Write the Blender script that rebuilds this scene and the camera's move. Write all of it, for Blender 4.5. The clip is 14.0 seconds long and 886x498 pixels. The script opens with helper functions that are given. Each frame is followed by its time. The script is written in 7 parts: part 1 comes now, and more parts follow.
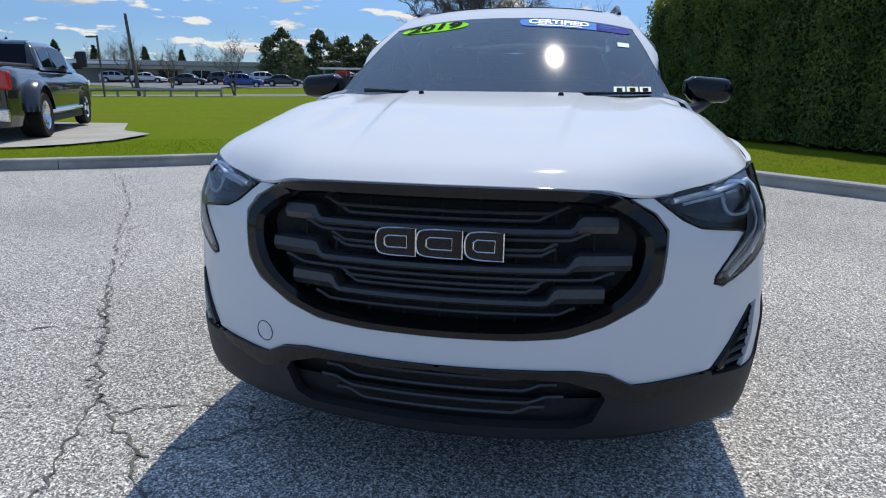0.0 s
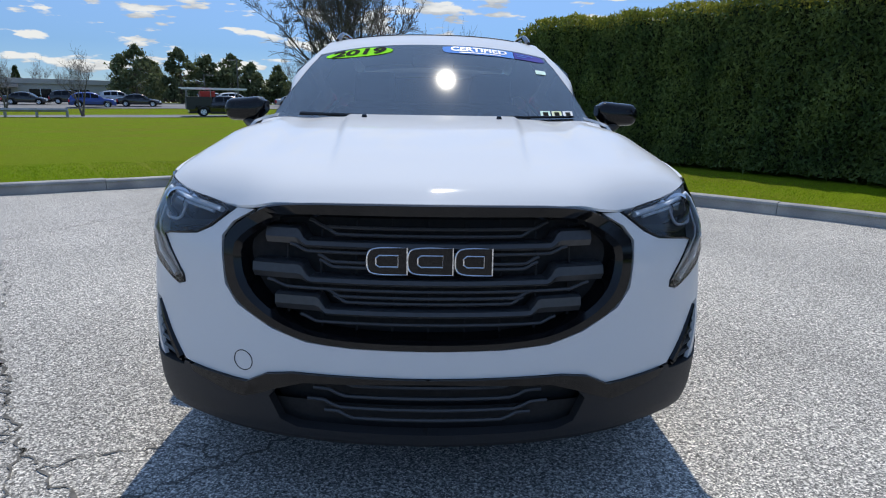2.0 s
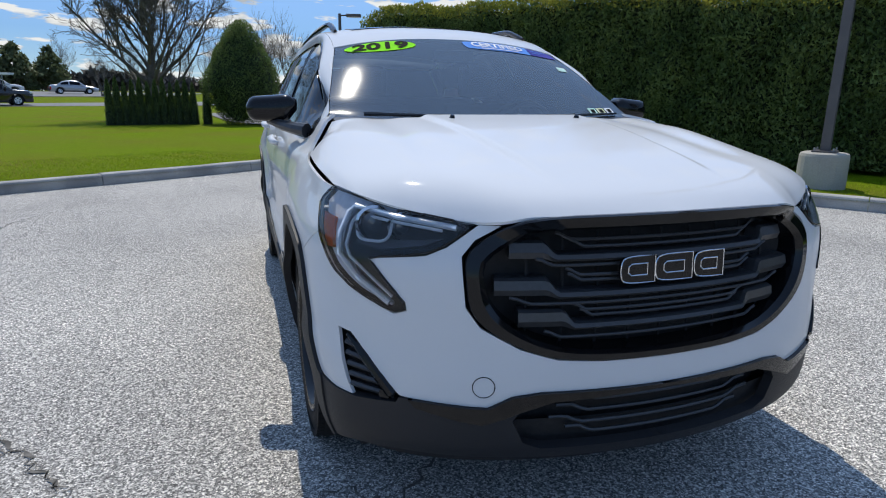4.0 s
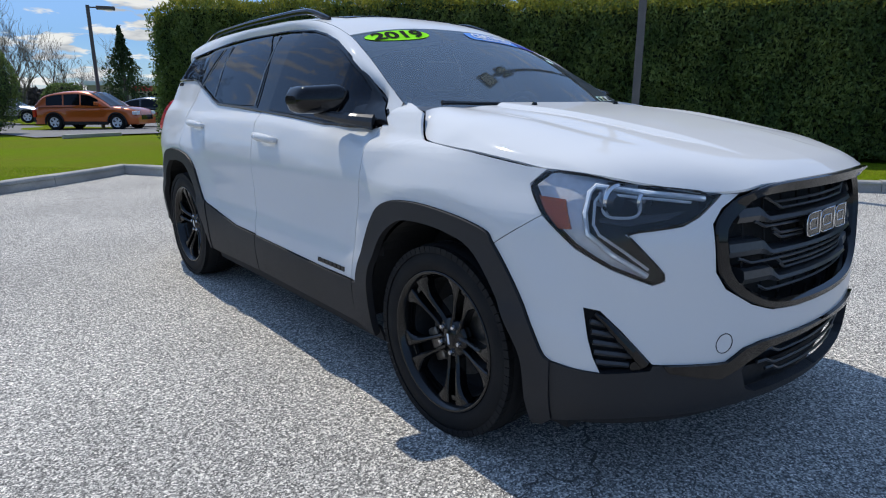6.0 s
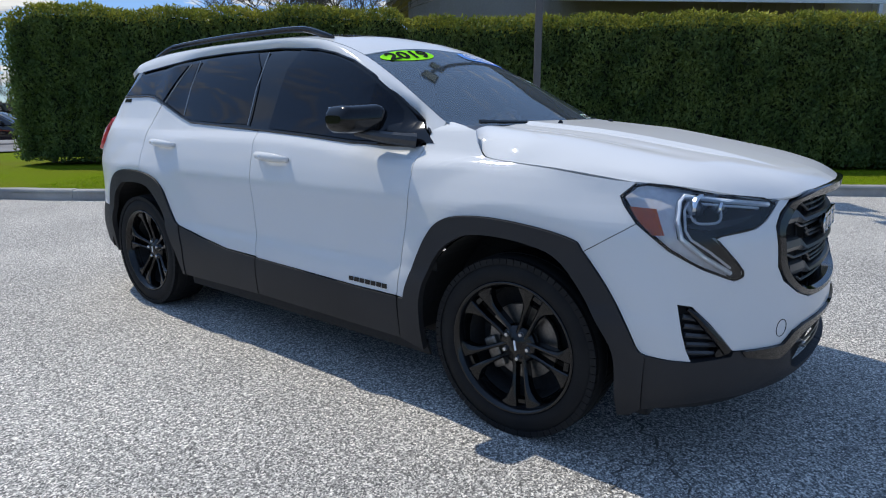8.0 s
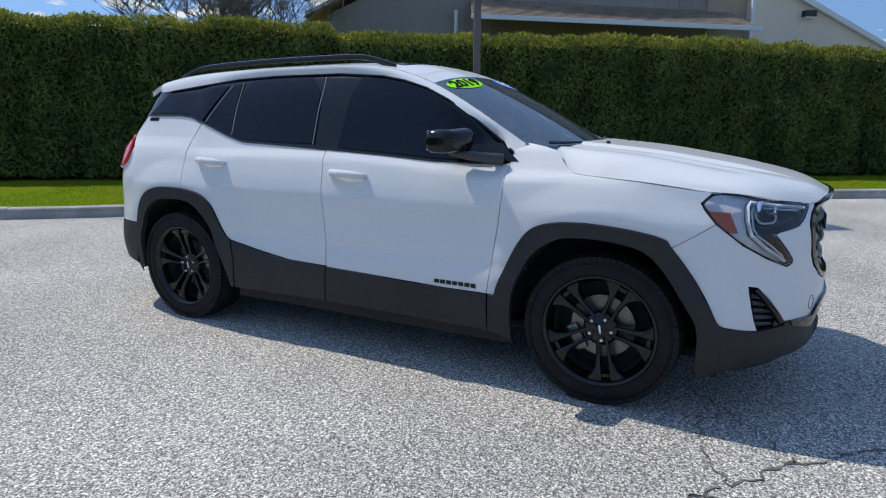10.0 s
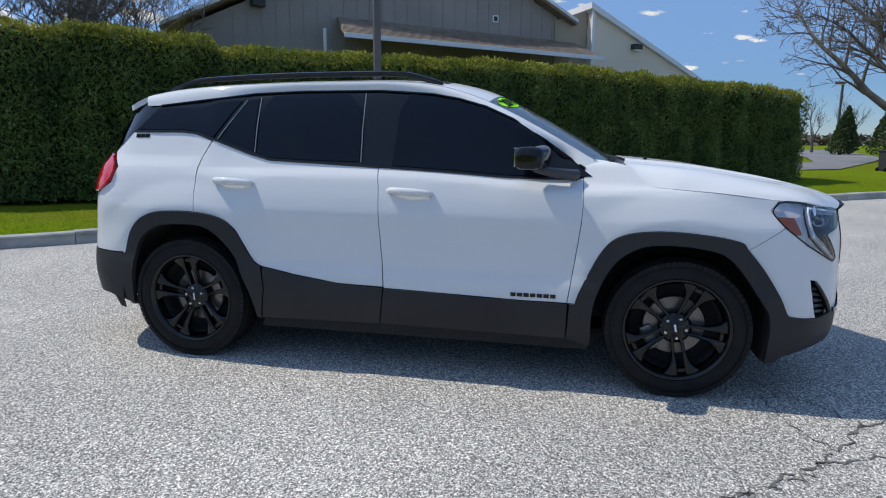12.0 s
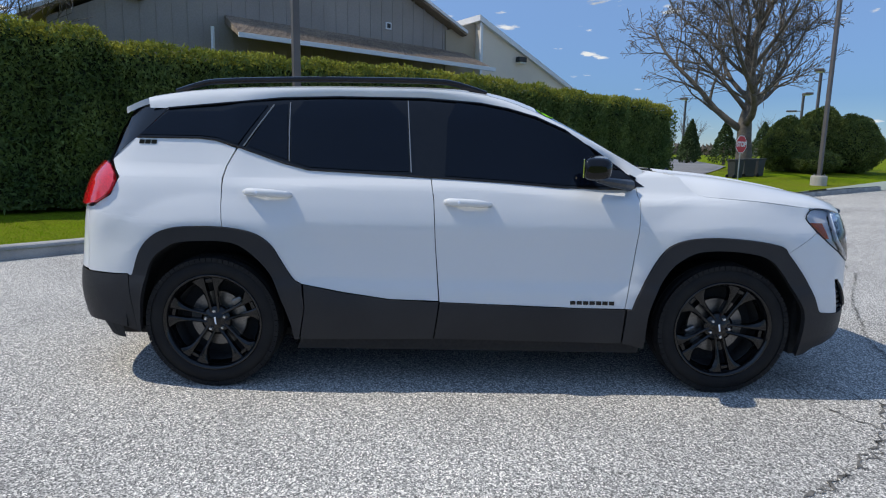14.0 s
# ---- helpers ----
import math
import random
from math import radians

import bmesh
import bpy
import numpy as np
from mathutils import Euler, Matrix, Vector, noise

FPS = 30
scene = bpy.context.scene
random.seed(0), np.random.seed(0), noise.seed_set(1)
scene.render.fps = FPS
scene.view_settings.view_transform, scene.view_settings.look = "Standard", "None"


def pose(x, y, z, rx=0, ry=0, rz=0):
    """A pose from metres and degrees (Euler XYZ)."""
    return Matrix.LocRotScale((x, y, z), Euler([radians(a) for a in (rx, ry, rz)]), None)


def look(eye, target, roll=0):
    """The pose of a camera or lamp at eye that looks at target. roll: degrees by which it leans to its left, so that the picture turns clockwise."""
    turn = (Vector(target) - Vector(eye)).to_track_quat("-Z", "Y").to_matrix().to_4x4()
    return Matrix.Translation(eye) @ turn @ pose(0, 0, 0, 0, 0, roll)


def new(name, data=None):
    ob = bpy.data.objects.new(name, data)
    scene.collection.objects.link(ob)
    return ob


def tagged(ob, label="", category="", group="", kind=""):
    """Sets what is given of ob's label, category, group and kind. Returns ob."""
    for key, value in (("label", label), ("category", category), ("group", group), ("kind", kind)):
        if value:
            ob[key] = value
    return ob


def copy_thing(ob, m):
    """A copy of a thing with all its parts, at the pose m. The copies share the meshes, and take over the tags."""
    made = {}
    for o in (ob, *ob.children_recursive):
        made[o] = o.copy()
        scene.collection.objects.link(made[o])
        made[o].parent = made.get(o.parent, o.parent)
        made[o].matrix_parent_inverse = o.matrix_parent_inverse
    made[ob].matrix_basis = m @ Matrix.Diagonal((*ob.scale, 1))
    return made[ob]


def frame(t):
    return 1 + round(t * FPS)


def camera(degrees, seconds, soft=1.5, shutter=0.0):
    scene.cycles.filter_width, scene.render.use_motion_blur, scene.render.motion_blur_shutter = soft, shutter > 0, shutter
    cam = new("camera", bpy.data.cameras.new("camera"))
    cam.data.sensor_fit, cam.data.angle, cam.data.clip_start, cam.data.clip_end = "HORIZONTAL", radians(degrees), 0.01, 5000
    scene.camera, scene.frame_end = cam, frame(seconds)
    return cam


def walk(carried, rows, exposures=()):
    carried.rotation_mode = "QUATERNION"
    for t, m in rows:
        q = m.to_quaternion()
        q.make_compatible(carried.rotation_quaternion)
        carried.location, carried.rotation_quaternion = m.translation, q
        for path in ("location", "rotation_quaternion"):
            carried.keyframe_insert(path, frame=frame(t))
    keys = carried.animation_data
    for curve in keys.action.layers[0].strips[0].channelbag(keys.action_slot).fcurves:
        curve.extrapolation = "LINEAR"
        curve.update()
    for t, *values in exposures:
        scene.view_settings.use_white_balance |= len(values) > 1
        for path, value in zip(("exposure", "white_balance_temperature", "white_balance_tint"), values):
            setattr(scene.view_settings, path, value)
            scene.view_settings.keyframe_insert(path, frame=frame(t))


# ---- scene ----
cam = camera(72.3, 14.0, soft=1.1)
PATH = [
    (0, (0.303, -1.447, 1.226), (-0.066, 0.446, 0.696), 0.5),
    (0.5, (0.113, -1.409, 1.23), (-0.113, 0.512, 0.719), 0.3),
    (1, (0.041, -1.466, 1.232), (-0.075, 0.467, 0.733), 0.3),
    (1.5, (0.03, -1.513, 1.23), (-0.006, 0.43, 0.757), 0.6),
    (2, (0.01, -1.54, 1.232), (0.044, 0.406, 0.772), 0.9),
    (2.5, (-0.114, -1.545, 1.241), (0.017, 0.399, 0.789), 1.1),
    (3, (-0.402, -1.438, 1.247), (-0.144, 0.491, 0.786), 1.1),
    (3.5, (-0.704, -1.354, 1.259), (-0.268, 0.538, 0.779), 0.9),
    (4, (-1.109, -1.277, 1.274), (-0.486, 0.558, 0.778), 0.7),
    (4.2, (-1.238, -1.235, 1.28), (-0.536, 0.569, 0.782), 0.6),
    (6.3, (-2.331, -0.509, 1.208), (-1.017, 0.917, 0.721), -0.2),
    (6.5, (-2.396, -0.419, 1.216), (-1.045, 0.972, 0.728), -0.4),
    (7, (-2.546, -0.299, 1.226), (-1.11, 1.01, 0.753), -0.5),
    (9.5, (-3.292, 0.13, 1.28), (-1.609, 1.124, 0.856), 0.5),
    (10, (-3.564, 0.343, 1.296), (-1.827, 1.243, 0.881), 0.2),
    (10.5, (-3.712, 0.583, 1.288), (-1.921, 1.376, 0.885), 0.1),
    (11, (-3.795, 0.869, 1.291), (-1.95, 1.539, 0.907), 0.2),
    (11.5, (-3.912, 1.171, 1.276), (-2.025, 1.719, 0.904), 0.3),
    (12, (-3.997, 1.467, 1.284), (-2.071, 1.875, 0.93), 0.4),
    (12.5, (-4.0, 1.783, 1.275), (-2.049, 2.068, 0.941), 0.4),
    (13, (-4.008, 2.072, 1.28), (-2.045, 2.244, 0.938), 0.5),
    (13.5, (-4.062, 2.362, 1.294), (-2.092, 2.432, 0.959), 0.7),
    (14, (-4.027, 2.462, 1.291), (-2.055, 2.443, 0.962), 1.0),
]
walk(cam, [(t, look(eye, target, roll)) for t, eye, target, roll in PATH], [(0.0, 0.25, 6700, 8.0), (14.0, 0.27, 6700, 8.0)])

# world, sun and exposure
world = bpy.data.worlds.new("sky")
scene.world = world
world.use_nodes = True
wn, wl = world.node_tree.nodes, world.node_tree.links
wn.clear()
SUN = Vector((0.03, 0.555, 0.832)).normalized()
sky = wn.new("ShaderNodeTexSky")
sky.sky_type = "NISHITA"
sky.sun_disc = False
sky.sun_elevation = math.asin(SUN.z)
sky.sun_rotation = math.atan2(SUN.x, SUN.y)
sky.air_density, sky.dust_density, sky.ozone_density = 1.0, 0.0, 4.0
coord = wn.new("ShaderNodeTexCoord")
stretch = wn.new("ShaderNodeMapping")
stretch.inputs["Scale"].default_value = (1.0, 1.0, 4.2)
stretch.inputs["Location"].default_value = (0.37, 0.11, 0.0)
puffs = wn.new("ShaderNodeTexNoise")
puffs.inputs["Scale"].default_value, puffs.inputs["Detail"].default_value, puffs.inputs["Roughness"].default_value = 12.0, 7.0, 0.53
ramp = wn.new("ShaderNodeValToRGB")
ramp.color_ramp.elements[0].position, ramp.color_ramp.elements[1].position = 0.62, 0.665
split = wn.new("ShaderNodeSeparateXYZ")
low = wn.new("ShaderNodeMapRange")
low.inputs["From Min"].default_value, low.inputs["From Max"].default_value = 0.75, 0.12
fade = wn.new("ShaderNodeMath")
fade.operation = "MULTIPLY"
tint = wn.new("ShaderNodeMix")
tint.data_type = "RGBA"
upper = wn.new("ShaderNodeMapping")
upper.inputs["Scale"].default_value = (1.0, 1.0, 4.2)
upper.inputs["Location"].default_value = (0.37, 0.11, 0.055)
above = wn.new("ShaderNodeTexNoise")
above.inputs["Scale"].default_value, above.inputs["Detail"].default_value, above.inputs["Roughness"].default_value = 12.0, 3.0, 0.5
lit = wn.new("ShaderNodeMath")
lit.operation = "SUBTRACT"
lit_range = wn.new("ShaderNodeMapRange")
lit_range.inputs["From Min"].default_value, lit_range.inputs["From Max"].default_value = -0.06, 0.14
cloud = wn.new("ShaderNodeMix")
cloud.data_type = "RGBA"
cloud.inputs["A"].default_value, cloud.inputs["B"].default_value = (2.7, 2.95, 3.35, 1), (5.0, 5.1, 5.2, 1)
back = wn.new("ShaderNodeBackground")
back.inputs["Strength"].default_value = 0.14
out = wn.new("ShaderNodeOutputWorld")
wl.new(coord.outputs["Generated"], stretch.inputs["Vector"])
wl.new(stretch.outputs["Vector"], puffs.inputs["Vector"])
lean_to = wn.new("ShaderNodeVectorMath")
lean_to.operation = "DOT_PRODUCT"
lean_to.inputs[1].default_value = (0.0, 0.085, 0.0)
cover = wn.new("ShaderNodeMath")
wl.new(coord.outputs["Generated"], upper.inputs["Vector"])
wl.new(upper.outputs["Vector"], above.inputs["Vector"])
wl.new(puffs.outputs["Fac"], lit.inputs[0])
wl.new(above.outputs["Fac"], lit.inputs[1])
wl.new(lit.outputs["Value"], lit_range.inputs["Value"])
wl.new(lit_range.outputs["Result"], cloud.inputs["Factor"])
wl.new(cloud.outputs["Result"], tint.inputs["B"])
wl.new(coord.outputs["Generated"], lean_to.inputs[0])
wl.new(puffs.outputs["Fac"], cover.inputs[0])
wl.new(lean_to.outputs["Value"], cover.inputs[1])
wl.new(cover.outputs["Value"], ramp.inputs["Fac"])
wl.new(coord.outputs["Generated"], split.inputs["Vector"])
wl.new(split.outputs["Z"], low.inputs["Value"])
wl.new(ramp.outputs["Color"], fade.inputs[0])
wl.new(low.outputs["Result"], fade.inputs[1])
wl.new(fade.outputs["Value"], tint.inputs["Factor"])
deep = wn.new("ShaderNodeMapRange")
deep.inputs["From Min"].default_value, deep.inputs["From Max"].default_value = 0.08, 0.72
band = wn.new("ShaderNodeMix")
band.data_type = "RGBA"
band.inputs["A"].default_value, band.inputs["B"].default_value = (0.305, 0.405, 0.60, 1), (1.75, 1.57, 1.45, 1)
blue = wn.new("ShaderNodeMix")
blue.data_type, blue.blend_type = "RGBA", "MULTIPLY"
blue.inputs["Factor"].default_value = 1.0
wl.new(split.outputs["Z"], deep.inputs["Value"])
wl.new(deep.outputs["Result"], band.inputs["Factor"])
wl.new(sky.outputs["Color"], blue.inputs["A"])
wl.new(band.outputs["Result"], blue.inputs["B"])
wl.new(blue.outputs["Result"], tint.inputs["A"])
wl.new(tint.outputs["Result"], back.inputs["Color"])
wl.new(back.outputs["Background"], out.inputs["Surface"])
sun = new("sun", bpy.data.lights.new("sun", "SUN"))
sun.data.energy, sun.data.angle, sun.data.color = 2.95, radians(0.53), (1.0, 0.94, 0.85)
sun.matrix_world = look(SUN * 40, (0, 0, 0))

# materials
def mat(name, base, rough=0.5, metal=0.0, second=None, scale=4.0, mix=(0.35, 0.65), speck=None, bump=None, coat=0.0, coat_rough=0.02, emit=None, spec=0.5, object_vary=0.0):
    """A node material. second: another colour, laid in by noise of that scale; speck: (scale, darker, lighter) fine value noise;
    bump: (scale, metres); object_vary: how far the value differs from piece to piece."""
    m = bpy.data.materials.new(name)
    m.use_nodes = True
    n, l = m.node_tree.nodes, m.node_tree.links
    b = n["Principled BSDF"]
    b.inputs["Roughness"].default_value, b.inputs["Metallic"].default_value = rough, metal
    b.inputs["Coat Weight"].default_value, b.inputs["Coat Roughness"].default_value = coat, coat_rough
    b.inputs["Specular IOR Level"].default_value = spec
    b.inputs["Base Color"].default_value = (*base, 1)
    where = n.new("ShaderNodeTexCoord").outputs["Object"]
    colour = None
    if second:
        big = n.new("ShaderNodeTexNoise")
        big.inputs["Scale"].default_value, big.inputs["Detail"].default_value = scale, 5.0
        l.new(where, big.inputs["Vector"])
        cut = n.new("ShaderNodeMapRange")
        cut.inputs["From Min"].default_value, cut.inputs["From Max"].default_value = mix
        l.new(big.outputs["Fac"], cut.inputs["Value"])
        blend = n.new("ShaderNodeMix")
        blend.data_type = "RGBA"
        blend.inputs["A"].default_value, blend.inputs["B"].default_value = (*base, 1), (*second, 1)
        l.new(cut.outputs["Result"], blend.inputs["Factor"])
        colour = blend.outputs["Result"]
    if speck:
        fine = n.new("ShaderNodeTexNoise")
        fine.inputs["Scale"].default_value, fine.inputs["Detail"].default_value = speck[0], 2.0
        l.new(where, fine.inputs["Vector"])
        cut = n.new("ShaderNodeMapRange")
        cut.inputs["From Min"].default_value, cut.inputs["From Max"].default_value = 0.3, 0.7
        cut.inputs["To Min"].default_value, cut.inputs["To Max"].default_value = speck[1], speck[2]
        l.new(fine.outputs["Fac"], cut.inputs["Value"])
        times = n.new("ShaderNodeMix")
        times.data_type, times.blend_type = "RGBA", "MULTIPLY"
        times.inputs["Factor"].default_value = 1.0
        times.inputs["A"].default_value = (*base, 1)
        if colour:
            l.new(colour, times.inputs["A"])
        l.new(cut.outputs["Result"], times.inputs["B"])
        colour = times.outputs["Result"]
    if object_vary:
        info = n.new("ShaderNodeNewGeometry")
        cut = n.new("ShaderNodeMapRange")
        cut.inputs["To Min"].default_value, cut.inputs["To Max"].default_value = 1 - object_vary, 1 + object_vary
        l.new(info.outputs["Random Per Island"], cut.inputs["Value"])
        times = n.new("ShaderNodeMix")
        times.data_type, times.blend_type = "RGBA", "MULTIPLY"
        times.inputs["Factor"].default_value = 1.0
        times.inputs["A"].default_value = (*base, 1)
        if colour:
            l.new(colour, times.inputs["A"])
        l.new(cut.outputs["Result"], times.inputs["B"])
        colour = times.outputs["Result"]
    if colour:
        l.new(colour, b.inputs["Base Color"])
    if bump:
        grain = n.new("ShaderNodeTexNoise")
        grain.inputs["Scale"].default_value, grain.inputs["Detail"].default_value = bump[0], 3.0
        l.new(where, grain.inputs["Vector"])
        relief = n.new("ShaderNodeBump")
        relief.inputs["Strength"].default_value, relief.inputs["Distance"].default_value = 1.0, bump[1]
        l.new(grain.outputs["Fac"], relief.inputs["Height"])
        l.new(relief.outputs["Normal"], b.inputs["Normal"])
    if emit:
        b.inputs["Emission Color"].default_value, b.inputs["Emission Strength"].default_value = (*emit[:3], 1), emit[3]
    return m


def leafy(name, base, second, scale=1.2, thinness=0.22):
    """Foliage that lets some light through."""
    m = mat(name, base, 0.6, second=second, scale=scale, object_vary=0.35, spec=0.12)
    n, l = m.node_tree.nodes, m.node_tree.links
    b = n["Principled BSDF"]
    thin = n.new("ShaderNodeBsdfTranslucent")
    both = n.new("ShaderNodeMixShader")
    both.inputs["Fac"].default_value = thinness
    l.new(b.inputs["Base Color"].links[0].from_socket, thin.inputs["Color"])
    l.new(b.outputs["BSDF"], both.inputs[1])
    l.new(thin.outputs["BSDF"], both.inputs[2])
    l.new(both.outputs["Shader"], n["Material Output"].inputs["Surface"])
    return m


def pane(name, tint_colour, ior=1.85, dust_haze=0.0):
    """Tinted glass: a clear sheet with a mirror gloss that grows at grazing angles."""
    m = bpy.data.materials.new(name)
    m.use_nodes = True
    n, l = m.node_tree.nodes, m.node_tree.links
    n.remove(n["Principled BSDF"])
    clear, gloss, fres, both = (n.new("ShaderNodeBsdfTransparent"), n.new("ShaderNodeBsdfGlossy"), n.new("ShaderNodeFresnel"), n.new("ShaderNodeMixShader"))
    clear.inputs["Color"].default_value = (*tint_colour, 1)
    gloss.inputs["Roughness"].default_value = 0.045
    fres.inputs["IOR"].default_value = ior
    l.new(fres.outputs["Fac"], both.inputs["Fac"])
    l.new(clear.outputs["BSDF"], both.inputs[1])
    l.new(gloss.outputs["BSDF"], both.inputs[2])
    last = both.outputs["Shader"]
    if dust_haze:
        # pale blue diffuse film: dust, with sky glare painted in as colour
        film, grain, cut, over = n.new("ShaderNodeBsdfDiffuse"), n.new("ShaderNodeTexNoise"), n.new("ShaderNodeMapRange"), n.new("ShaderNodeMixShader")
        film.inputs["Color"].default_value = (0.40, 0.54, 0.66, 1)
        grain.inputs["Scale"].default_value, grain.inputs["Detail"].default_value = 3.0, 5.0
        cut.inputs["To Min"].default_value, cut.inputs["To Max"].default_value = dust_haze * .6, dust_haze * 1.4
        l.new(n.new("ShaderNodeTexCoord").outputs["Object"], grain.inputs["Vector"])
        l.new(grain.outputs["Fac"], cut.inputs["Value"])
        l.new(cut.outputs["Result"], over.inputs["Fac"])
        l.new(last, over.inputs[1])
        l.new(film.outputs["BSDF"], over.inputs[2])
        last = over.outputs["Shader"]
    l.new(last, n["Material Output"].inputs["Surface"])
    return m


WHITE = mat("white car paint", (0.655, 0.665, 0.67), 0.8, spec=0.06, coat=0.72, coat_rough=0.05, speck=(900, 0.985, 1.01))
GLOSS = mat("gloss black plastic", (0.005, 0.005, 0.006), 0.08, spec=0.36, speck=(30, 0.8, 1.2))
SATIN = mat("satin black plastic", (0.040, 0.041, 0.044), 0.28, speck=(60, 0.85, 1.15))
CLAD = mat("grained grey black plastic", (0.017, 0.017, 0.019), 0.55, spec=0.35, second=(0.023, 0.023, 0.025), scale=3, speck=(420, 0.8, 1.2), bump=(700, 0.0006))
LINER = mat("dark liner", (0.017, 0.017, 0.018), 0.9, speck=(60, 0.7, 1.2))
GLASS = pane("windscreen glass", (0.50, 0.62, 0.66), 2.5, 0.058)
TINT = mat("privacy glass", (0.002, 0.0035, 0.008), 0.04, spec=0.24, speck=(2, 0.9, 1.1))
CHROME = mat("bright chrome", (0.75, 0.76, 0.78), 0.09, 1.0, speck=(40, 0.93, 1.03))
MIRROR = mat("mirror silver", (0.85, 0.86, 0.87), 0.05, 1.0, speck=(3, 0.98, 1.0))
SILVER = mat("silver reflector", (0.88, 0.90, 0.94), 0.25, 0.0, coat=0.5, speck=(60, 0.9, 1.05))
LENS = pane("lamp lens", (0.97, 0.97, 0.98), 1.60)
GUIDE = mat("milky light guide", (0.95, 0.96, 0.97), 0.25, coat=0.5, speck=(60, 0.95, 1.03))
BULBGLASS = mat("projector glass", (0.10, 0.11, 0.12), 0.04, 0.6, spec=0.9, speck=(20, 0.8, 1.2))
LAMPDARK = mat("lamp housing", (0.20, 0.205, 0.21), 0.25, 0.3, speck=(30, 0.8, 1.3))
AMBER = mat("amber reflector", (0.75, 0.15, 0.03), 0.22, speck=(260, 0.6, 1.25))
REDLAMP = mat("red lamp plastic", (0.62, 0.008, 0.014), 0.12, coat=0.8, speck=(120, 0.7, 1.2))
RUBBER = mat("tyre rubber", (0.009, 0.009, 0.010), 0.72, spec=0.2, second=(0.014, 0.0138, 0.0135), scale=9, speck=(300, 0.8, 1.2), bump=(250, 0.0006))
RIM = mat("gloss black alloy", (0.004, 0.004, 0.0045), 0.16, 0.0, spec=0.45, coat=0.0, speck=(40, 0.8, 1.2))
NUT = mat("bright nut steel", (0.60, 0.60, 0.61), 0.25, 0.9, speck=(90, 0.8, 1.15))
POSTSTRIP = mat("grey satin strip", (0.26, 0.27, 0.28), 0.3, 0.5, speck=(60, 0.9, 1.1))
STEEL = mat("brake steel", (0.20, 0.195, 0.19), 0.35, 0.9, second=(0.15, 0.145, 0.14), scale=12, speck=(90, 0.8, 1.15))
GREEN = mat("lime sticker", (0.28, 0.85, 0.02), 0.85, spec=0.08, speck=(30, 0.95, 1.03))
BLACKINK = mat("black ink", (0.006, 0.008, 0.006), 0.85, spec=0.08, speck=(200, 0.9, 1.1))
BLUE = mat("blue sticker", (0.10, 0.28, 0.72), 0.85, spec=0.08, second=(0.16, 0.36, 0.8), scale=3)
NAVY = mat("navy sticker", (0.05, 0.06, 0.30), 0.85, spec=0.08, second=(0.08, 0.08, 0.36), scale=6)
PAPER = mat("white print", (0.78, 0.80, 0.80), 0.5, speck=(90, 0.96, 1.02))
PALEGREEN = mat("pale green sticker", (0.45, 0.72, 0.60), 0.5, second=(0.6, 0.78, 0.7), scale=40)
YELLOWISH = mat("yellow sticker", (0.65, 0.72, 0.30), 0.5, second=(0.7, 0.72, 0.6), scale=60)
SEAT = mat("dark seat cloth", (0.02, 0.02, 0.022), 0.9, speck=(200, 0.7, 1.3))
DASH = mat("dashboard plastic", (0.012, 0.012, 0.013), 0.6, speck=(150, 0.8, 1.2), bump=(300, 0.0005))
WELL = mat("wheel well felt", (0.008, 0.008, 0.008), 0.95, speck=(50, 0.6, 1.2))

ASPHALT = mat("worn asphalt", (0.405, 0.395, 0.374), 0.93, second=(0.320, 0.313, 0.298), scale=0.55, mix=(0.38, 0.68), spec=0.08)
n, l = ASPHALT.node_tree.nodes, ASPHALT.node_tree.links
where = n.new("ShaderNodeTexCoord").outputs["Object"]
stones = n.new("ShaderNodeTexVoronoi")
stones.inputs["Scale"].default_value = 175.0
l.new(where, stones.inputs["Vector"])
shade = n.new("ShaderNodeValToRGB")
shade.color_ramp.elements[0].position, shade.color_ramp.elements[0].color = 0.08, (0.33, 0.33, 0.335, 1)
shade.color_ramp.elements[1].position, shade.color_ramp.elements[1].color = 0.96, (2.25, 2.21, 2.14, 1)
mid = shade.color_ramp.elements.new(0.55)
mid.color = (0.93, 0.93, 0.92, 1)
grey = n.new("ShaderNodeSeparateColor")
l.new(stones.outputs["Color"], grey.inputs["Color"])
l.new(grey.outputs["Red"], shade.inputs["Fac"])
grit = n.new("ShaderNodeTexNoise")
grit.inputs["Scale"].default_value, grit.inputs["Detail"].default_value = 60.0, 6.0
l.new(where, grit.inputs["Vector"])
grits = n.new("ShaderNodeMapRange")
grits.inputs["From Min"].default_value, grits.inputs["From Max"].default_value = 0.3, 0.7
grits.inputs["To Min"].default_value, grits.inputs["To Max"].default_value = 0.62, 1.38
l.new(grit.outputs["Fac"], grits.inputs["Value"])
old = n["Principled BSDF"].inputs["Base Color"].links[0].from_socket
for piece in (shade.outputs["Color"], grits.outputs["Result"]):
    times = n.new("ShaderNodeMix")
    times.data_type, times.blend_type = "RGBA", "MULTIPLY"
    times.inputs["Factor"].default_value = 1.0
    l.new(old, times.inputs["A"])
    l.new(piece, times.inputs["B"])
    old = times.outputs["Result"]
l.new(old, n["Principled BSDF"].inputs["Base Color"])
relief = n.new("ShaderNodeBump")
relief.inputs["Strength"].default_value, relief.inputs["Distance"].default_value = 0.6, 0.005
l.new(stones.outputs["Distance"], relief.inputs["Height"])
l.new(relief.outputs["Normal"], n["Principled BSDF"].inputs["Normal"])

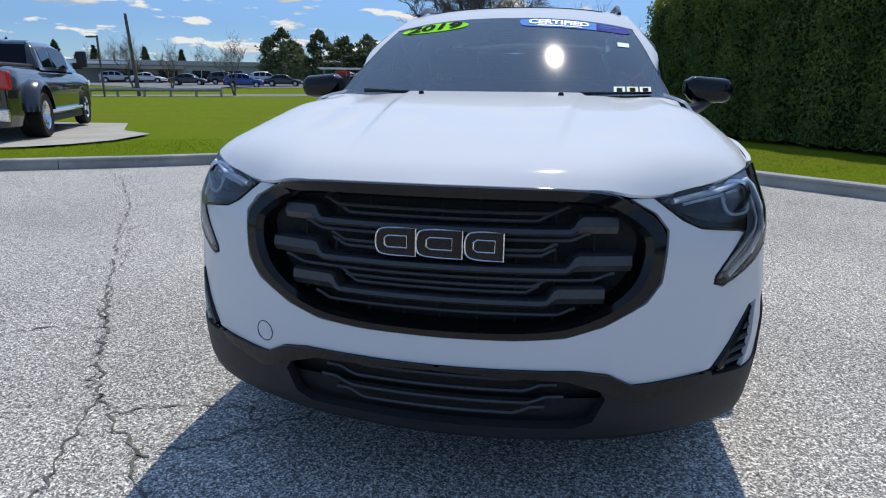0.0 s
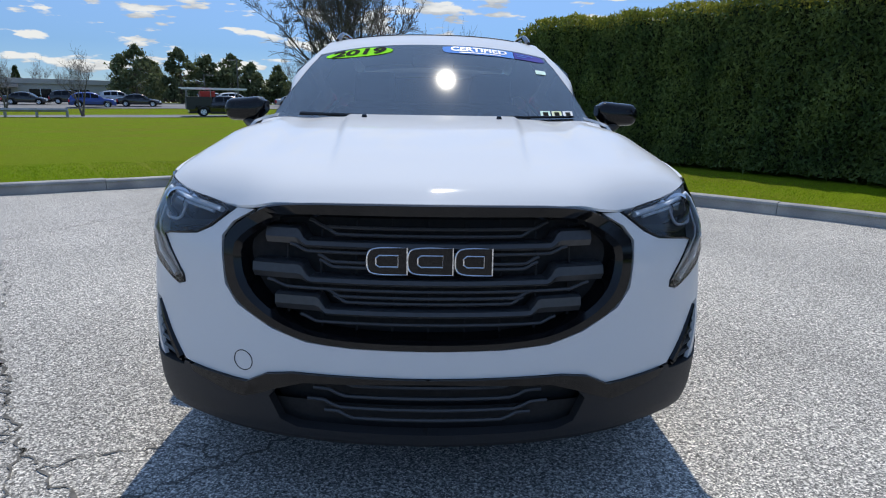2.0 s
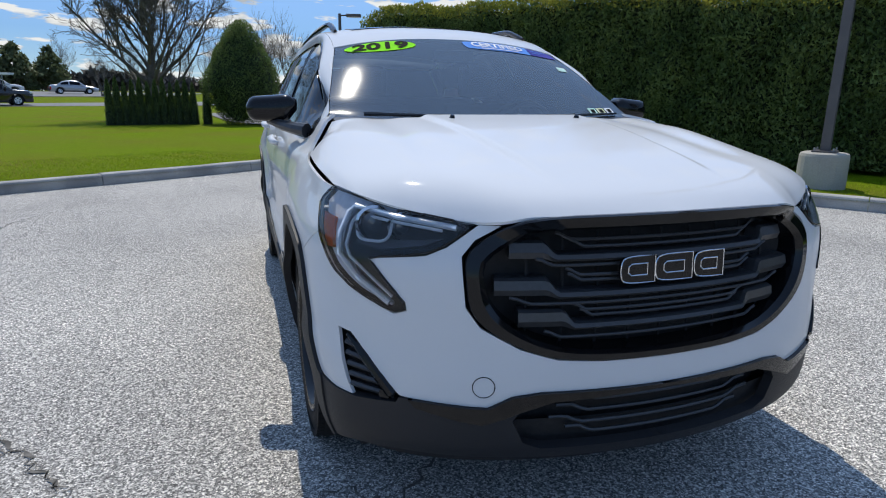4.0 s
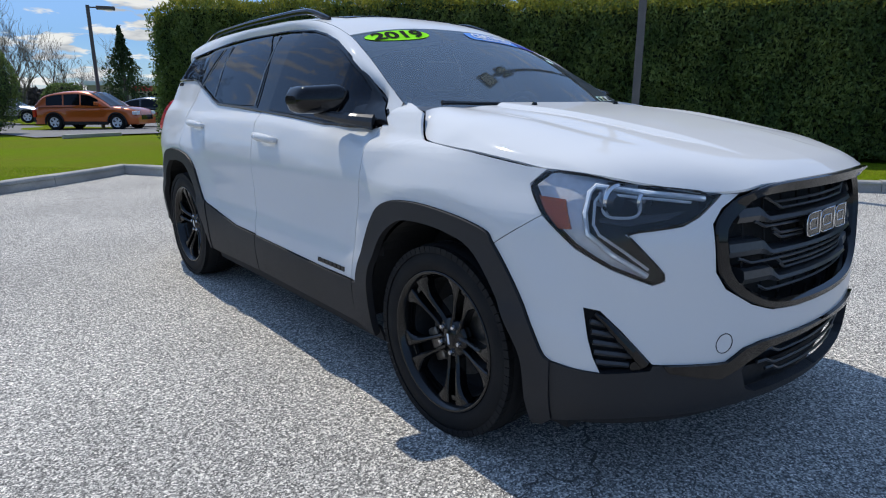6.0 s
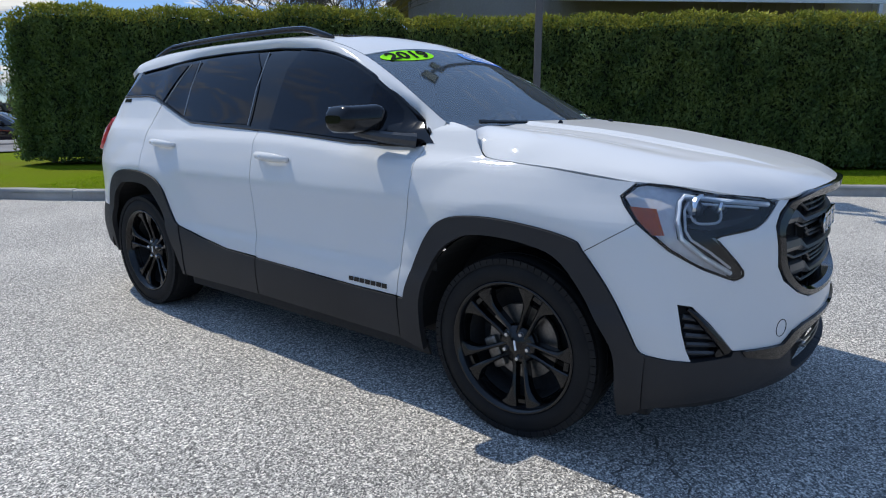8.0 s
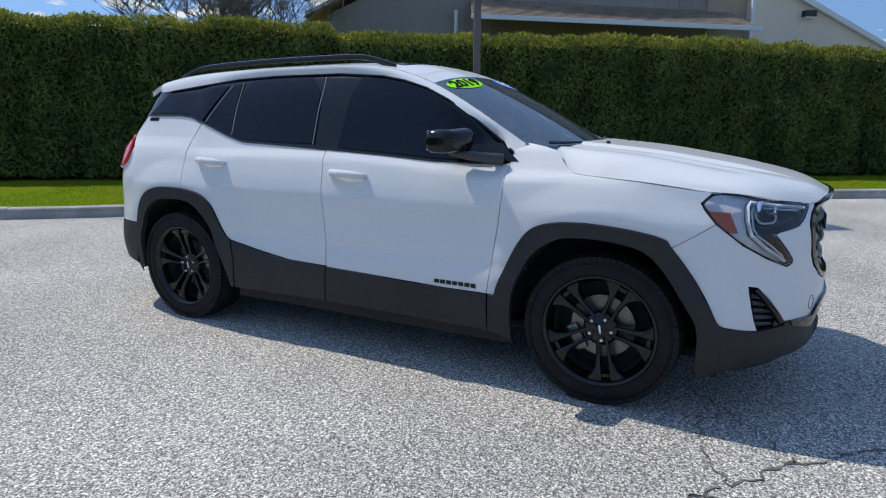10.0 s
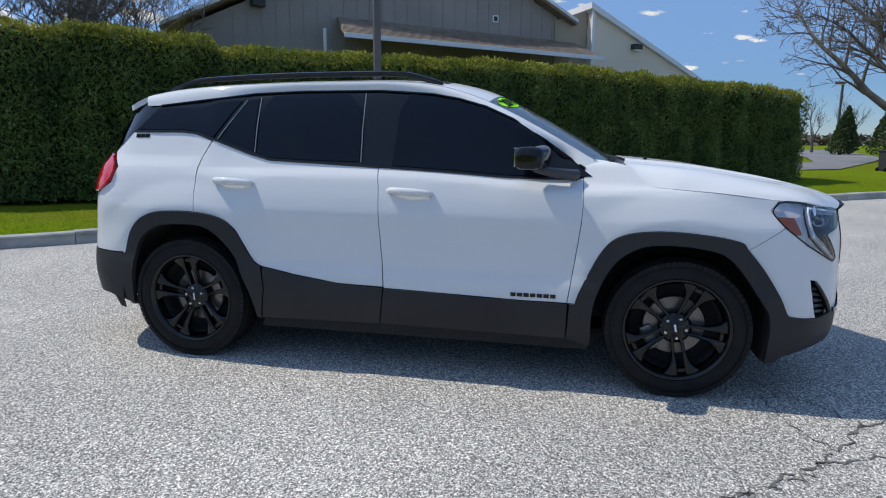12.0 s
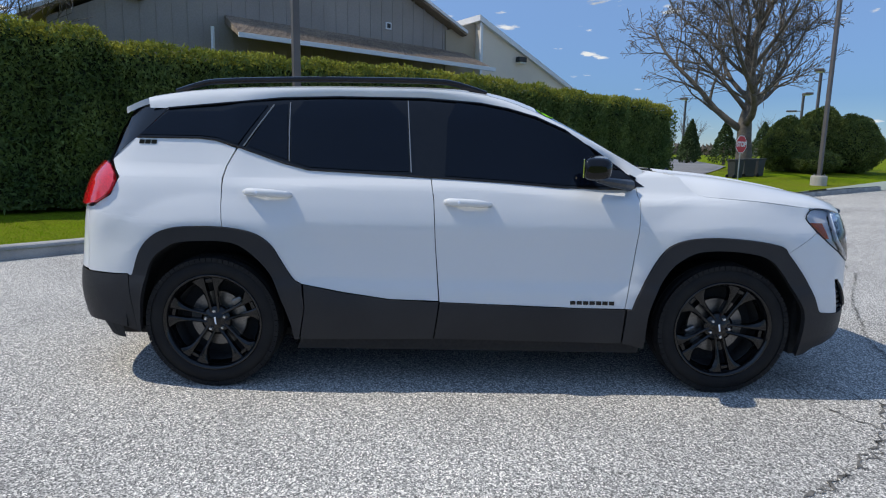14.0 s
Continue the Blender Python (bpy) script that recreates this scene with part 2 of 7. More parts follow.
CRACK = mat("crack tar", (0.07, 0.067, 0.06), 0.9, second=(0.16, 0.15, 0.135), scale=20)
FARROAD = mat("far asphalt", (0.20, 0.20, 0.20), 0.9, second=(0.15, 0.15, 0.155), scale=0.2, speck=(6, 0.85, 1.15))
TURF = mat("mown grass ground", (0.130, 0.200, 0.005), 0.9, second=(0.145, 0.165, 0.016), scale=0.35, speck=(38, 0.65, 1.3), bump=(60, 0.02), spec=0.02)
BLADE = leafy("grass blades", (0.23, 0.35, 0.007), (0.17, 0.28, 0.006), 0.8, 0.4)
KERB = mat("weathered concrete kerb", (0.43, 0.415, 0.385), 0.9, second=(0.27, 0.265, 0.255), scale=2.2, speck=(130, 0.75, 1.2), bump=(140, 0.003))
CONCRETE = mat("pale concrete", (0.42, 0.40, 0.35), 0.9, second=(0.34, 0.32, 0.28), scale=1.5, speck=(90, 0.85, 1.12), bump=(110, 0.002))
HEDGELEAF = leafy("arborvitae leaves", (0.182, 0.240, 0.074), (0.086, 0.136, 0.046), 1.6, 0.38)
# brighter, yellower copy of the leaves: sunlight on the hedge top put into colour
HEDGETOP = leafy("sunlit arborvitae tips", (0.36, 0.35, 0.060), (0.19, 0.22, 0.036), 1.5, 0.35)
# near-black solid core: the shade between the leaves, painted in
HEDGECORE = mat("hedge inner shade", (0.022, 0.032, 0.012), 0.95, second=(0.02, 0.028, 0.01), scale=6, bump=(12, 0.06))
NEEDLE = leafy("conifer needles", (0.075, 0.11, 0.045), (0.045, 0.07, 0.028), 0.5)
PINE = leafy("pine needles", (0.17, 0.195, 0.095), (0.095, 0.12, 0.06), 0.35, 0.3)
SHRUBLEAF = leafy("round shrub leaves", (0.165, 0.20, 0.055), (0.095, 0.13, 0.038), 0.7, 0.3)
WINTERWOOD = mat("brown winter brush", (0.13, 0.105, 0.085), 0.95, second=(0.085, 0.08, 0.055), scale=0.12, speck=(3, 0.7, 1.3), object_vary=0.3)
BARK = mat("grey bark", (0.17, 0.145, 0.12), 0.95, second=(0.10, 0.085, 0.07), scale=3, speck=(40, 0.7, 1.25), bump=(30, 0.02))
POLE = mat("bronze painted steel", (0.085, 0.078, 0.075), 0.5, second=(0.11, 0.10, 0.095), scale=3, speck=(120, 0.9, 1.1))
SIDING = mat("taupe siding", (0.33, 0.295, 0.265), 0.75, second=(0.28, 0.25, 0.225), scale=0.6, speck=(25, 0.92, 1.06))
CREAM = mat("cream painted wall", (0.74, 0.655, 0.54), 0.85, second=(0.68, 0.60, 0.50), scale=0.5, speck=(60, 0.94, 1.05))
STUCCO = mat("beige wall", (0.40, 0.34, 0.25), 0.85, second=(0.34, 0.29, 0.22), scale=0.5, speck=(60, 0.92, 1.06))
GREYWALL = mat("pale grey wall", (0.42, 0.41, 0.38), 0.85, second=(0.36, 0.355, 0.34), scale=0.4, speck=(60, 0.93, 1.05))
SHINGLE = mat("brown roof shingle", (0.30, 0.235, 0.175), 0.9, second=(0.21, 0.165, 0.13), scale=2.5, speck=(30, 0.75, 1.25), bump=(20, 0.01))
TRIM = mat("white painted trim", (0.72, 0.74, 0.76), 0.5, speck=(20, 0.94, 1.03))
REDSIGN = mat("red sign sheet", (0.55, 0.012, 0.018), 0.4, speck=(20, 0.9, 1.08))
DARKGREY = mat("dark plastic bin", (0.03, 0.032, 0.033), 0.6, speck=(20, 0.8, 1.2))
GUARD = mat("galvanised rail", (0.36, 0.37, 0.37), 0.5, 0.5, second=(0.28, 0.28, 0.27), scale=2)
ORANGE = mat("orange car paint", (0.55, 0.11, 0.012), 0.3, 0.3, coat=1.0, speck=(500, 0.95, 1.05))
BLUEPAINT = mat("blue car paint", (0.02, 0.06, 0.30), 0.3, 0.2, coat=1.0, speck=(500, 0.95, 1.05))
DARKPAINT = mat("black car paint", (0.012, 0.012, 0.014), 0.2, coat=1.0, speck=(500, 0.9, 1.1))
SILVERPAINT = mat("silver car paint", (0.45, 0.46, 0.48), 0.3, 0.6, coat=1.0, speck=(500, 0.95, 1.05))
REDPAINT = mat("red painted metal", (0.45, 0.02, 0.02), 0.4, coat=0.3, speck=(60, 0.9, 1.1))


# mesh helpers
def mesh_object(name, bm, material, parent=None, label="", smooth=False):
    me = bpy.data.meshes.new(name)
    bm.normal_update()
    bm.to_mesh(me)
    bm.free()
    if smooth:
        me.shade_smooth()
    me.materials.append(material)
    ob = new(name, me)
    if parent:
        ob.parent = parent
    if label:
        tagged(ob, label)
    return ob


def part(name, bm, material, parent, label="", smooth=False):
    """One bmesh as one mesh object under a thing or a part."""
    return mesh_object(name, bm, material, parent, label, smooth)


def thing(name, label, category, m=None, group="", kind=""):
    ob = tagged(new(name), label, category, group, kind)
    if m is not None:
        ob.matrix_world = m
    return ob


def raw(name, verts, faces, material, parent=None, label="", smooth=False):
    me = bpy.data.meshes.new(name)
    me.from_pydata([tuple(v) for v in verts], [], [tuple(f) for f in faces])
    me.update()
    if smooth:
        me.shade_smooth()
    me.materials.append(material)
    ob = new(name, me)
    if parent:
        ob.parent = parent
    if label:
        tagged(ob, label)
    return ob


def add_box(bm, lo, hi, m=None, bevel=0.0):
    lo, hi = Vector(lo), Vector(hi)
    r = bmesh.ops.create_cube(bm, size=1.0)["verts"]
    for v in r:
        v.co = Vector([(v.co[k] + 0.5) * (hi[k] - lo[k]) + lo[k] for k in range(3)])
    if bevel:
        edges = {e for v in r for e in v.link_edges}
        r = bmesh.ops.bevel(bm, geom=list(edges), offset=bevel, segments=2, affect="EDGES", profile=0.6)["verts"]
    if m is not None:
        bmesh.ops.transform(bm, matrix=m, verts=list({v for v in r}))
    return bm


def box(lo, hi, m=None, bevel=0.0):
    return add_box(bmesh.new(), lo, hi, m, bevel)


def add_tube(bm, points, radii, sides=8, cap=True):
    """A tube along points, with a radius at each."""
    pts = [Vector(p) for p in points]
    rings = []
    a = None
    for i, p in enumerate(pts):
        d = (pts[min(i + 1, len(pts) - 1)] - pts[max(i - 1, 0)]).normalized()
        if a is None:
            a = d.cross(Vector((0, 0, 1)) if abs(d.z) < 0.95 else Vector((1, 0, 0)))
        a = (a - d * a.dot(d)).normalized()
        b = d.cross(a)
        r = radii[i] if hasattr(radii, "__len__") else radii
        rings.append([bm.verts.new(p + (a * math.cos(k * math.tau / sides) + b * math.sin(k * math.tau / sides)) * r) for k in range(sides)])
    for q, w in zip(rings, rings[1:]):
        for k in range(sides):
            bm.faces.new((q[k], q[(k + 1) % sides], w[(k + 1) % sides], w[k]))
    if cap:
        bm.faces.new(rings[0][::-1])
        bm.faces.new(rings[-1])
    return bm


def tube(points, radii, sides=8):
    bm = add_tube(bmesh.new(), points, radii, sides)
    bmesh.ops.recalc_face_normals(bm, faces=bm.faces)
    return bm


def add_lathe(bm, profile, axis_point, axis, sides=48, closed=False):
    """profile: (radius, along) pairs turned about an axis."""
    o, ax = Vector(axis_point), Vector(axis).normalized()
    a = ax.cross(Vector((0, 0, 1)) if abs(ax.z) < 0.9 else Vector((1, 0, 0))).normalized()
    b = ax.cross(a)
    rings = []
    for k in range(sides):
        w = k * math.tau / sides
        d = a * math.cos(w) + b * math.sin(w)
        rings.append([bm.verts.new(o + d * r + ax * h) for r, h in profile])
    count = len(profile)
    for k in range(sides):
        q, w = rings[k], rings[(k + 1) % sides]
        for j in range(count if closed else count - 1):
            bm.faces.new((q[j], w[j], w[(j + 1) % count], q[(j + 1) % count]))
    return bm


def lathe(profile, axis_point, axis, sides=48, closed=False):
    bm = add_lathe(bmesh.new(), profile, axis_point, axis, sides, closed)
    bmesh.ops.remove_doubles(bm, verts=bm.verts, dist=1e-5)
    bmesh.ops.recalc_face_normals(bm, faces=bm.faces)
    return bm


def extruded(poly, depth, m):
    """A flat outline in the xy plane given depth, then posed by m."""
    bm = bmesh.new()
    low = [bm.verts.new((x, y, 0)) for x, y in poly]
    high = [bm.verts.new((x, y, depth)) for x, y in poly]
    bm.faces.new(low[::-1])
    bm.faces.new(high)
    for i in range(len(poly)):
        j = (i + 1) % len(poly)
        bm.faces.new((low[i], low[j], high[j], high[i]))
    bmesh.ops.recalc_face_normals(bm, faces=bm.faces)
    bmesh.ops.transform(bm, matrix=m, verts=bm.verts)
    return bm


def text_mesh(name, words, size, m, material, parent, depth=0.001, wide=1.0):
    """Letters in Blender's own font, centred at m, as a mesh."""
    cu = bpy.data.curves.new(name, "FONT")
    cu.body, cu.size, cu.align_x, cu.align_y, cu.extrude, cu.offset = words, size, "CENTER", "CENTER", depth, size * .035
    tmp = bpy.data.objects.new(name, cu)
    scene.collection.objects.link(tmp)
    bpy.context.view_layer.update()
    me = bpy.data.meshes.new_from_object(tmp.evaluated_get(bpy.context.evaluated_depsgraph_get()))
    bpy.data.objects.remove(tmp)
    bpy.data.curves.remove(cu)
    me.transform(m @ Matrix.Diagonal((wide, 1, 1, 1)))
    me.materials.clear()
    me.materials.append(material)
    ob = new(name, me)
    ob.parent = parent
    return ob

import itertools
from mathutils import geometry

# surface helpers
def pchip(xs, ys):
    """A smooth curve through points that never overshoots."""
    xs, ys = np.array(xs, float), np.array(ys, float)
    h = np.diff(xs)
    d = np.diff(ys) / h
    m = np.zeros(len(xs))
    m[0], m[-1] = d[0], d[-1]
    for i in range(1, len(xs) - 1):
        if d[i - 1] * d[i] > 0:
            a, b = 2 * h[i] + h[i - 1], h[i] + 2 * h[i - 1]
            m[i] = (a + b) / (a / d[i - 1] + b / d[i])

    def curve(x):
        x = min(max(x, xs[0]), xs[-1])
        i = min(max(int(np.searchsorted(xs, x)) - 1, 0), len(h) - 1)
        t = (x - xs[i]) / h[i]
        return float((1 + 2 * t) * (1 - t) ** 2 * ys[i] + t * (1 - t) ** 2 * h[i] * m[i] + t * t * (3 - 2 * t) * ys[i + 1] + t * t * (t - 1) * h[i] * m[i + 1])
    return curve


def ease(a, b, x):
    t = min(max((x - a) / (b - a), 0), 1)
    return t * t * (3 - 2 * t)


def clip_cell(poly, lo_a, hi_a, lo_b, hi_b):
    for axis, value, sign in ((0, lo_a, 1), (0, hi_a, -1), (1, lo_b, 1), (1, hi_b, -1)):
        res = []
        for i, q in enumerate(poly):
            p = poly[i - 1]
            pin, qin = sign * (p[axis] - value) >= 0, sign * (q[axis] - value) >= 0
            if pin != qin:
                k = (value - p[axis]) / (q[axis] - p[axis])
                res.append((p[0] + k * (q[0] - p[0]), p[1] + k * (q[1] - p[1])))
            if qin:
                res.append(q)
        poly = res
        if len(poly) < 3:
            return []
    return poly


def soften(poly, times=2, keep=()):
    """Cuts an outline's corners round; those numbered in keep stay sharp."""
    pts = [(p, i in keep) for i, p in enumerate(poly)]
    for _ in range(times):
        res = []
        for i, (q, sharp) in enumerate(pts):
            p, r = pts[i - 1][0], pts[(i + 1) % len(pts)][0]
            if sharp:
                res.append((q, True))
            else:
                res.append(((q[0] * .75 + p[0] * .25, q[1] * .75 + p[1] * .25), False))
                res.append(((q[0] * .75 + r[0] * .25, q[1] * .75 + r[1] * .25), False))
        pts = res
    return [p for p, _ in pts]


def panel(poly, surface, cell=(.05, .045), fold=.012):
    """A sheet on a surface, inside an outline in the surface's two coordinates, with its rim folded inwards."""
    bm = bmesh.new()
    known, normals, flat = {}, {}, {}

    def vert(a, b):
        key = (round(a, 5), round(b, 5))
        if key not in known:
            p = surface(a, b)
            known[key] = bm.verts.new(p)
            flat[known[key]] = (a, b)
            t1, t2 = surface(a + 1e-3, b) - surface(a - 1e-3, b), surface(a, b + 1e-3) - surface(a, b - 1e-3)
            normals[known[key]] = t1.cross(t2).normalized()
        return known[key]

    lo = [min(p[k] for p in poly) for k in (0, 1)]
    hi = [max(p[k] for p in poly) for k in (0, 1)]
    flat_poly = [Vector((p[0], p[1], 0)) for p in poly]
    bits = [[poly[k] for k in tri] for tri in geometry.tessellate_polygon([flat_poly])]
    for i in range(math.floor(lo[0] / cell[0]), math.floor(hi[0] / cell[0]) + 1):
        columns = [c for c in (clip_cell(b, i * cell[0], (i + 1) * cell[0], -99, 99) for b in bits) if c]
        for j, column in itertools.product(range(math.floor(lo[1] / cell[1]), math.floor(hi[1] / cell[1]) + 1), columns):
            bit = clip_cell(column, i * cell[0], (i + 1) * cell[0], j * cell[1], (j + 1) * cell[1])
            vs = []
            for a, b in bit:
                v = vert(a, b)
                if not vs or v is not vs[-1]:
                    vs.append(v)
            if len(vs) > 2 and vs[0] is vs[-1]:
                vs.pop()
            if len(set(vs)) == len(vs) and len(vs) > 2:
                try:
                    bm.faces.new(vs)
                except ValueError:
                    pass
    bmesh.ops.recalc_face_normals(bm, faces=bm.faces)
    centre = Vector((0, 2.3, .7))
    face = max(bm.faces, key=lambda f: f.calc_area())
    if face.normal.dot(face.calc_center_median() - centre) < 0:
        bmesh.ops.reverse_faces(bm, faces=bm.faces)
    for f in bm.faces:
        f.smooth = True
    if fold:
        def on_outline(e):
            mx, my = [(flat[e.verts[0]][k] + flat[e.verts[1]][k]) / 2 for k in (0, 1)]
            for i, q in enumerate(poly):
                p = poly[i - 1]
                ex, ey = q[0] - p[0], q[1] - p[1]
                t = max(0, min(1, ((mx - p[0]) * ex + (my - p[1]) * ey) / max(ex * ex + ey * ey, 1e-12)))
                if abs(p[0] + t * ex - mx) + abs(p[1] + t * ey - my) < 2e-5:
                    return True
            return False

        rim = [e for e in bm.edges if len(e.link_faces) == 1 and on_outline(e)]
        for e in rim:
            e.smooth = False
        done = bmesh.ops.extrude_edge_only(bm, edges=rim)["geom"]
        copies = [v for v in done if isinstance(v, bmesh.types.BMVert)]
        for v in copies:
            base = min((e.other_vert(v) for e in v.link_edges if e.other_vert(v) in normals), key=lambda o: (o.co - v.co).length)
            nrm = normals[base]
            if nrm.dot(v.co - centre) < 0:
                nrm = -nrm
            v.co = v.co - nrm * fold
    return bm



# plan of the car park: kerb lines
HN, HD = Vector((.841, .541)), Vector((.541, -.841))


def along(s, c):
    """A plan place s metres along the hedge side and c metres out from the middle of the car park."""
    return HN * c + HD * s


hedge_kerb = pchip([-8.4, -7.5, -6.5, -5.5, -4.5, -3.5, -2.5, -1.5, -.5, 2, 5, 8, 11.6, 15.7, 22, 60], [5.62, 5.55, 5.62, 5.76, 5.98, 6.25, 6.58, 6.78, 6.90, 6.95, 6.90, 6.92, 7.08, 7.42, 8.05, 11])
LEFT_KERB = [Vector(p) for p in ((-60, -34), (-30, -11.5), (-15, 0.2), (-9.5, 4.15), (-7.26, 5.53), (-6.62, 5.85), (-6.0, 6.18), (-5.3, 6.58), (-4.6, 7.05), (-3.95, 7.46), (-3.25, 7.86), (-2.5, 8.27), (-1.65, 8.77), (-.9, 9.25), (-.35, 9.66), (.18, 10.10))]
RIGHT_KERB = [along(s, hedge_kerb(s)) for s in (-8.35, -7.6, -6.8, -6, -5, -4, -3, -2, -1, 0, 1, 2, 3, 4, 5, 6, 7, 8.5, 10, 12, 15, 18, 22, 30, 40, 60)]
KERB_LINE = LEFT_KERB + RIGHT_KERB


fall = pchip([-60, 7, 28, 46, 58, 66, 73, 90, 115], [.11, .11, -.20, -.20, -.06, .28, .62, .95, 1.2])


def land(x, y):
    """Height of the open ground."""
    left = 1 - ease(-2, 3, x)
    z = .11 + left * (fall(y) - .11)
    z += .033 * max(0, min(x - 12, 14)) * ease(2, -6, y)
    z -= (1 - left) * .024 * max(0, min(y - 16, 18))
    return z + .02 * noise.noise(Vector((x * .15, y * .15, 0))) * ease(9, 16, y)


far = [Vector(p) for p in ((420, -420), (520, 520), (-520, 520), (-520, -260))]
outline = [tuple(v) for v in KERB_LINE + far]
ground = part("ground", panel(outline, lambda x, y: Vector((x, y, land(x, y))), (6, 6), 0), TURF, None)
tagged(ground, "bright green mown grass rising gently beyond the kerb", "grass", kind="structure")
lot = [tuple(v) for v in KERB_LINE + [Vector((200, -330)), Vector((-200, -330)), Vector((-300, -150))]]
pavement = part("pavement", panel(lot, lambda x, y: Vector((x, y, 0.012 * noise.noise(Vector((x * .2, y * .2, 3))) * ease(6, 12, math.hypot(x, y - 2)))), (4, 4), 0), ASPHALT, None)
tagged(pavement, "worn pale grey asphalt with fine cracks", "asphalt", kind="structure")

# kerb stones, each piece its own
kerb = thing("kerb", "weathered concrete kerb between asphalt and grass", "kerb", kind="structure")
for line in (LEFT_KERB[2:] + RIGHT_KERB[1:-3],):
    pts = []
    for a, b in zip(line, line[1:]):
        k = max(1, round((b - a).length / .5))
        pts += [a.lerp(b, i / k) for i in range(k)]
    pts.append(line[-1])
    step = 5
    for i in range(0, len(pts) - 1, step):
        run = pts[i:i + step + 1]
        if len(run) < 2:
            continue
        run = [run[0].lerp(run[1], .008)] + run[1:-1] + [run[-1].lerp(run[-2], .008)]
        bm = bmesh.new()
        rows = []
        for j, p in enumerate(run):
            d = (run[min(j + 1, len(run) - 1)] - run[max(j - 1, 0)]).normalized()
            nrm = Vector((-d.y, d.x))
            up = .150 + .006 * math.sin(i * 1.7) + .004 * noise.noise(Vector((p.x * 2, p.y * 2, 0)))
            rows.append([bm.verts.new((p.x + nrm.x * o, p.y + nrm.y * o, z)) for o, z in ((-.004, -.06), (.012, up - .03), (.022, up - .010), (.040, up), (.150, up + .003), (.165, up - .012), (.17, -.06))])
        for a, b in zip(rows, rows[1:]):
            for q in range(6):
                bm.faces.new((a[q], a[q + 1], b[q + 1], b[q]))
        bm.faces.new(rows[0])
        bm.faces.new(rows[-1][::-1])
        bmesh.ops.recalc_face_normals(bm, faces=bm.faces)
        part("kerb_stone", bm, KERB, kerb)


# cracks in the asphalt
def crack(points, width, seed, wander=.020):
    rnd = random.Random(seed)
    pts = [Vector(p) for p in points]
    fine = []
    flip = 1
    for a, b in zip(pts, pts[1:]):
        k = max(2, round((b - a).length / .035))
        d = (b - a).normalized()
        for i in range(k):
            q = a.lerp(b, i / k)
            flip = -flip if rnd.random() < .6 else flip
            fine.append(q + Vector((-d.y, d.x)) * flip * wander * rnd.uniform(.1, 1.0) + Vector((rnd.uniform(-1, 1), rnd.uniform(-1, 1))) * .008)
    fine.append(pts[-1])
    verts, faces = [], []
    for i, p in enumerate(fine):
        d = (fine[min(i + 1, len(fine) - 1)] - fine[max(i - 1, 0)]).normalized()
        w = width * rnd.choice((.12, .3, .6, .8, 1.0, 1.6)) * .5
        verts += [(p.x - d.y * w, p.y + d.x * w, .004), (p.x + d.y * w, p.y - d.x * w, .004)]
        if i and rnd.random() > .07:
            faces.append((2 * i - 2, 2 * i - 1, 2 * i + 1, 2 * i))
    return tagged(raw("asphalt_crack", verts, faces, CRACK), "thin jagged dark crack in the asphalt", "crack", "asphalt cracks", "structure")


crack([(-6.2, 6.2), (-5.1, 5.2), (-3.87, 3.75), (-3.43, 3.05), (-2.95, 2.4), (-2.3, 1.5), (-1.95, 1.06), (-1.85, .92), (-1.64, .66), (-1.48, .46), (-1.34, .32), (-1.1, .16), (-.97, -.01), (-.70, -.26), (-.39, -.42), (.1, -.6), (.6, -.9), (1.3, -1.3), (2.4, -2.1)], .014, 3)
crack([(-2.35, 1.62), (-2.2, 1.32), (-1.88, .99), (-1.70, .70), (-1.53, .47), (-1.40, .40)], .009, 13, .03)
crack([(-3.4, 3.15), (-2.9, 2.5), (-2.6, 1.98)], .008, 14, .03)
crack([(-1.48, .44), (-1.34, .14), (-1.21, -.08), (-1.15, -.5)], .010, 5)
crack([(-1.04, .10), (-.65, .41), (-.5, .58), (-.41, .63)], .009, 6)
crack([(-1.34, .32), (-1.14, .42), (-.85, .49), (-.64, .30)], .008, 7)
crack([(-1.95, 1.06), (-2.2, 1.0), (-2.5, .8), (-2.85, .6)], .009, 8)
crack([(-3.87, 3.75), (-3.5, 4.6), (-3.1, 5.9), (-2.6, 6.8)], .012, 10)
crack([(2.4, -2.1), (4.5, -3.0), (7.0, -4.2), (9.6, -4.8)], .02, 11)


# foliage
def cards(name, centres, size, material, parent, seed, flat=0.0, long=1.0, rise=0.0):
    """Many small leaf sprays as one mesh: quads folded along their middle, turned at random."""
    rnd = np.random.RandomState(seed)
    c = np.asarray(centres, float)
    k = len(c)
    a = rnd.normal(size=(k, 3))
    a[:, 2] *= 1 - flat
    a /= np.linalg.norm(a, axis=1)[:, None]
    b = rnd.normal(size=(k, 3))
    b[:, 2] += rise
    b -= (b * a).sum(1)[:, None] * a
    b /= np.linalg.norm(b, axis=1)[:, None]
    w = (size * rnd.uniform(.6, 1.3, k))[:, None]
    h = w * long
    v = np.stack([c - a * w * .5, c - b * h * .12, c + a * w * .5, c + b * h], 1).reshape(-1, 3)
    f = (np.arange(k)[:, None] * 4 + np.array([0, 1, 2, 3])).tolist()
    return raw(name, v.tolist(), f, material, parent)


def hedge_top(s):
    return .07 * abs(math.sin(s * 1.7 + math.sin(s * .9))) + float(np.interp(s, [-11.65, -10.9, -9, -3.3, -3.15, 4, 9, 11.6, 12.25], [3.02, 3.32, 3.20, 3.16, 2.94, 2.98, 2.76, 2.66, 2.41]))


hedge = thing("hedge", "tall clipped dark green arborvitae hedge in a grass strip", "hedge")
H0, H1, HC, HW = -11.65, 12.25, 9.75, 2.3


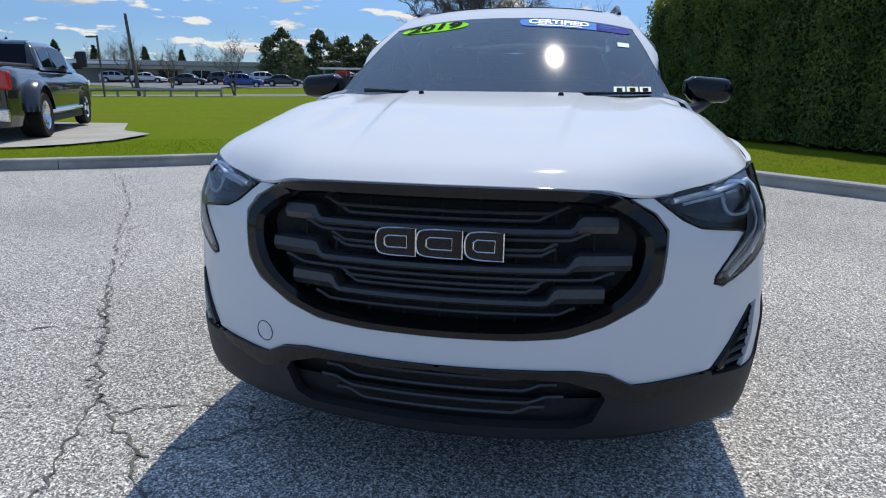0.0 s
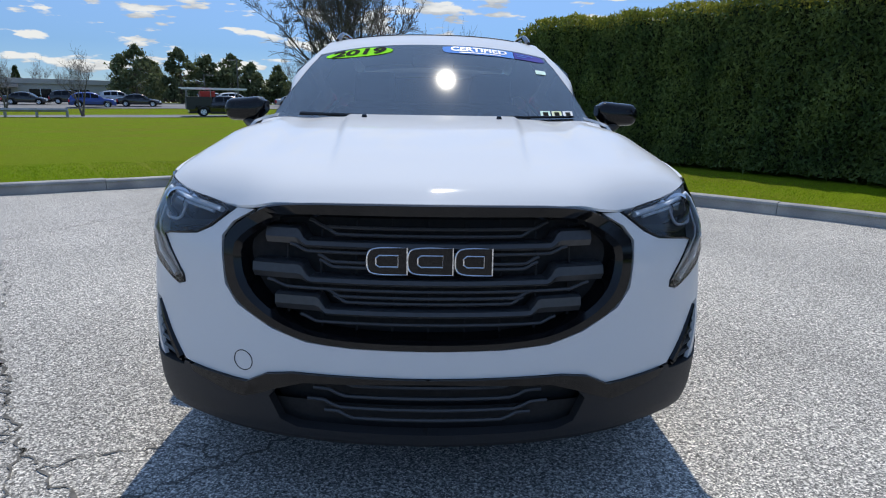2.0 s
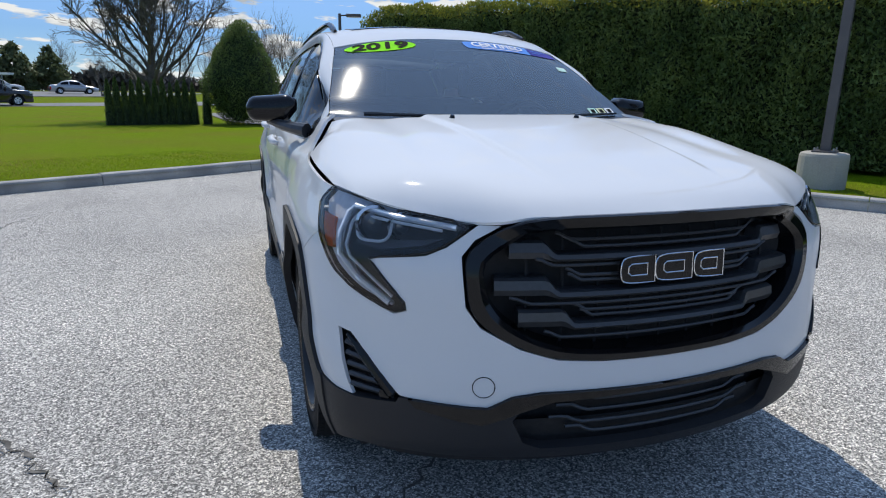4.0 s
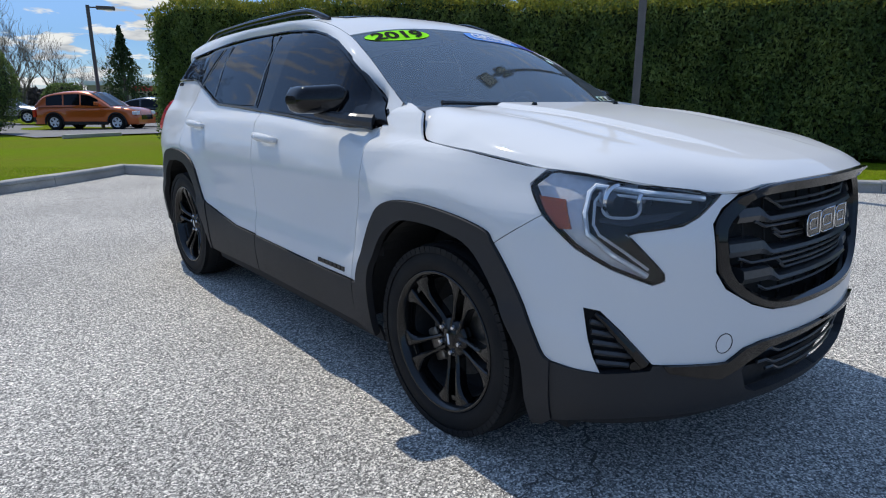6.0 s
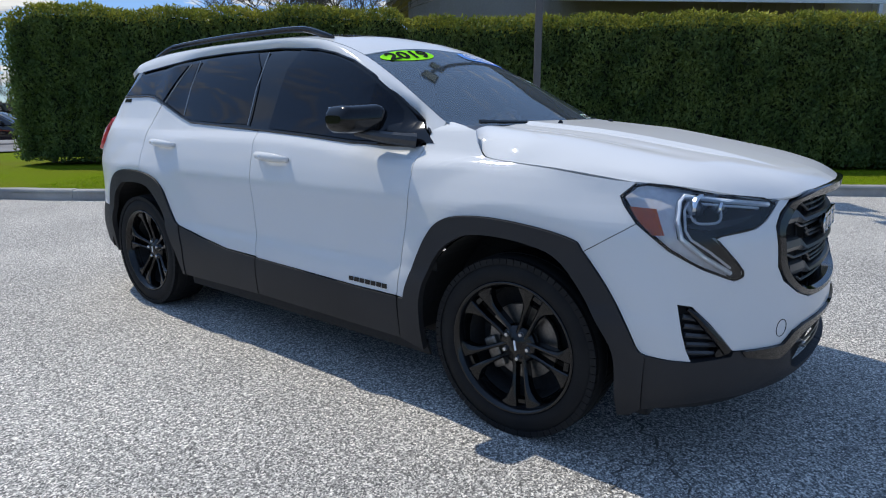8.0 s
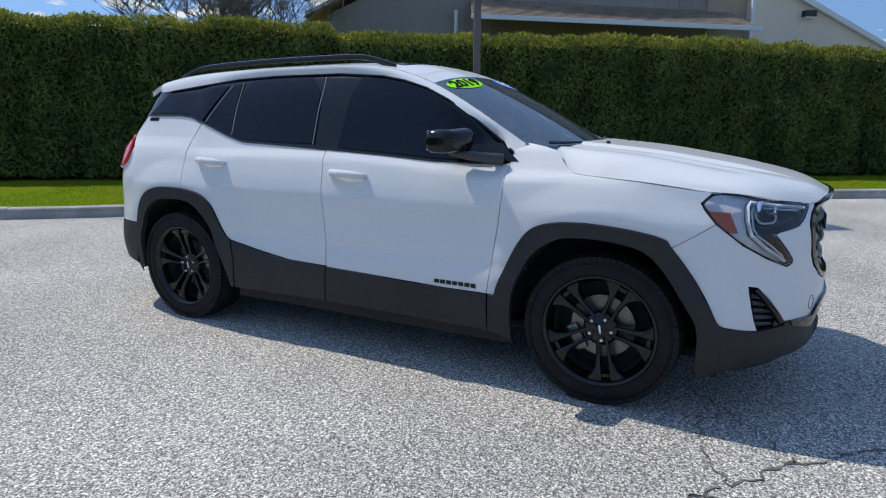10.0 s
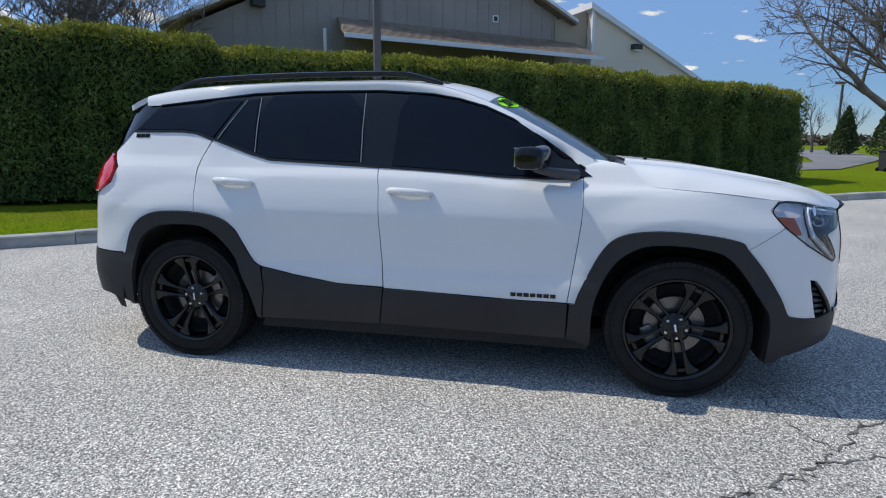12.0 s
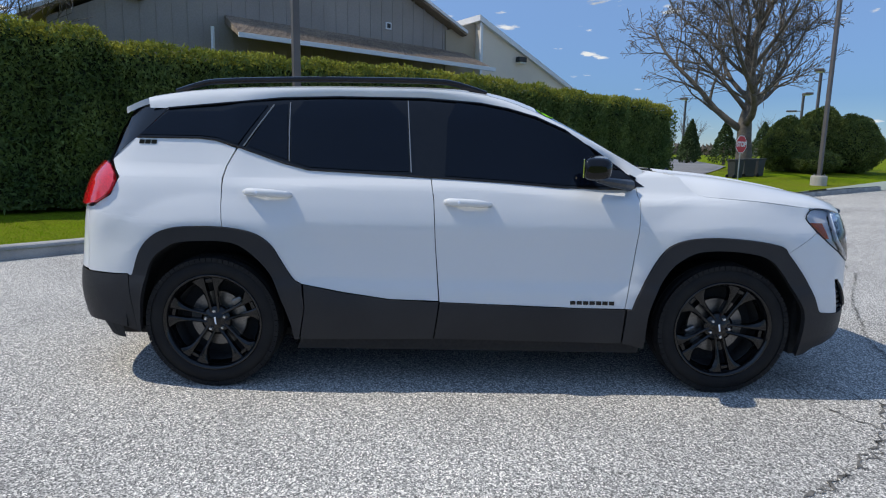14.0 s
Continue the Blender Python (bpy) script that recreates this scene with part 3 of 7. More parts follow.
def hedge_face(s, z):
    bulge = .14 * abs(math.sin(s * 3.1 + .5 * math.sin(s * 1.3))) + .10 * noise.noise(Vector((s * 1.3, z * 1.1, 0))) - .05 * noise.noise(Vector((s * 5, z * 2.2, 7)))
    lean = .05 * z
    return HC + .14 - bulge + lean


bm = bmesh.new()
ns, rows = 120, []
for i in range(ns + 1):
    s = H0 + (H1 - H0) * i / ns
    tip = hedge_top(s)
    rnd_end = min(1, (s - H0) / .5, (H1 - s) / .5)
    w = (1 - (1 - max(0, rnd_end)) ** 2) ** .5
    mid = HC + HW / 2
    ring = []
    for q in range(9):
        z = .25 + (tip - .45) * q / 8
        c = hedge_face(s, z) + .22
        ring.append((mid + (c - mid) * w, z))
    for q in range(1, 5):
        c = hedge_face(s, tip) + .3 + (HW - .4) * q / 4
        ring.append((mid + (c - mid) * w, tip - .2))
    ring.append((mid + HW / 2 * w, .25))
    rows.append([bm.verts.new((*along(s, c), z)) for c, z in ring])
for a, b in zip(rows, rows[1:]):
    for q in range(len(a)):
        bm.faces.new((a[q], a[(q + 1) % len(a)], b[(q + 1) % len(a)], b[q]))
bm.faces.new(rows[0])
bm.faces.new(rows[-1][::-1])
bmesh.ops.recalc_face_normals(bm, faces=bm.faces)
part("shade_core", bm, HEDGECORE, hedge)
rnd = random.Random(5)
pts, tips = [], []
for _ in range(150000):
    s, u = rnd.uniform(H0, H1), rnd.random()
    z = .18 + (hedge_top(s) - .18) * u
    end = max(0, min(1, (s - H0) / .5, (H1 - s) / .5))
    mid = HC + HW / 2
    w = (1 - (1 - end) ** 2) ** .5
    c = hedge_face(s, z) + rnd.uniform(-.03, .24)
    p = along(s, mid + (c - mid) * w)
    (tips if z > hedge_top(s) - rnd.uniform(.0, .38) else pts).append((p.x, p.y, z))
for _ in range(34000):
    s = rnd.uniform(H0 + .1, H1 - .1)
    q = rnd.random()
    lump = .12 * noise.noise(Vector((s * 2.5, q * 4, 3))) + .06 * abs(math.sin(s * 3.1))
    p = along(s, hedge_face(s, 3) + HW * q)
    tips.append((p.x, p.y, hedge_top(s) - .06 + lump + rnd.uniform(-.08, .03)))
for _ in range(13000):
    e, q, u = rnd.choice((0, 1)), rnd.random(), rnd.random()
    s = (H0 + .06 + rnd.uniform(0, .12)) if e else (H1 - .06 - rnd.uniform(0, .12))
    p = along(s, HC + .2 + (HW - .4) * q)
    pts.append((p.x, p.y, .2 + (hedge_top(s) - .2) * u))
cards("foliage", pts, .036, HEDGELEAF, hedge, 1, .2, 2.1, .9)
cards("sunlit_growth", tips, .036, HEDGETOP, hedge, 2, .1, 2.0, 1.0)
for k in range(26):
    s = H0 + .45 + k * .90
    p = along(s, HC + .9)
    part("stem", tube([(p.x, p.y, .05), (p.x, p.y, .7)], [.06, .05], 6), BARK, hedge)

# grass blades beyond the kerb
rnd = random.Random(11)
verts, faces = [], []
strip = []
for a, b in zip(LEFT_KERB[3:] + RIGHT_KERB[:-5], (LEFT_KERB[3:] + RIGHT_KERB[:-5])[1:]):
    strip.append((a, b, (b - a).length))
total = sum(q[2] for q in strip)
for a, b, length in strip:
    d = (b - a).normalized()
    nrm = Vector((-d.y, d.x))
    for _ in range(int(120000 * length / total)):
        o = .17 + 3.2 * rnd.random() ** 1.8
        p = a.lerp(b, rnd.random()) + nrm * o
        z = land(p.x, p.y)
        h, w, t = rnd.uniform(.010, .026), rnd.uniform(.002, .005), rnd.uniform(0, math.tau)
        i = len(verts)
        verts += [(p.x - w * math.cos(t), p.y - w * math.sin(t), z - .005), (p.x + w * math.cos(t), p.y + w * math.sin(t), z - .005),
                  (p.x + rnd.uniform(-.03, .03), p.y + rnd.uniform(-.03, .03), z + h)]
        faces.append((i, i + 1, i + 2))
tagged(raw("grass_blades", verts, faces, BLADE), "short green grass blades along the kerb", "grass", kind="stuff")


# trees
def bare_tree(name, label, m, seed, height, spread, levels=5, stems=1, group="", radius=.22, upright=.5, split=(3, 4), bole=.36, tilt=.35):
    rnd = random.Random(seed)
    tree = thing(name, label, "tree", None, group)
    wood, twigs = bmesh.new(), bmesh.new()

    def grow(p, d, length, r, level):
        pts, rad = [p], [r]
        segs = 5 if level < 2 else (4 if level < 4 else 3)
        for i in range(segs):
            d = (d + Vector((rnd.uniform(-1, 1), rnd.uniform(-1, 1), rnd.uniform(-.5, 1) * upright)) * (.16 + .05 * level)).normalized()
            p = p + d * length / segs
            pts.append(p)
            rad.append(r * (1 - .55 * (i + 1) / segs))
        add_tube(wood if level < 2 else twigs, pts, rad, (9, 7, 5, 3, 3, 3)[min(level, 5)], level < 2)
        if level >= levels:
            return
        for k in range(rnd.randint(*split) + (1 if level > 1 else 0)):
            at_i = rnd.randint(max(1, segs - 2), segs) if level == 0 else rnd.randint(1, segs)
            q = pts[at_i]
            side = Vector((rnd.uniform(-1, 1), rnd.uniform(-1, 1), rnd.uniform(-.15, .6))).normalized()
            nd = (d * (1 - spread) + side * spread + Vector((0, 0, upright * .35))).normalized()
            grow(q, nd, length * rnd.uniform(.55, .82), max(rad[at_i] * rnd.uniform(.5, .75), .009), level + 1)

    for k in range(stems):
        w = k * math.tau / max(stems, 1) + rnd.random()
        lean = Vector((math.cos(w), math.sin(w), 0)) * (.0 if stems == 1 else tilt * rnd.uniform(.3, 1.2))
        grow(Vector((0, 0, -.1)) + lean * .3, (Vector((0, 0, 1)) + lean).normalized(), height * bole, radius * rnd.uniform(.85, 1.1), 0)
    part("trunk", wood, BARK, tree, smooth=True)
    part("twig_crown", twigs, BARK, tree, "fine bare grey twigs")
    tree.matrix_world = m
    return tree


def limb_tree(name, label, m, seed, height, reach, limbs, first, rise, radius, droop, group="", bole=.62, forks=3, dense=8):
    """A bare tree: one tapered trunk, long wavy limbs all round it, and twigs along every limb."""
    rnd = random.Random(seed)
    tree = thing(name, label, "tree", None, group)
    wood, twigs = bmesh.new(), bmesh.new()

    def limb(p, d, length, r, level):
        segs = (9, 6, 4, 3)[level]
        pts, rad, ways = [Vector(p)], [r], [d.copy()]
        for i in range(segs):
            u = (i + 1) / segs
            d = (d + Vector((rnd.uniform(-1, 1), rnd.uniform(-1, 1), rnd.uniform(-.8, .8))) * (.24 + .06 * level) + Vector((0, 0, (.10 - droop * u) if level < 2 else .04))).normalized()
            pts.append(pts[-1] + d * length / segs)
            rad.append(max(.010, r * (1 - .88 * u ** .8)))
            ways.append(d.copy())
        add_tube(wood if level == 0 else twigs, pts, rad, (8, 5, 3, 3)[level], level == 0)
        if level == 3:
            return
        count = (dense, 8, 5)[level]
        for k in range(count):
            u = .16 + .82 * (k + rnd.uniform(.1, .9)) / count
            i = min(segs - 1, int(u * segs))
            q = pts[i].lerp(pts[i + 1], u * segs - i)
            w = ways[i]
            aside = w.cross(Vector((rnd.uniform(-1, 1), rnd.uniform(-1, 1), rnd.uniform(-.4, 1)))).normalized()
            nd = (w * rnd.uniform(.55, .95) + aside * rnd.uniform(.55, .9) + Vector((0, 0, .12))).normalized()
            limb(q, nd, length * rnd.uniform(.30, .52) * (1.15 - .55 * u), max(.011, r * (1 - .75 * u) * rnd.uniform(.40, .62)), level + 1)

    stem_top = height * bole
    stem = [Vector((.22 * math.sin(1.7 * k + seed) * k / 8, .22 * math.cos(1.3 * k + seed) * k / 8, -.2 + (stem_top + .2) * k / 8)) for k in range(9)]
    stem_r = [radius * (1.25 if k == 0 else 1) * (1 - .66 * k / 8) for k in range(9)]
    add_tube(wood, stem, stem_r, 12)
    for k in range(limbs):
        u = k / (limbs - 1)
        z = (first + (stem_top - first) * u) / stem_top * 8
        i = min(7, int(z))
        a = 2.4 * k + rnd.uniform(-.4, .4)
        e = radians(rise[0] + (rise[1] - rise[0]) * u + rnd.uniform(-8, 8))
        limb(stem[i].lerp(stem[i + 1], z - i), Vector((math.cos(a) * math.cos(e), math.sin(a) * math.cos(e), math.sin(e))), reach * rnd.uniform(.8, 1.1) * (1 - .22 * u), stem_r[i] * rnd.uniform(.40, .58), 0)
    for k in range(forks):
        a = k * math.tau / forks + .5
        limb(stem[8], Vector((.38 * math.cos(a), .38 * math.sin(a), 1)).normalized(), height - stem_top, stem_r[8] * .8, 0)
    part("trunk", wood, BARK, tree, smooth=True)
    part("twig_crown", twigs, BARK, tree, "fine bare grey twigs")
    tree.matrix_world = m
    return tree


def conifer(name, label, m, seed, height, radius, material=NEEDLE, shape=1.0, count=3200, size=.28, group="", base=.06, rough=.28, core=False):
    rnd = random.Random(seed)
    tree = thing(name, label, "tree", None, group)
    part("trunk", tube([(0, 0, -.2), (0, 0, height * .5), (0, 0, height * .96)], [radius * .10, radius * .06, .02], 7), BARK, tree)
    if core:
        prof = [(max(.01, radius * .80 * (1 - k / 10) ** shape), height * (.02 + .96 * k / 10)) for k in range(11)]
        part("shade_core", lathe([(0, height * .02)] + prof, (0, 0, 0), (0, 0, 1), 14), HEDGECORE, tree)
    pts = []
    for _ in range(count):
        u = rnd.random() ** .75
        z = height * (base + (1 - base) * u)
        r = radius * max(.02, (1 - u) ** shape) * (1 if u > .1 else .6 + 4 * u)
        w = rnd.uniform(0, math.tau)
        lump = 1 + rough * noise.noise(Vector((math.cos(w) * 2.2 + seed, math.sin(w) * 2.2, z * 3.2 / max(height, 1) * 2.2)))
        q = r * lump * rnd.uniform(.68, 1.02)
        pts.append((math.cos(w) * q, math.sin(w) * q, z - .05 * q))
    cards("foliage", pts, size, material, tree, seed, .35, 1.1)
    tree.matrix_world = m
    return tree


def shrub(name, label, m, seed, width, height, material=SHRUBLEAF, count=5000, size=.12, group="", power=2.6, taper=0.0):
    """A full shrub: a dark inner mass with leaf sprays all over an uneven dome."""
    rnd = random.Random(seed)
    bush = thing(name, label, "shrub", None, group)
    bm = bmesh.new()
    bmesh.ops.create_icosphere(bm, subdivisions=3, radius=1)
    for v in bm.verts:
        n3 = v.co.normalized()
        k = 1 + .10 * noise.noise(n3 * 2.5 + Vector((seed, 0, 0)))
        slim = 1 - taper * ease(-.3, 1, n3.z)
        v.co = Vector((n3.x * width * .42 * k * slim, n3.y * width * .42 * k * slim, height * .5 + n3.z * height * .45 * k))
    part("shade_core", bm, HEDGECORE, bush)
    pts = []
    for _ in range(count):
        z = rnd.uniform(-.98, 1)
        r = (1 - abs(z) ** power) ** (1 / power)
        w = rnd.uniform(0, math.tau)
        r *= 1 - taper * ease(-.3, 1, z)
        k = (1 + .16 * noise.noise(Vector((math.cos(w) * r * 2.2 + seed, math.sin(w) * r * 2.2, z * 2.2)))) * rnd.uniform(.88, 1.03)
        pts.append((math.cos(w) * r * width * .5 * k, math.sin(w) * r * width * .5 * k, height * .5 + z * height * .5 * k))
    cards("foliage", pts, size, material, bush, seed, .2, 1.2)
    bush.matrix_world = m
    return bush


def spot(x, y, turn=0.0, size=1.0, lift=-.03):
    return Matrix.Translation((x, y, land(x, y) + lift)) @ Matrix.Rotation(turn, 4, "Z") @ Matrix.Scale(size, 4)


limb_tree("bare_tree", "leafless tree with dense upright limbs on the far lawn", spot(-4.9, 33.6), 4, 11.0, 6.6, 22, 1.0, (34, 74), .27, .02, bole=.42, forks=5, dense=10)
shrub("arborvitae", "tall rounded dark green arborvitae on the lawn", spot(-.70, 28.4), 3, 3.3, 4.45, HEDGELEAF, 30000, .05, power=2.2, taper=.42)
row_first = conifer("small_arborvitae", "narrow clipped dark arborvitae in a tight row", spot(-6.1, 28.3), 12, 1.95, .25, HEDGELEAF, .55, 4200, .034, "row of small arborvitae", .0, .12, True)
for k in range(1, 13):
    copy_thing(row_first, spot(-6.1 + .30 * k + (.25 if k == 12 else 0), 28.3 + .04 * k, k * 1.3, 1 + .05 * math.sin(k * 2.1)))

# tree of the lawn behind the hedge and beside the island
p = along(-6.2, 14.0)
bare_tree("bare_tree", "leafless spreading tree behind the hedge", spot(p.x, p.y, .4), 21, 8.6, .60, 5, 3, "", .17, .35)
limb_tree("bare_tree", "broad leafless shade tree on the corner lawn", spot(22.8, -10.9, 1.0), 35, 11.5, 7.2, 17, 1.9, (24, 58), .36, .16, bole=.55, forks=3, dense=11)
shrub("round_shrub", "rounded evergreen shrub on the corner lawn", spot(23.8, -13.3), 41, 2.2, 2.45, SHRUBLEAF, 20000, .05, "corner shrubs", 2.2, .30)
shrub("round_shrub", "large rounded evergreen shrub on the corner lawn", spot(24.6, -15.3), 42, 3.0, 2.95, SHRUBLEAF, 26000, .055, "corner shrubs", 2.2, .32)
shrub("round_shrub", "large rounded evergreen shrub on the corner lawn", spot(23.4, -16.1), 43, 2.5, 2.55, SHRUBLEAF, 24000, .055, "corner shrubs", 2.1, .30)
shrub("round_shrub", "low spreading shrub at a lamp base", spot(22.5, -13.9), 44, 2.0, 1.1, SHRUBLEAF, 11000, .045, "corner shrubs", 2.0)
for k, (x, y, h, r) in enumerate(((37.6, -14.6, 2.9, .9), (35.5, -13.6, 2.3, .8), (33, -14.8, 2.6, 1.0), (46, -24, 3.2, 1.4), (52, -31, 3.0, 1.3), (58, -40, 3.6, 1.5))):
    conifer("small_conifer", "small dark conifer beyond the road", spot(x, y), 50 + k, h, r, NEEDLE, .8, 4000, .10, "small conifers")
for k, (x, y, h) in enumerate(((48, -19, 5.5), (62, -33, 6), (75, -58, 7), (44, -15, 5))):
    bare_tree("bare_tree", "slender leafless tree beyond the road", spot(x, y, k), 60 + k, h, .5, 4, 1, "distant bare trees", .12, .5)

shrub("dark_shrub", "dark evergreen shrub behind the orange car", spot(4.2, 39.4), 47, 2.3, 2.3, HEDGELEAF, 7000, .08)

# far side of the lawn: conifers and woods
def pine(m, seed, height, width, group):
    """A broad old pine: whorls of flat, ragged needle clumps round a bare-footed trunk."""
    rnd = random.Random(seed)
    tree = thing("pine_tree", "tall ragged dark pine beside the far car park", "tree", None, group)
    part("trunk", tube([(0, 0, -.3), (.1, 0, height * .5), (0, .1, height * .93)], [.22, .14, .03], 7), BARK, tree)
    pts, limbs = [], bmesh.new()
    levels = 11
    for i in range(levels):
        u = i / (levels - 1)
        z = height * (.16 + .82 * u)
        reach = width * .5 * (1 - u ** 2.2) ** .8 * (.75 + .25 * ease(0, .25, u)) + .25
        for k in range(6 if u < .8 else 4):
            a = rnd.uniform(0, math.tau)
            q = reach * rnd.uniform(.45, 1.08)
            c = Vector((math.cos(a) * q, math.sin(a) * q, z + rnd.uniform(-.3, .45)))
            add_tube(limbs, [(0, 0, z - .4), c], [.05, .015], 4, False)
            size = rnd.uniform(.55, 1.0) * (.6 + .12 * width) * (1.1 - .5 * u)
            for _ in range(58):
                d = Vector((rnd.gauss(0, 1), rnd.gauss(0, 1), rnd.gauss(0, .48)))
                pts.append(tuple(c + d * size * .42 - Vector((0, 0, .10 * d.length))))
    part("limbs", limbs, BARK, tree)
    cards("foliage", pts, .34, PINE, tree, seed, .35, 1.2)
    tree.matrix_world = m
    return tree


for k, (x, y, h, w) in enumerate(((-40.6, 84.4, 7.4, 6.4), (-35.4, 86.6, 7.2, 5.0), (-32.2, 87.9, 6.5, 4.6), (-28.9, 89.0, 6.6, 5.4), (-26.4, 89.7, 5.5, 3.6), (-43.6, 95.0, 6.2, 4.4), (-23.2, 92, 5.2, 3.6))):
    pine(spot(x, y, k), 80 + k, h, w, "far pines")
for k, (x, y, h, r) in enumerate(((-85.3, 82.7, 6.4, 1.5), (-80.8, 87.0, 6.3, 1.8), (-76.7, 90.6, 5.6, 1.5), (-70.7, 95.3, 5.6, 1.5), (-66.0, 98.6, 5.2, 1.4), (-78.6, 88.9, 4.4, 1.2))):
    conifer("far_conifer", "small dark conifer behind the low building", spot(x, y, k), 180 + k, h, r, NEEDLE, .8, 900, .34, "far conifers", .05, .6)
conifer("spruce_tree", "tall spruce beyond the orange car", spot(8.4, 44), 99, 5.9, 1.8, NEEDLE, 1.15, 4200, .15, "", .05, 1.5)
wood_first = bare_tree("bare_tree", "leafless brown tree in the far wood", spot(-47, 104), 70, 7.2, .5, 4, 2, "far bare trees", .14, .5)
rnd = random.Random(8)
for k in range(34):
    x = -100 + 4.2 * k + rnd.uniform(-1.5, 1.5)
    copy_thing(wood_first, spot(x, 108 + rnd.uniform(-8, 10), rnd.uniform(0, 6), rnd.uniform(.8, 1.2)))
for x, y, k in ((-30, 52, .8), (-48, 62, .9), (-44, 63, .75), (-14, 72, .7), (-9, 78, .8), (-2, 70, .9), (3.5, 52, 1.0), (5.5, 50, .85), (1.5, 56, 1.1), (11, 58, .9), (.9, 44, .95), (2.2, 47, 1.05), (-.8, 48, 1.0), (13.5, 46, .8)):
    copy_thing(wood_first, spot(x, y, x, k))

# brown brush and woods along the horizon
rnd = random.Random(17)
pts = []
for _ in range(16000):
    u = rnd.random()
    x = -150 + 230 * u
    y = 128 + 8 * math.sin(u * 9) + rnd.uniform(0, 8)
    h = 2.6 + 1.5 * noise.noise(Vector((x * .07, 0, 0))) + 1.0 * noise.noise(Vector((x * .31, 2, 0)))
    pts.append((x, y, land(x, 128) + h * rnd.random() ** .8))
for _ in range(9000):
    u = rnd.random()
    w = -1.25 + 1.5 * u
    h = 3.0 + 1.6 * noise.noise(Vector((w * 9, 5, 0))) + 1.0 * noise.noise(Vector((w * 31, 2, 0)))
    d = 165 + rnd.uniform(0, 12)
    pts.append((d * math.cos(w), d * math.sin(w), .1 + h * rnd.random() ** .8))
brush = cards("far_woods", pts, .95, WINTERWOOD, None, 31, .3, 1.3)
tagged(brush, "brown leafless brush and woods along the horizon", "woods", kind="stuff")

# roads and hard ground beyond the lawn
def slab(name, poly, lift, material, label, category):
    ob = part(name, panel(poly, lambda x, y: Vector((x, y, land(x, y) + lift)), (3, 3), 0), material, None)
    return tagged(ob, label, category, kind="structure")


slab("road", [(-120, 4), (-90, 20), (-38, 45.8), (-19, 55.2), (0, 60), (30, 62), (30, 67), (0, 65.5), (-21, 60.2), (-41, 50.8), (-92, 26), (-122, 10)], .03, FARROAD, "pale asphalt road across the far lawn", "road")
slab("far_car_park", [(-120, 92), (-70, 72), (-44, 64.5), (-30, 68.5), (-8, 72), (-4, 86), (-40, 90), (-60, 82), (-100, 108)], .05, FARROAD, "asphalt car park beyond the road", "car park")
slab("side_car_park", [(.6, 23.2), (3.0, 22.0), (7, 21.2), (14, 22), (16, 44), (-3, 44), (-1.5, 32), (.2, 27)], .03, FARROAD, "asphalt car park behind the hedge", "car park")
slab("corner_road", [(19.5, 3), (20.5, -4), (23.2, -8.0), (30, -9.8), (60, -18), (60, -23), (33, -14.2), (27.5, -12.4), (23.6, -10.2), (19.6, -7.6), (17.6, -3), (17.0, 3)], .03, FARROAD, "asphalt drive behind the corner lawn", "road")
slab("concrete_pad", [(-8.35, 10.2), (-8.15, 9.5), (-7.95, 8.6), (-8.1, 7.75), (-8.5, 7.1), (-9.6, 6.4), (-13.6, 8.2), (-15, 13), (-11.5, 13.6), (-9.6, 11.0)], .03, CONCRETE, "pale concrete pad on the lawn", "concrete pad")
tagged(part("wheel_stop", box((-.9, -.09, 0), (.9, .09, .13), spot(2.0, 21.9, .25), .03), CONCRETE, None), "low concrete wheel stop on the grass edge", "wheel stop")


# lamp posts
def lamp_post(name, label, m, height, base, heads, width=.10, wide=.25):
    post = thing(name, label, "lamp post")
    if base:
        part("base_block", lathe([(0, base), (wide, base), (wide * 1.14, base - .015), (wide * 1.18, base - .05), (wide * 1.2, 0), (wide * 1.2, -.2)], (0, 0, 0), (0, 0, 1), 28), CONCRETE, post, "round concrete base")
        part("base_plate", box((-.14, -.14, base), (.14, .14, base + .022), None, .004), POLE, post)
        for x in (-.11, .11):
            for y in (-.11, .11):
                part("anchor_bolt", tube([(x, y, base), (x, y, base + .06)], .012, 8), GUARD, post)
    part("shaft", box((-width / 2, -width / 2, base), (width / 2, width / 2, height), None, .008), POLE, post)
    for a in heads:
        r = Matrix.Rotation(a, 4, "Z")
        arm = part("arm", box((0, -.03, height - .12), (.45, .03, height - .06), r, .006), POLE, post)
        part("lamp_head", box((.34, -.22, height - .16), (1.12, .22, height - .02), r, .03), POLE, arm)
        part("lamp_glass", box((.42, -.17, height - .168), (1.04, .17, height - .161), r, .002), PAPER, arm)
    post.matrix_world = m
    return post


lamp_post("lamp_post", "tall bronze lamp post on a round concrete base by the kerb", spot(6.33, 4.83, .55), 7.2, .50, (0, math.pi), .115)
lamp_post("lamp_post", "bronze lamp post with one head on the corner lawn", spot(16.45, -10.37, .4), 6.35, .36, (-.3, math.pi - .3), .11, .21)
lamp_post("lamp_post", "dark lamp post beside the orange car", spot(4.5, 32.6, 0), 5.6, .0, (-.25,), .14)
for x, y, h, a in ((-37.9, 44.8, 4.95, 2.9), (-23.2, 72.9, 5.6, 2.6), (-27.4, 73.6, 3.8, 0), (29.5, -18, 5.2, 2.5), (36, -21, 4.6, 2.9), (48, -28, 4.4, 1.0), (40, -15, 4.5, 2.6)):
    lamp_post("lamp_post", "slim distant lamp post", spot(x, y, 0), h, .0, (a,), .12)
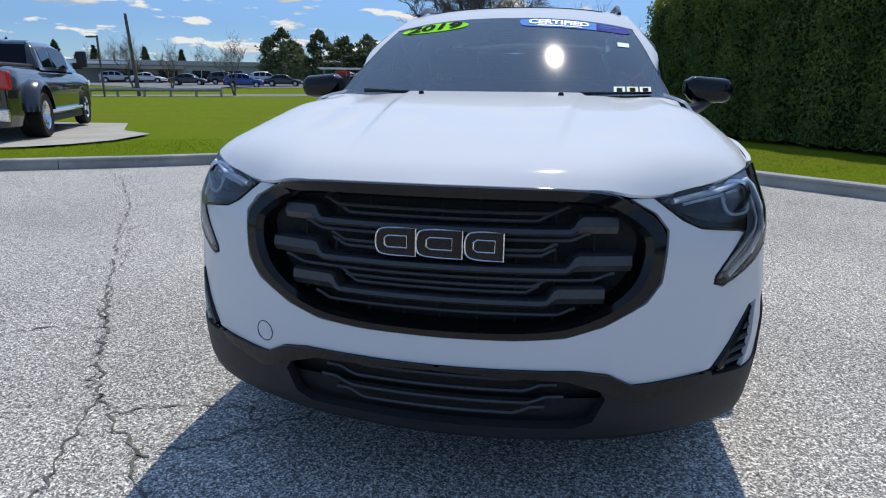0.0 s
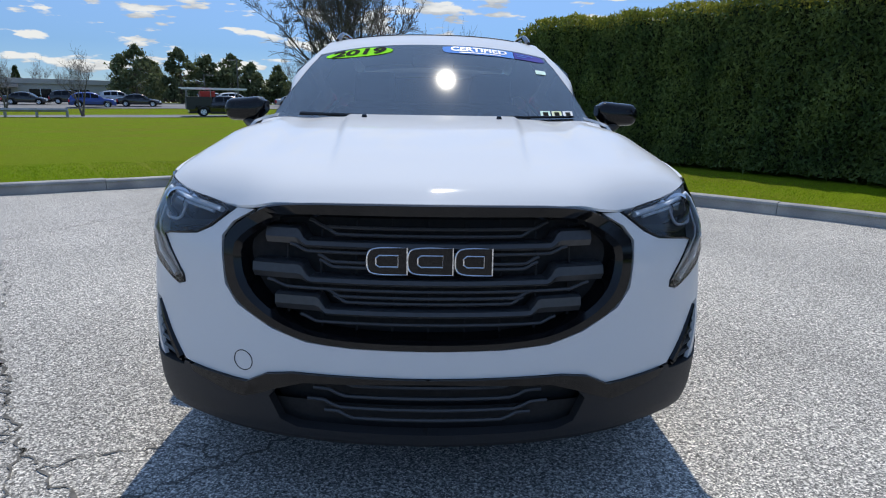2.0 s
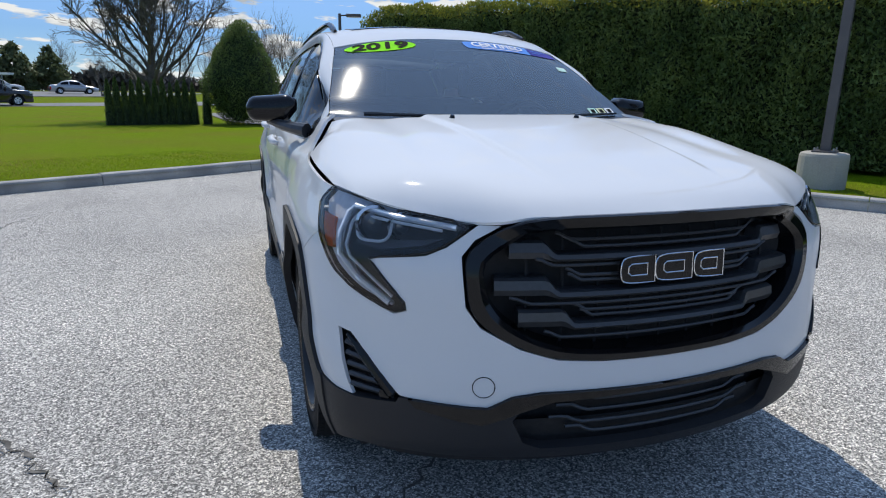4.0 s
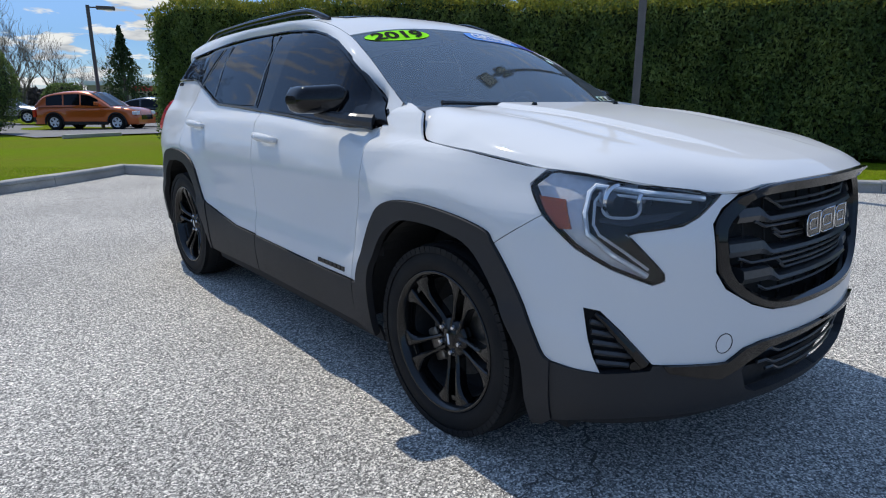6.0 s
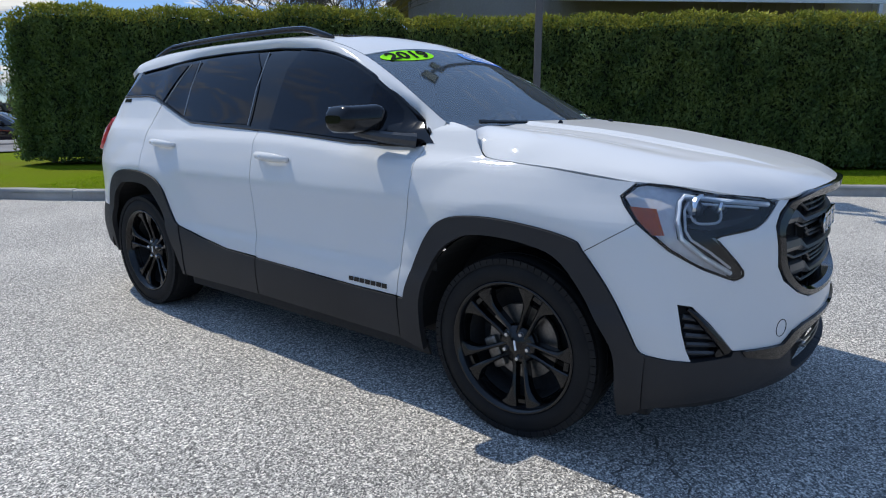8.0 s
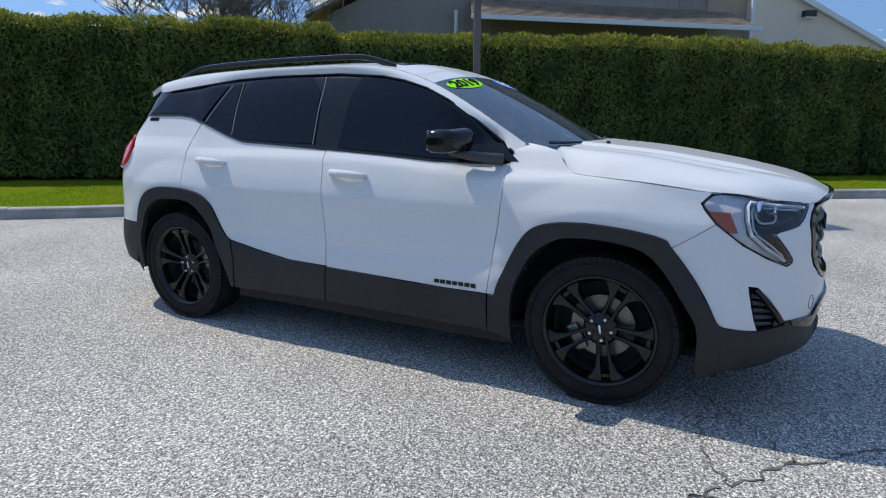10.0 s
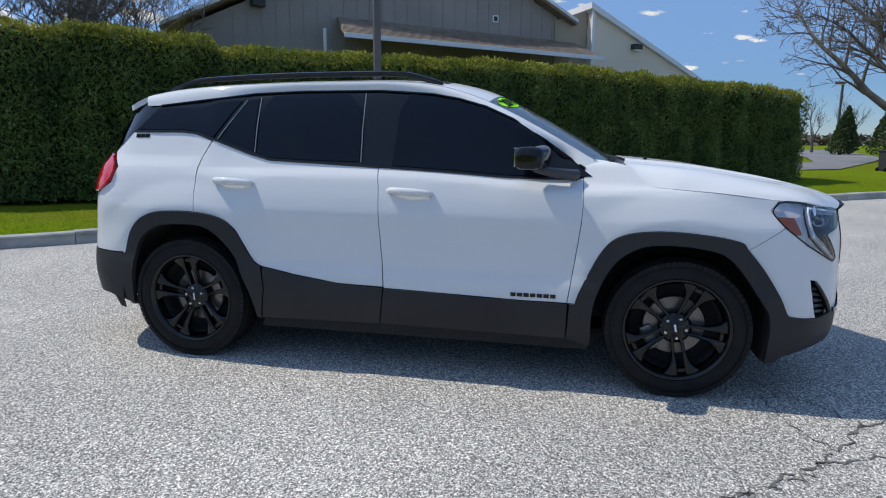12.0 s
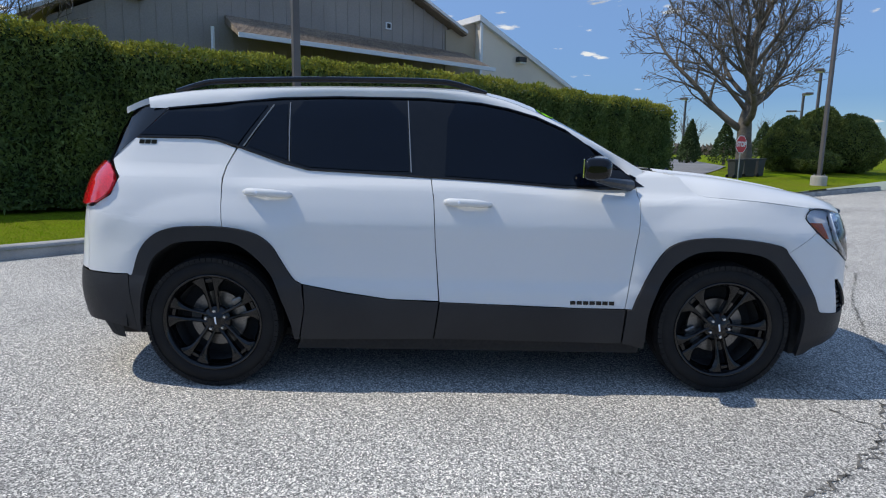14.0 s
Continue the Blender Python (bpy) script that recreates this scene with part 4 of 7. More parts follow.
tagged(part("utility_pole", tube([(-37.0, 48.0, -.5), (-37.34, 47.82, 6.7)], [.17, .12], 8), BARK, None), "tall wooden utility pole by the far road", "utility pole")

# stop sign and bins on the corner lawn
stop = thing("stop_sign", "red octagonal stop sign on a steel post", "sign", None)
part("post", box((-.025, .005, -.2), (.025, .03, 1.75), None, .003), GUARD, stop)
octa = [(.30 / math.cos(math.pi / 8) * math.cos(math.pi / 8 + k * math.pi / 4), .30 / math.cos(math.pi / 8) * math.sin(math.pi / 8 + k * math.pi / 4)) for k in range(8)]
part("border", extruded(octa, .004, Matrix.Translation((0, 0, 1.42)) @ pose(0, 0, 0, 90)), PAPER, stop)
part("plate", extruded([(x * .93, y * .93) for x, y in octa], .004, Matrix.Translation((0, -.004, 1.42)) @ pose(0, 0, 0, 90)), REDSIGN, stop)
text_mesh("sign_word", "STOP", .235, Matrix.Translation((0, -.0095, 1.42)) @ pose(0, 0, 0, 90), PAPER, stop, .0008, .95)
stop.matrix_world = Matrix.Translation((17.5, -8.15, .17)) @ Matrix.Rotation(-1.05, 4, "Z")
for x, y, t in ((19.3, -8.9, .3), (19.9, -9.7, -.2), (20.4, -10.3, .5)):
    bin_ = thing("wheeled_bin", "dark plastic wheeled bin on the lawn", "bin", None, "wheeled bins")
    bm = bmesh.new()
    add_box(bm, (-.28, -.3, .06), (.28, .3, .95), None, .03)
    for v in bm.verts:
        v.co.x *= .82 + .18 * v.co.z / .95
        v.co.y *= .82 + .18 * v.co.z / .95
    part("body", bm, DARKGREY, bin_)
    part("lid", box((-.31, -.34, .95), (.31, .34, 1.02), None, .02), DARKGREY, bin_)
    for s in (-1, 1):
        part("wheel", lathe([(0, .03), (.10, .03), (.11, 0), (.10, -.03), (0, -.03)], (s * .24, .27, .11), (1, 0, 0), 16), RUBBER, bin_)
    bin_.matrix_world = spot(x, y, t, .72)

# building behind the hedge
def hall_place(s, c, z):
    p = along(s, c)
    return Vector((p.x, p.y, z))


def prism(poly, c0, c1):
    """An outline in (s, z) carried from depth c0 to c1."""
    bm = bmesh.new()
    a = [bm.verts.new(hall_place(s, c0, z)) for s, z in poly]
    b = [bm.verts.new(hall_place(s, c1, z)) for s, z in poly]
    bm.faces.new(a)
    bm.faces.new(b[::-1])
    for i in range(len(poly)):
        j = (i + 1) % len(poly)
        bm.faces.new((a[i], b[i], b[j], a[j]))
    bmesh.ops.recalc_face_normals(bm, faces=bm.faces)
    return bm


def slope_z(s):
    return min(4.45 + .48 * (s + 4.0), 5.62 + .48 * (8.04 - s))


hall = thing("hall_building", "taupe gabled building with a shingled lean-to roof", "building")
apex = (3.15, 7.9)
part("wall", prism([(-3.9, 0), (-3.9, 4.35), (apex[0], apex[1] - .15), (8.0, 5.45), (8.0, 0)], 16.55, 30), SIDING, hall)
for k in range(30):
    s = -3.8 + .4 * k
    if s < 7.9:
        part("siding_batten", prism([(s, 2.6), (s, slope_z(s) - .15), (s + .05, slope_z(s) - .15), (s + .05, 2.6)], 16.53, 16.56), SIDING, hall)
part("roof", prism([(-4.5, 4.22), (-4.5, 4.36), (apex[0], apex[1] + .12), (8.6, 5.34), (8.6, 5.20), (apex[0], apex[1] - .02)], 16.2, 30.3), SHINGLE, hall)
part("gable_trim", prism([(-4.5, 4.27), (-4.5, 4.37), (apex[0], apex[1] + .13), (8.6, 5.36), (8.6, 5.26), (apex[0], apex[1] + .03)], 16.14, 16.2), TRIM, hall)
low = bmesh.new()
q = [low.verts.new(hall_place(*p)) for p in ((.15, 14.1, 4.05), (8.2, 14.1, 3.86), (8.7, 16.6, 4.68), (.4, 16.6, 4.92), (.15, 14.1, 3.95), (8.2, 14.1, 3.76), (8.7, 16.6, 4.5), (.4, 16.6, 4.7))]
for f in ((0, 1, 2, 3), (7, 6, 5, 4), (0, 4, 5, 1), (1, 5, 6, 2), (2, 6, 7, 3), (3, 7, 4, 0)):
    low.faces.new([q[i] for i in f])
lean = part("lean_to_roof", low, SHINGLE, hall, "brown shingled lean-to roof")
for k in range(14):
    u = (k + .5) / 14
    pts = [hall_place(.15 + .25 * u, 14.1 + 2.5 * u, 4.055 + .87 * u), hall_place(4.2 + .35 * u, 14.1 + 2.5 * u, 3.958 + .845 * u), hall_place(8.2 + .5 * u, 14.1 + 2.5 * u, 3.865 + .82 * u)]
    part("shingle_course", tube(pts, .012, 5), SHINGLE, lean)
part("fascia", prism([(.10, 3.95), (.10, 4.07), (8.25, 3.88), (8.25, 3.76)], 14.04, 14.10), TRIM, hall, "white fascia board")
part("vent_pipe", tube([hall_place(-.1, 15.9, 3.0), hall_place(-.1, 15.9, 4.45)], .05, 10), PAPER, hall)
part("soffit_lamp", box((-.2, -.1, -.1), (.2, .1, .1), Matrix.Translation(hall_place(-1.9, 16.4, 5.1)) @ Matrix.Rotation(-.57, 4, "Z"), .02), DARKGREY, hall)
grille_frame = part("wall_vent", prism([(5.55, 5.12), (5.55, 5.34), (5.75, 5.34), (5.75, 5.12)], 16.50, 16.55), TRIM, hall)
part("vent_hole", prism([(5.59, 5.16), (5.59, 5.30), (5.71, 5.30), (5.71, 5.16)], 16.485, 16.50), DARKGREY, grille_frame)
wing = thing("side_wing", "pale building wing with a sloping roofline", "building")
part("wall", prism([(9.2, 0), (9.2, 5.75), (13.4, 3.78), (15.5, 2.8), (15.5, 0)], 16.2, 27), CREAM, wing)
# turned side built flat, its shade put in as a darker beige
part("return_wall", prism([(7.9, 0), (7.9, 5.35), (9.18, 5.75), (9.18, 0)], 16.5, 26), STUCCO, wing)
part("roof_edge", prism([(9.05, 5.75), (9.05, 5.95), (13.4, 3.92), (15.8, 2.78), (15.8, 2.62), (13.4, 3.76)], 16.05, 27.2), TRIM, wing)
part("corner_trim", prism([(9.15, 2.0), (9.15, 5.8), (9.25, 5.76), (9.25, 2.0)], 16.12, 16.2), TRIM, wing)
fixture = part("wall_lamp", prism([(10.85, 4.50), (10.85, 4.68), (11.2, 4.68), (11.2, 4.50)], 15.98, 16.2), DARKGREY, wing)
part("lamp_glass", prism([(10.88, 4.46), (10.88, 4.50), (11.17, 4.50), (11.17, 4.46)], 16.0, 16.18), PAPER, fixture)

# long low building across the road
shop = thing("low_building", "long low grey commercial building with dark shopfronts", "building")
sm = Matrix.Translation((-59, 84.6, .75)) @ Matrix.Rotation(.56, 4, "Z")
part("wall", box((-26, 0, -.6), (17.5, 14, 2.85), sm, .05), GREYWALL, shop)
part("parapet", box((-26.3, -.3, 2.6), (17.8, 14.3, 3.3), sm, .05), GREYWALL, shop)
part("canopy", box((-14, -2.2, 2.0), (2, 0, 2.45), sm, .05), SIDING, shop)
for k in range(9):
    x = -25 + 4.7 * k
    w = part("shopfront", box((x, -.06, .2), (x + 2.6, .02, 1.9), sm, .02), TINT, shop)
    part("post", box((x + 1.25, -.10, .2), (x + 1.35, -.05, 1.9), sm, .01), TRIM, w)
side_hall = thing("low_building", "white flat-roofed building beyond the truck", "building")
part("wall", box((-8, 0, 0), (8, 10, 3.2), Matrix.Translation((-70.5, 77.0, .3)) @ Matrix.Rotation(.6, 4, "Z"), .05), GREYWALL, side_hall)
part("roof_edge", box((-8.3, -.3, 3.1), (8.3, 10.3, 3.5), Matrix.Translation((-70.5, 77.0, .3)) @ Matrix.Rotation(.6, 4, "Z"), .05), TRIM, side_hall)

stand = thing("low_building", "small roadside building with a white fascia and a red sign panel", "building")
stm = Matrix.Translation((12.7, 73.0, -.4)) @ Matrix.Rotation(-.24, 4, "Z")
part("wall", box((-1, 0, -.3), (6.4, 4, 2.75), stm, .03), STUCCO, stand)
part("fascia", box((-1.3, -.25, 2.75), (6.7, 4.2, 3.2), stm, .03), TRIM, stand)
part("sign_panel", box((3.2, -.14, 2.2), (5.6, -.02, 2.7), stm, .02), REDPAINT, stand)
for x in (-.2, 1.4, 3.0, 4.6):
    part("window", box((x, -.05, .8), (x + 1.2, .02, 2.0), stm, .02), TINT, stand)

# guard rail by the far road
guard = thing("guard_rail", "galvanised steel guard rail beside the far road", "guard rail")
a, b = Vector((-54, 36.5)), Vector((-30.3, 50.2))
for k in range(14):
    p = a.lerp(b, k / 13)
    part("post", box((p.x - .08, p.y - .08, land(p.x, p.y) - .2), (p.x + .08, p.y + .08, land(p.x, p.y) + .75), None, .01), GUARD, guard)
part("rail", tube([(*a.lerp(b, k / 8), land(*a.lerp(b, k / 8)) + .58) for k in range(9)], .16, 6), GUARD, guard)


# other vehicles
def vehicle(name, label, paint, m, length, width, height, profile, cabin, wheel_r=.34, base=None, group="", glass=None, category="car", truck=False):
    """A parked vehicle: body lofted from its side profile, cabin with glass, lamps, wheels. y runs forward from the rear bumper."""
    car = thing(name, label, category, None, group)
    top_of = pchip([p[0] for p in profile], [p[1] for p in profile])
    bm, rows = bmesh.new(), []
    count = 44
    f_ax, r_ax = base
    for i in range(count + 1):
        y = length * i / count
        u = y / length
        half = width / 2 * (1 - .16 * ease(.90, 1, u) - .10 * ease(.08, 0, u))
        zt = top_of(y)
        arch = .26
        for ax_y in (f_ax, r_ax):
            k = abs(y - ax_y)
            if k < wheel_r * 1.18:
                arch = max(arch, wheel_r + math.sqrt((wheel_r * 1.18) ** 2 - k * k))
        sec = [(half * .94, min(arch, zt - .2)), (half, min(max(arch + .02, .45), zt - .15)), (half, (.62 + zt) / 2), (half * .97, zt - .10), (half * .88, zt - .02), (half * .5, zt + .015), (0, zt + .025)]
        rows.append([bm.verts.new((x, y, z)) for x, z in sec] + [bm.verts.new((-x, y, z)) for x, z in sec[-2::-1]])
    for a, b in zip(rows, rows[1:]):
        for j in range(len(a) - 1):
            bm.faces.new((a[j], b[j], b[j + 1], a[j + 1])).smooth = True
    bm.faces.new(rows[0])
    bm.faces.new(rows[-1][::-1])
    bmesh.ops.recalc_face_normals(bm, faces=bm.faces)
    part("body", bm, paint, car)
    # cabin: roof curve over the belt
    roof = pchip([p[0] for p in cabin], [p[1] for p in cabin])
    bm, rows = bmesh.new(), []
    y0, y1 = cabin[0][0], cabin[-1][0]
    for i in range(25):
        y = y0 + (y1 - y0) * i / 24
        zb, zr = top_of(y) - .04, max(roof(y), top_of(y) - .02)
        k = min(1, max(0, (zr - zb) / (height - zb)))
        lo, hi = width / 2 * .95, width / 2 * (.95 - .17 * k)
        sec = [(lo, zb), (lo + (hi - lo) * .8, zb + (zr - zb) * .84), (hi * .95, zr - .03 * k), (hi * .5, zr + .02 * k), (0, zr + .03 * k)]
        rows.append([bm.verts.new((x, y, z)) for x, z in sec] + [bm.verts.new((-x, y, z)) for x, z in sec[-2::-1]])
    for a, b in zip(rows, rows[1:]):
        for j in range(len(a) - 1):
            bm.faces.new((a[j], b[j], b[j + 1], a[j + 1])).smooth = True
    bmesh.ops.recalc_face_normals(bm, faces=bm.faces)
    part("cabin", bm, paint, car)

    def cab(y, k, side, lift):
        zb, zr = top_of(y) - .04, max(roof(y), top_of(y) - .02)
        q = min(1, max(0, (zr - zb) / (height - zb)))
        lo, hi = width / 2 * .95, width / 2 * (.95 - .17 * q)
        return Vector((side * (lo + (hi - lo) * .8 * k / .84 + lift), y, zb + (zr - zb) * k))

    for ya, yb in glass:
        for side in (-1, 1):
            gm, rr = bmesh.new(), []
            for i in range(7):
                y = ya + (yb - ya) * i / 6
                rr.append([gm.verts.new(cab(y, k, side, .008)) for k in (.14, .5, .82)])
            for a, b in zip(rr, rr[1:]):
                for j in range(2):
                    gm.faces.new((a[j], b[j], b[j + 1], a[j + 1]))
            part("window", gm, TINT, car)
    for ya, yb, nm in ((y1 - .03, y1 - (y1 - y0) * .30, "windscreen"), (y0 + .02, y0 + min(.45, (y1 - y0) * .18), "rear_window")):
        gm, rr = bmesh.new(), []
        for i in range(6):
            y = ya + (yb - ya) * i / 5
            zr = max(roof(y), top_of(y)) + .025
            hi = width / 2 * .72
            rr.append([gm.verts.new((x, y + (.012 if nm == "windscreen" else -.012), zr + (0.01 if abs(x) < .1 else -.012))) for x in (-hi, -hi * .5, 0, hi * .5, hi)])
        for a, b in zip(rr, rr[1:]):
            for j in range(4):
                gm.faces.new((a[j], b[j], b[j + 1], a[j + 1]))
        part(nm, gm, TINT, car)
    for side in (-1, 1):
        for ax_y in base:
            wide = .24
            c = Vector((side * (width / 2 - wide / 2 + .01), ax_y, wheel_r))
            w = part("wheel", lathe([(wheel_r * .62, -wide / 2), (wheel_r * .95, -wide / 2), (wheel_r, -wide / 3), (wheel_r, wide / 3), (wheel_r * .95, wide / 2), (wheel_r * .62, wide / 2)], c, (side, 0, 0), 32, True), RUBBER, car)
            part("rim", lathe([(0, wide * .30), (wheel_r * .15, wide * .34), (wheel_r * .5, wide * .30), (wheel_r * .62, wide * .45), (wheel_r * .64, wide * .3), (wheel_r * .60, 0)], c, (side, 0, 0), 20), SILVER, w)
            for k in range(5):
                t = k * math.tau / 5
                d = Vector((0, math.sin(t), math.cos(t)))
                part("rim_gap", tube([c + Vector((side * wide * .335, 0, 0)) + d * wheel_r * .24, c + Vector((side * wide * .325, 0, 0)) + d * wheel_r * .5], [wheel_r * .05, wheel_r * .11], 6), LINER, w)
        for ax_y in (() if truck else base):
            arc = [(side * (width / 2 - .005), ax_y + wheel_r * 1.16 * math.cos(t), wheel_r + wheel_r * 1.16 * math.sin(t)) for t in np.linspace(-.25, math.pi + .25, 15)]
            part("arch_trim", tube(arc, .035, 6), CLAD, car)
        hx = side * width / 2
        part("headlamp", box((min(hx * .58, hx * .93), length - .22, top_of(length - .2) - .22), (max(hx * .58, hx * .93), length - .02, top_of(length - .2) - .07), None, .03), PAPER, car)
        part("tail_lamp", box((min(hx * .80, hx * .985), -.01, top_of(.1) - .42), (max(hx * .80, hx * .985), .14, top_of(.1) - .10), None, .03), REDLAMP, car)
        mz = top_of(y1) + .10
        part("door_mirror", box((min(hx * 1.0, hx * 1.0 + side * .2), y1 - .55, mz - .05), (max(hx * 1.0, hx + side * .2), y1 - .40, mz + .10), None, .03), paint if not truck else DARKGREY, car)
        part("lower_trim", box((min(hx * .90, hx * 1.004), r_ax + wheel_r * 1.25, .24), (max(hx * .90, hx * 1.004), f_ax - wheel_r * 1.25, .38), None, .02), CLAD, car)
    part("front_grille", box((-width * .26, length - .06, .45), (width * .26, length + .012, top_of(length - .05) - .10), None, .02), GLOSS, car)
    part("rear_bumper", box((-width * .46, -.03, .36), (width * .46, .10, .58), None, .03), CHROME if truck else CLAD, car)
    car.matrix_world = m
    return car


SUVP = [(0, .92), (.2, 1.02), (1.2, 1.03), (2.6, 1.01), (3.3, 1.03), (3.9, 1.0), (4.35, .93), (4.58, .80), (4.65, .62)]
SUVC = [(.10, 1.02), (.38, 1.40), (.75, 1.56), (1.3, 1.65), (2.0, 1.68), (2.55, 1.60), (3.0, 1.34), (3.45, 1.02)]
SEDP = [(0, .85), (.3, .98), (1.0, .98), (2.6, .93), (3.4, .90), (4.2, .80), (4.7, .62)]
SEDC = [(.7, .98), (1.4, 1.36), (2.1, 1.45), (2.6, 1.40), (3.45, .92)]


def heading(x, y, h, lift=.04):
    """A pose at the rear of a vehicle that points along h degrees from east."""
    return Matrix.Translation((x, y, land(x, y) + lift)) @ Matrix.Rotation(radians(h - 90), 4, "Z")


def suv_at(label, paint, x, y, h, group):
    return vehicle("parked_car", label, paint, heading(x, y, h), 4.65, 1.84, 1.69, SUVP, SUVC, .35, (3.75, .95), group, ((.62, 1.35), (1.42, 2.12), (2.2, 2.95)))


def sedan_at(label, paint, x, y, h, group):
    return vehicle("parked_car", label, paint, heading(x, y, h), 4.7, 1.8, 1.45, SEDP, SEDC, .33, (3.75, .95), group, ((1.05, 1.8), (1.9, 2.9)))


suv_at("orange compact sport utility vehicle parked behind the hedge", ORANGE, 2.25, 32.6, -42, "")
sedan_at("dark blue saloon parked behind the orange car", DARKPAINT, 5.2, 34.0, -38, "")
sedan_at("silver saloon parked far behind the orange car", SILVERPAINT, -1.0, 41.0, -20, "")
for k, (x, y, paint, word) in enumerate(((-36.5, 70.8, DARKPAINT, "black"), (-40.3, 67.8, BLUEPAINT, "blue"), (-28.6, 73.4, WHITE, "white"), (-50, 71.5, DARKPAINT, "black"), (-26.4, 74.2, WHITE, "white"),
                                          (-66, 78, SILVERPAINT, "silver"), (-61, 78.5, WHITE, "white"), (-46.5, 74.5, DARKPAINT, "black"), (-42.5, 78, SILVERPAINT, "silver"), (-20, 77, SILVERPAINT, "silver"))):
    (suv_at if k % 3 else sedan_at)(word + " car parked in the far car park", paint, x, y, 20 + 8 * (k % 3), "far parked cars")

# black dual-wheel pickup on the concrete pad
PICKP = [(0, 1.28), (.1, 1.32), (1.9, 1.32), (2.1, 1.30), (4.3, 1.28), (4.8, 1.27), (5.7, 1.22), (6.25, 1.12), (6.4, .95)]
PICKC = [(2.05, 1.30), (2.15, 1.74), (2.6, 1.84), (3.6, 1.86), (4.1, 1.80), (4.95, 1.27)]
pick_m = Matrix.Translation((-10.56, 8.29, land(-10.6, 8.3) + .03)) @ Matrix.Rotation(math.atan2(.875, -.484) - math.pi / 2, 4, "Z") @ Matrix.Translation((0, -1.25, 0))
pickup = vehicle("pickup_truck", "black dual-wheel pickup truck on a concrete pad", DARKPAINT, pick_m, 6.4, 2.03, 1.86, PICKP, PICKC, .42, (5.25, 1.25), "", ((2.35, 3.05), (3.15, 4.3)), "pickup truck", True)
for side in (-1, 1):
    c = Vector((side * 1.06, 1.25, .42))
    w = part("outer_dual_wheel", lathe([(.27, -.11), (.40, -.12), (.42, -.08), (.42, .08), (.40, .12), (.27, .11)], c, (side, 0, 0), 36, True), RUBBER, pickup)
    part("rim", lathe([(.0, -.02), (.10, -.02), (.12, -.05), (.22, -.07), (.26, .09), (.275, .11), (.28, .08)], c, (side, 0, 0), 28), CHROME, w, "polished steel rim")
    bm = bmesh.new()
    rows = []
    for i in range(21):
        t = math.pi * i / 20
        rows.append([bm.verts.new((side * x, 1.25 + r * math.cos(t), .50 + r * math.sin(t) * .98)) for x, r in ((1.0, .62), (1.16, .58), (1.21, .52), (1.21, .48))])
    for a, b in zip(rows, rows[1:]):
        for j in range(3):
            bm.faces.new((a[j], b[j], b[j + 1], a[j + 1])).smooth = True
    part("flared_wing", bm, DARKPAINT, pickup)
    part("running_board", tube([(side * 1.04, 2.0, .46), (side * 1.04, 4.6, .46)], .05, 8), CHROME, pickup)
    part("tow_mirror", box((min(side * 1.14, side * 1.36), 4.25, 1.36), (max(side * 1.14, side * 1.36), 4.36, 1.72), None, .04), DARKGREY, pickup)
part("tailgate", box((-.84, -.035, .72), (.84, .02, 1.30), None, .02), DARKPAINT, pickup)
part("bed_cover", box((-.86, .05, 1.31), (.86, 2.05, 1.37), None, .015), SATIN, pickup)

# service truck on the far road
serv_m = Matrix.Translation((-22.6, 55.8, land(-22.6, 55.8) + .04)) @ Matrix.Rotation(.44 - math.pi / 2, 4, "Z")
service = vehicle("service_truck", "black service truck with a ladder rack on the road", DARKPAINT, serv_m, 6.3, 2.0, 1.86, PICKP, PICKC, .42, (5.2, 1.3), "", ((2.35, 3.05), (3.15, 4.3)), "truck", True)
part("tool_body", box((-1.0, -.1, .62), (1.0, 2.0, 1.75), None, .03), DARKGREY, service)
part("red_box", box((-.8, 1.1, 1.75), (.8, 2.4, 2.25), None, .04), REDPAINT, service)
for x in (-.85, .85):
    for y in (0, 2.0, 4.4):
        part("rack_post", box((x - .03, y - .03, 1.2), (x + .03, y + .03, 2.4), None, .005), GUARD, service)
    part("rack_rail", box((x - .04, -.4, 2.40), (x + .04, 5.2, 2.48), None, .01), TRIM, service)
for x in (-.5, -.1):
    ladder = part("ladder", box((x - .03, -.6, 2.48), (x + .03, 5.4, 2.58), None, .01), TRIM, service)

# steel pylon far beyond the corner
pylon = thing("power_pylon", "tall steel lattice power pylon in the distance", "pylon", Matrix.Translation((120, -100, 0)))
corners = lambda z: [Vector((sx * (3.2 - .105 * z), sy * (3.2 - .105 * z), z)) for sx, sy in ((-1, -1), (1, -1), (1, 1), (-1, 1))]
for k in range(4):
    part("leg", tube([corners(0)[k], corners(27)[k]], .14, 4), GUARD, pylon)
for i in range(9):
    lo_c, hi_c = corners(3 * i), corners(3 * i + 3)
    for k in range(4):
        part("brace", tube([lo_c[k], hi_c[(k + 1) % 4]], .08, 4), GUARD, pylon)
for z in (17, 21, 25):
    part("cross_arm", tube([(-6, 0, z), (0, 0, z + .8), (6, 0, z)], .12, 4), GUARD, pylon)

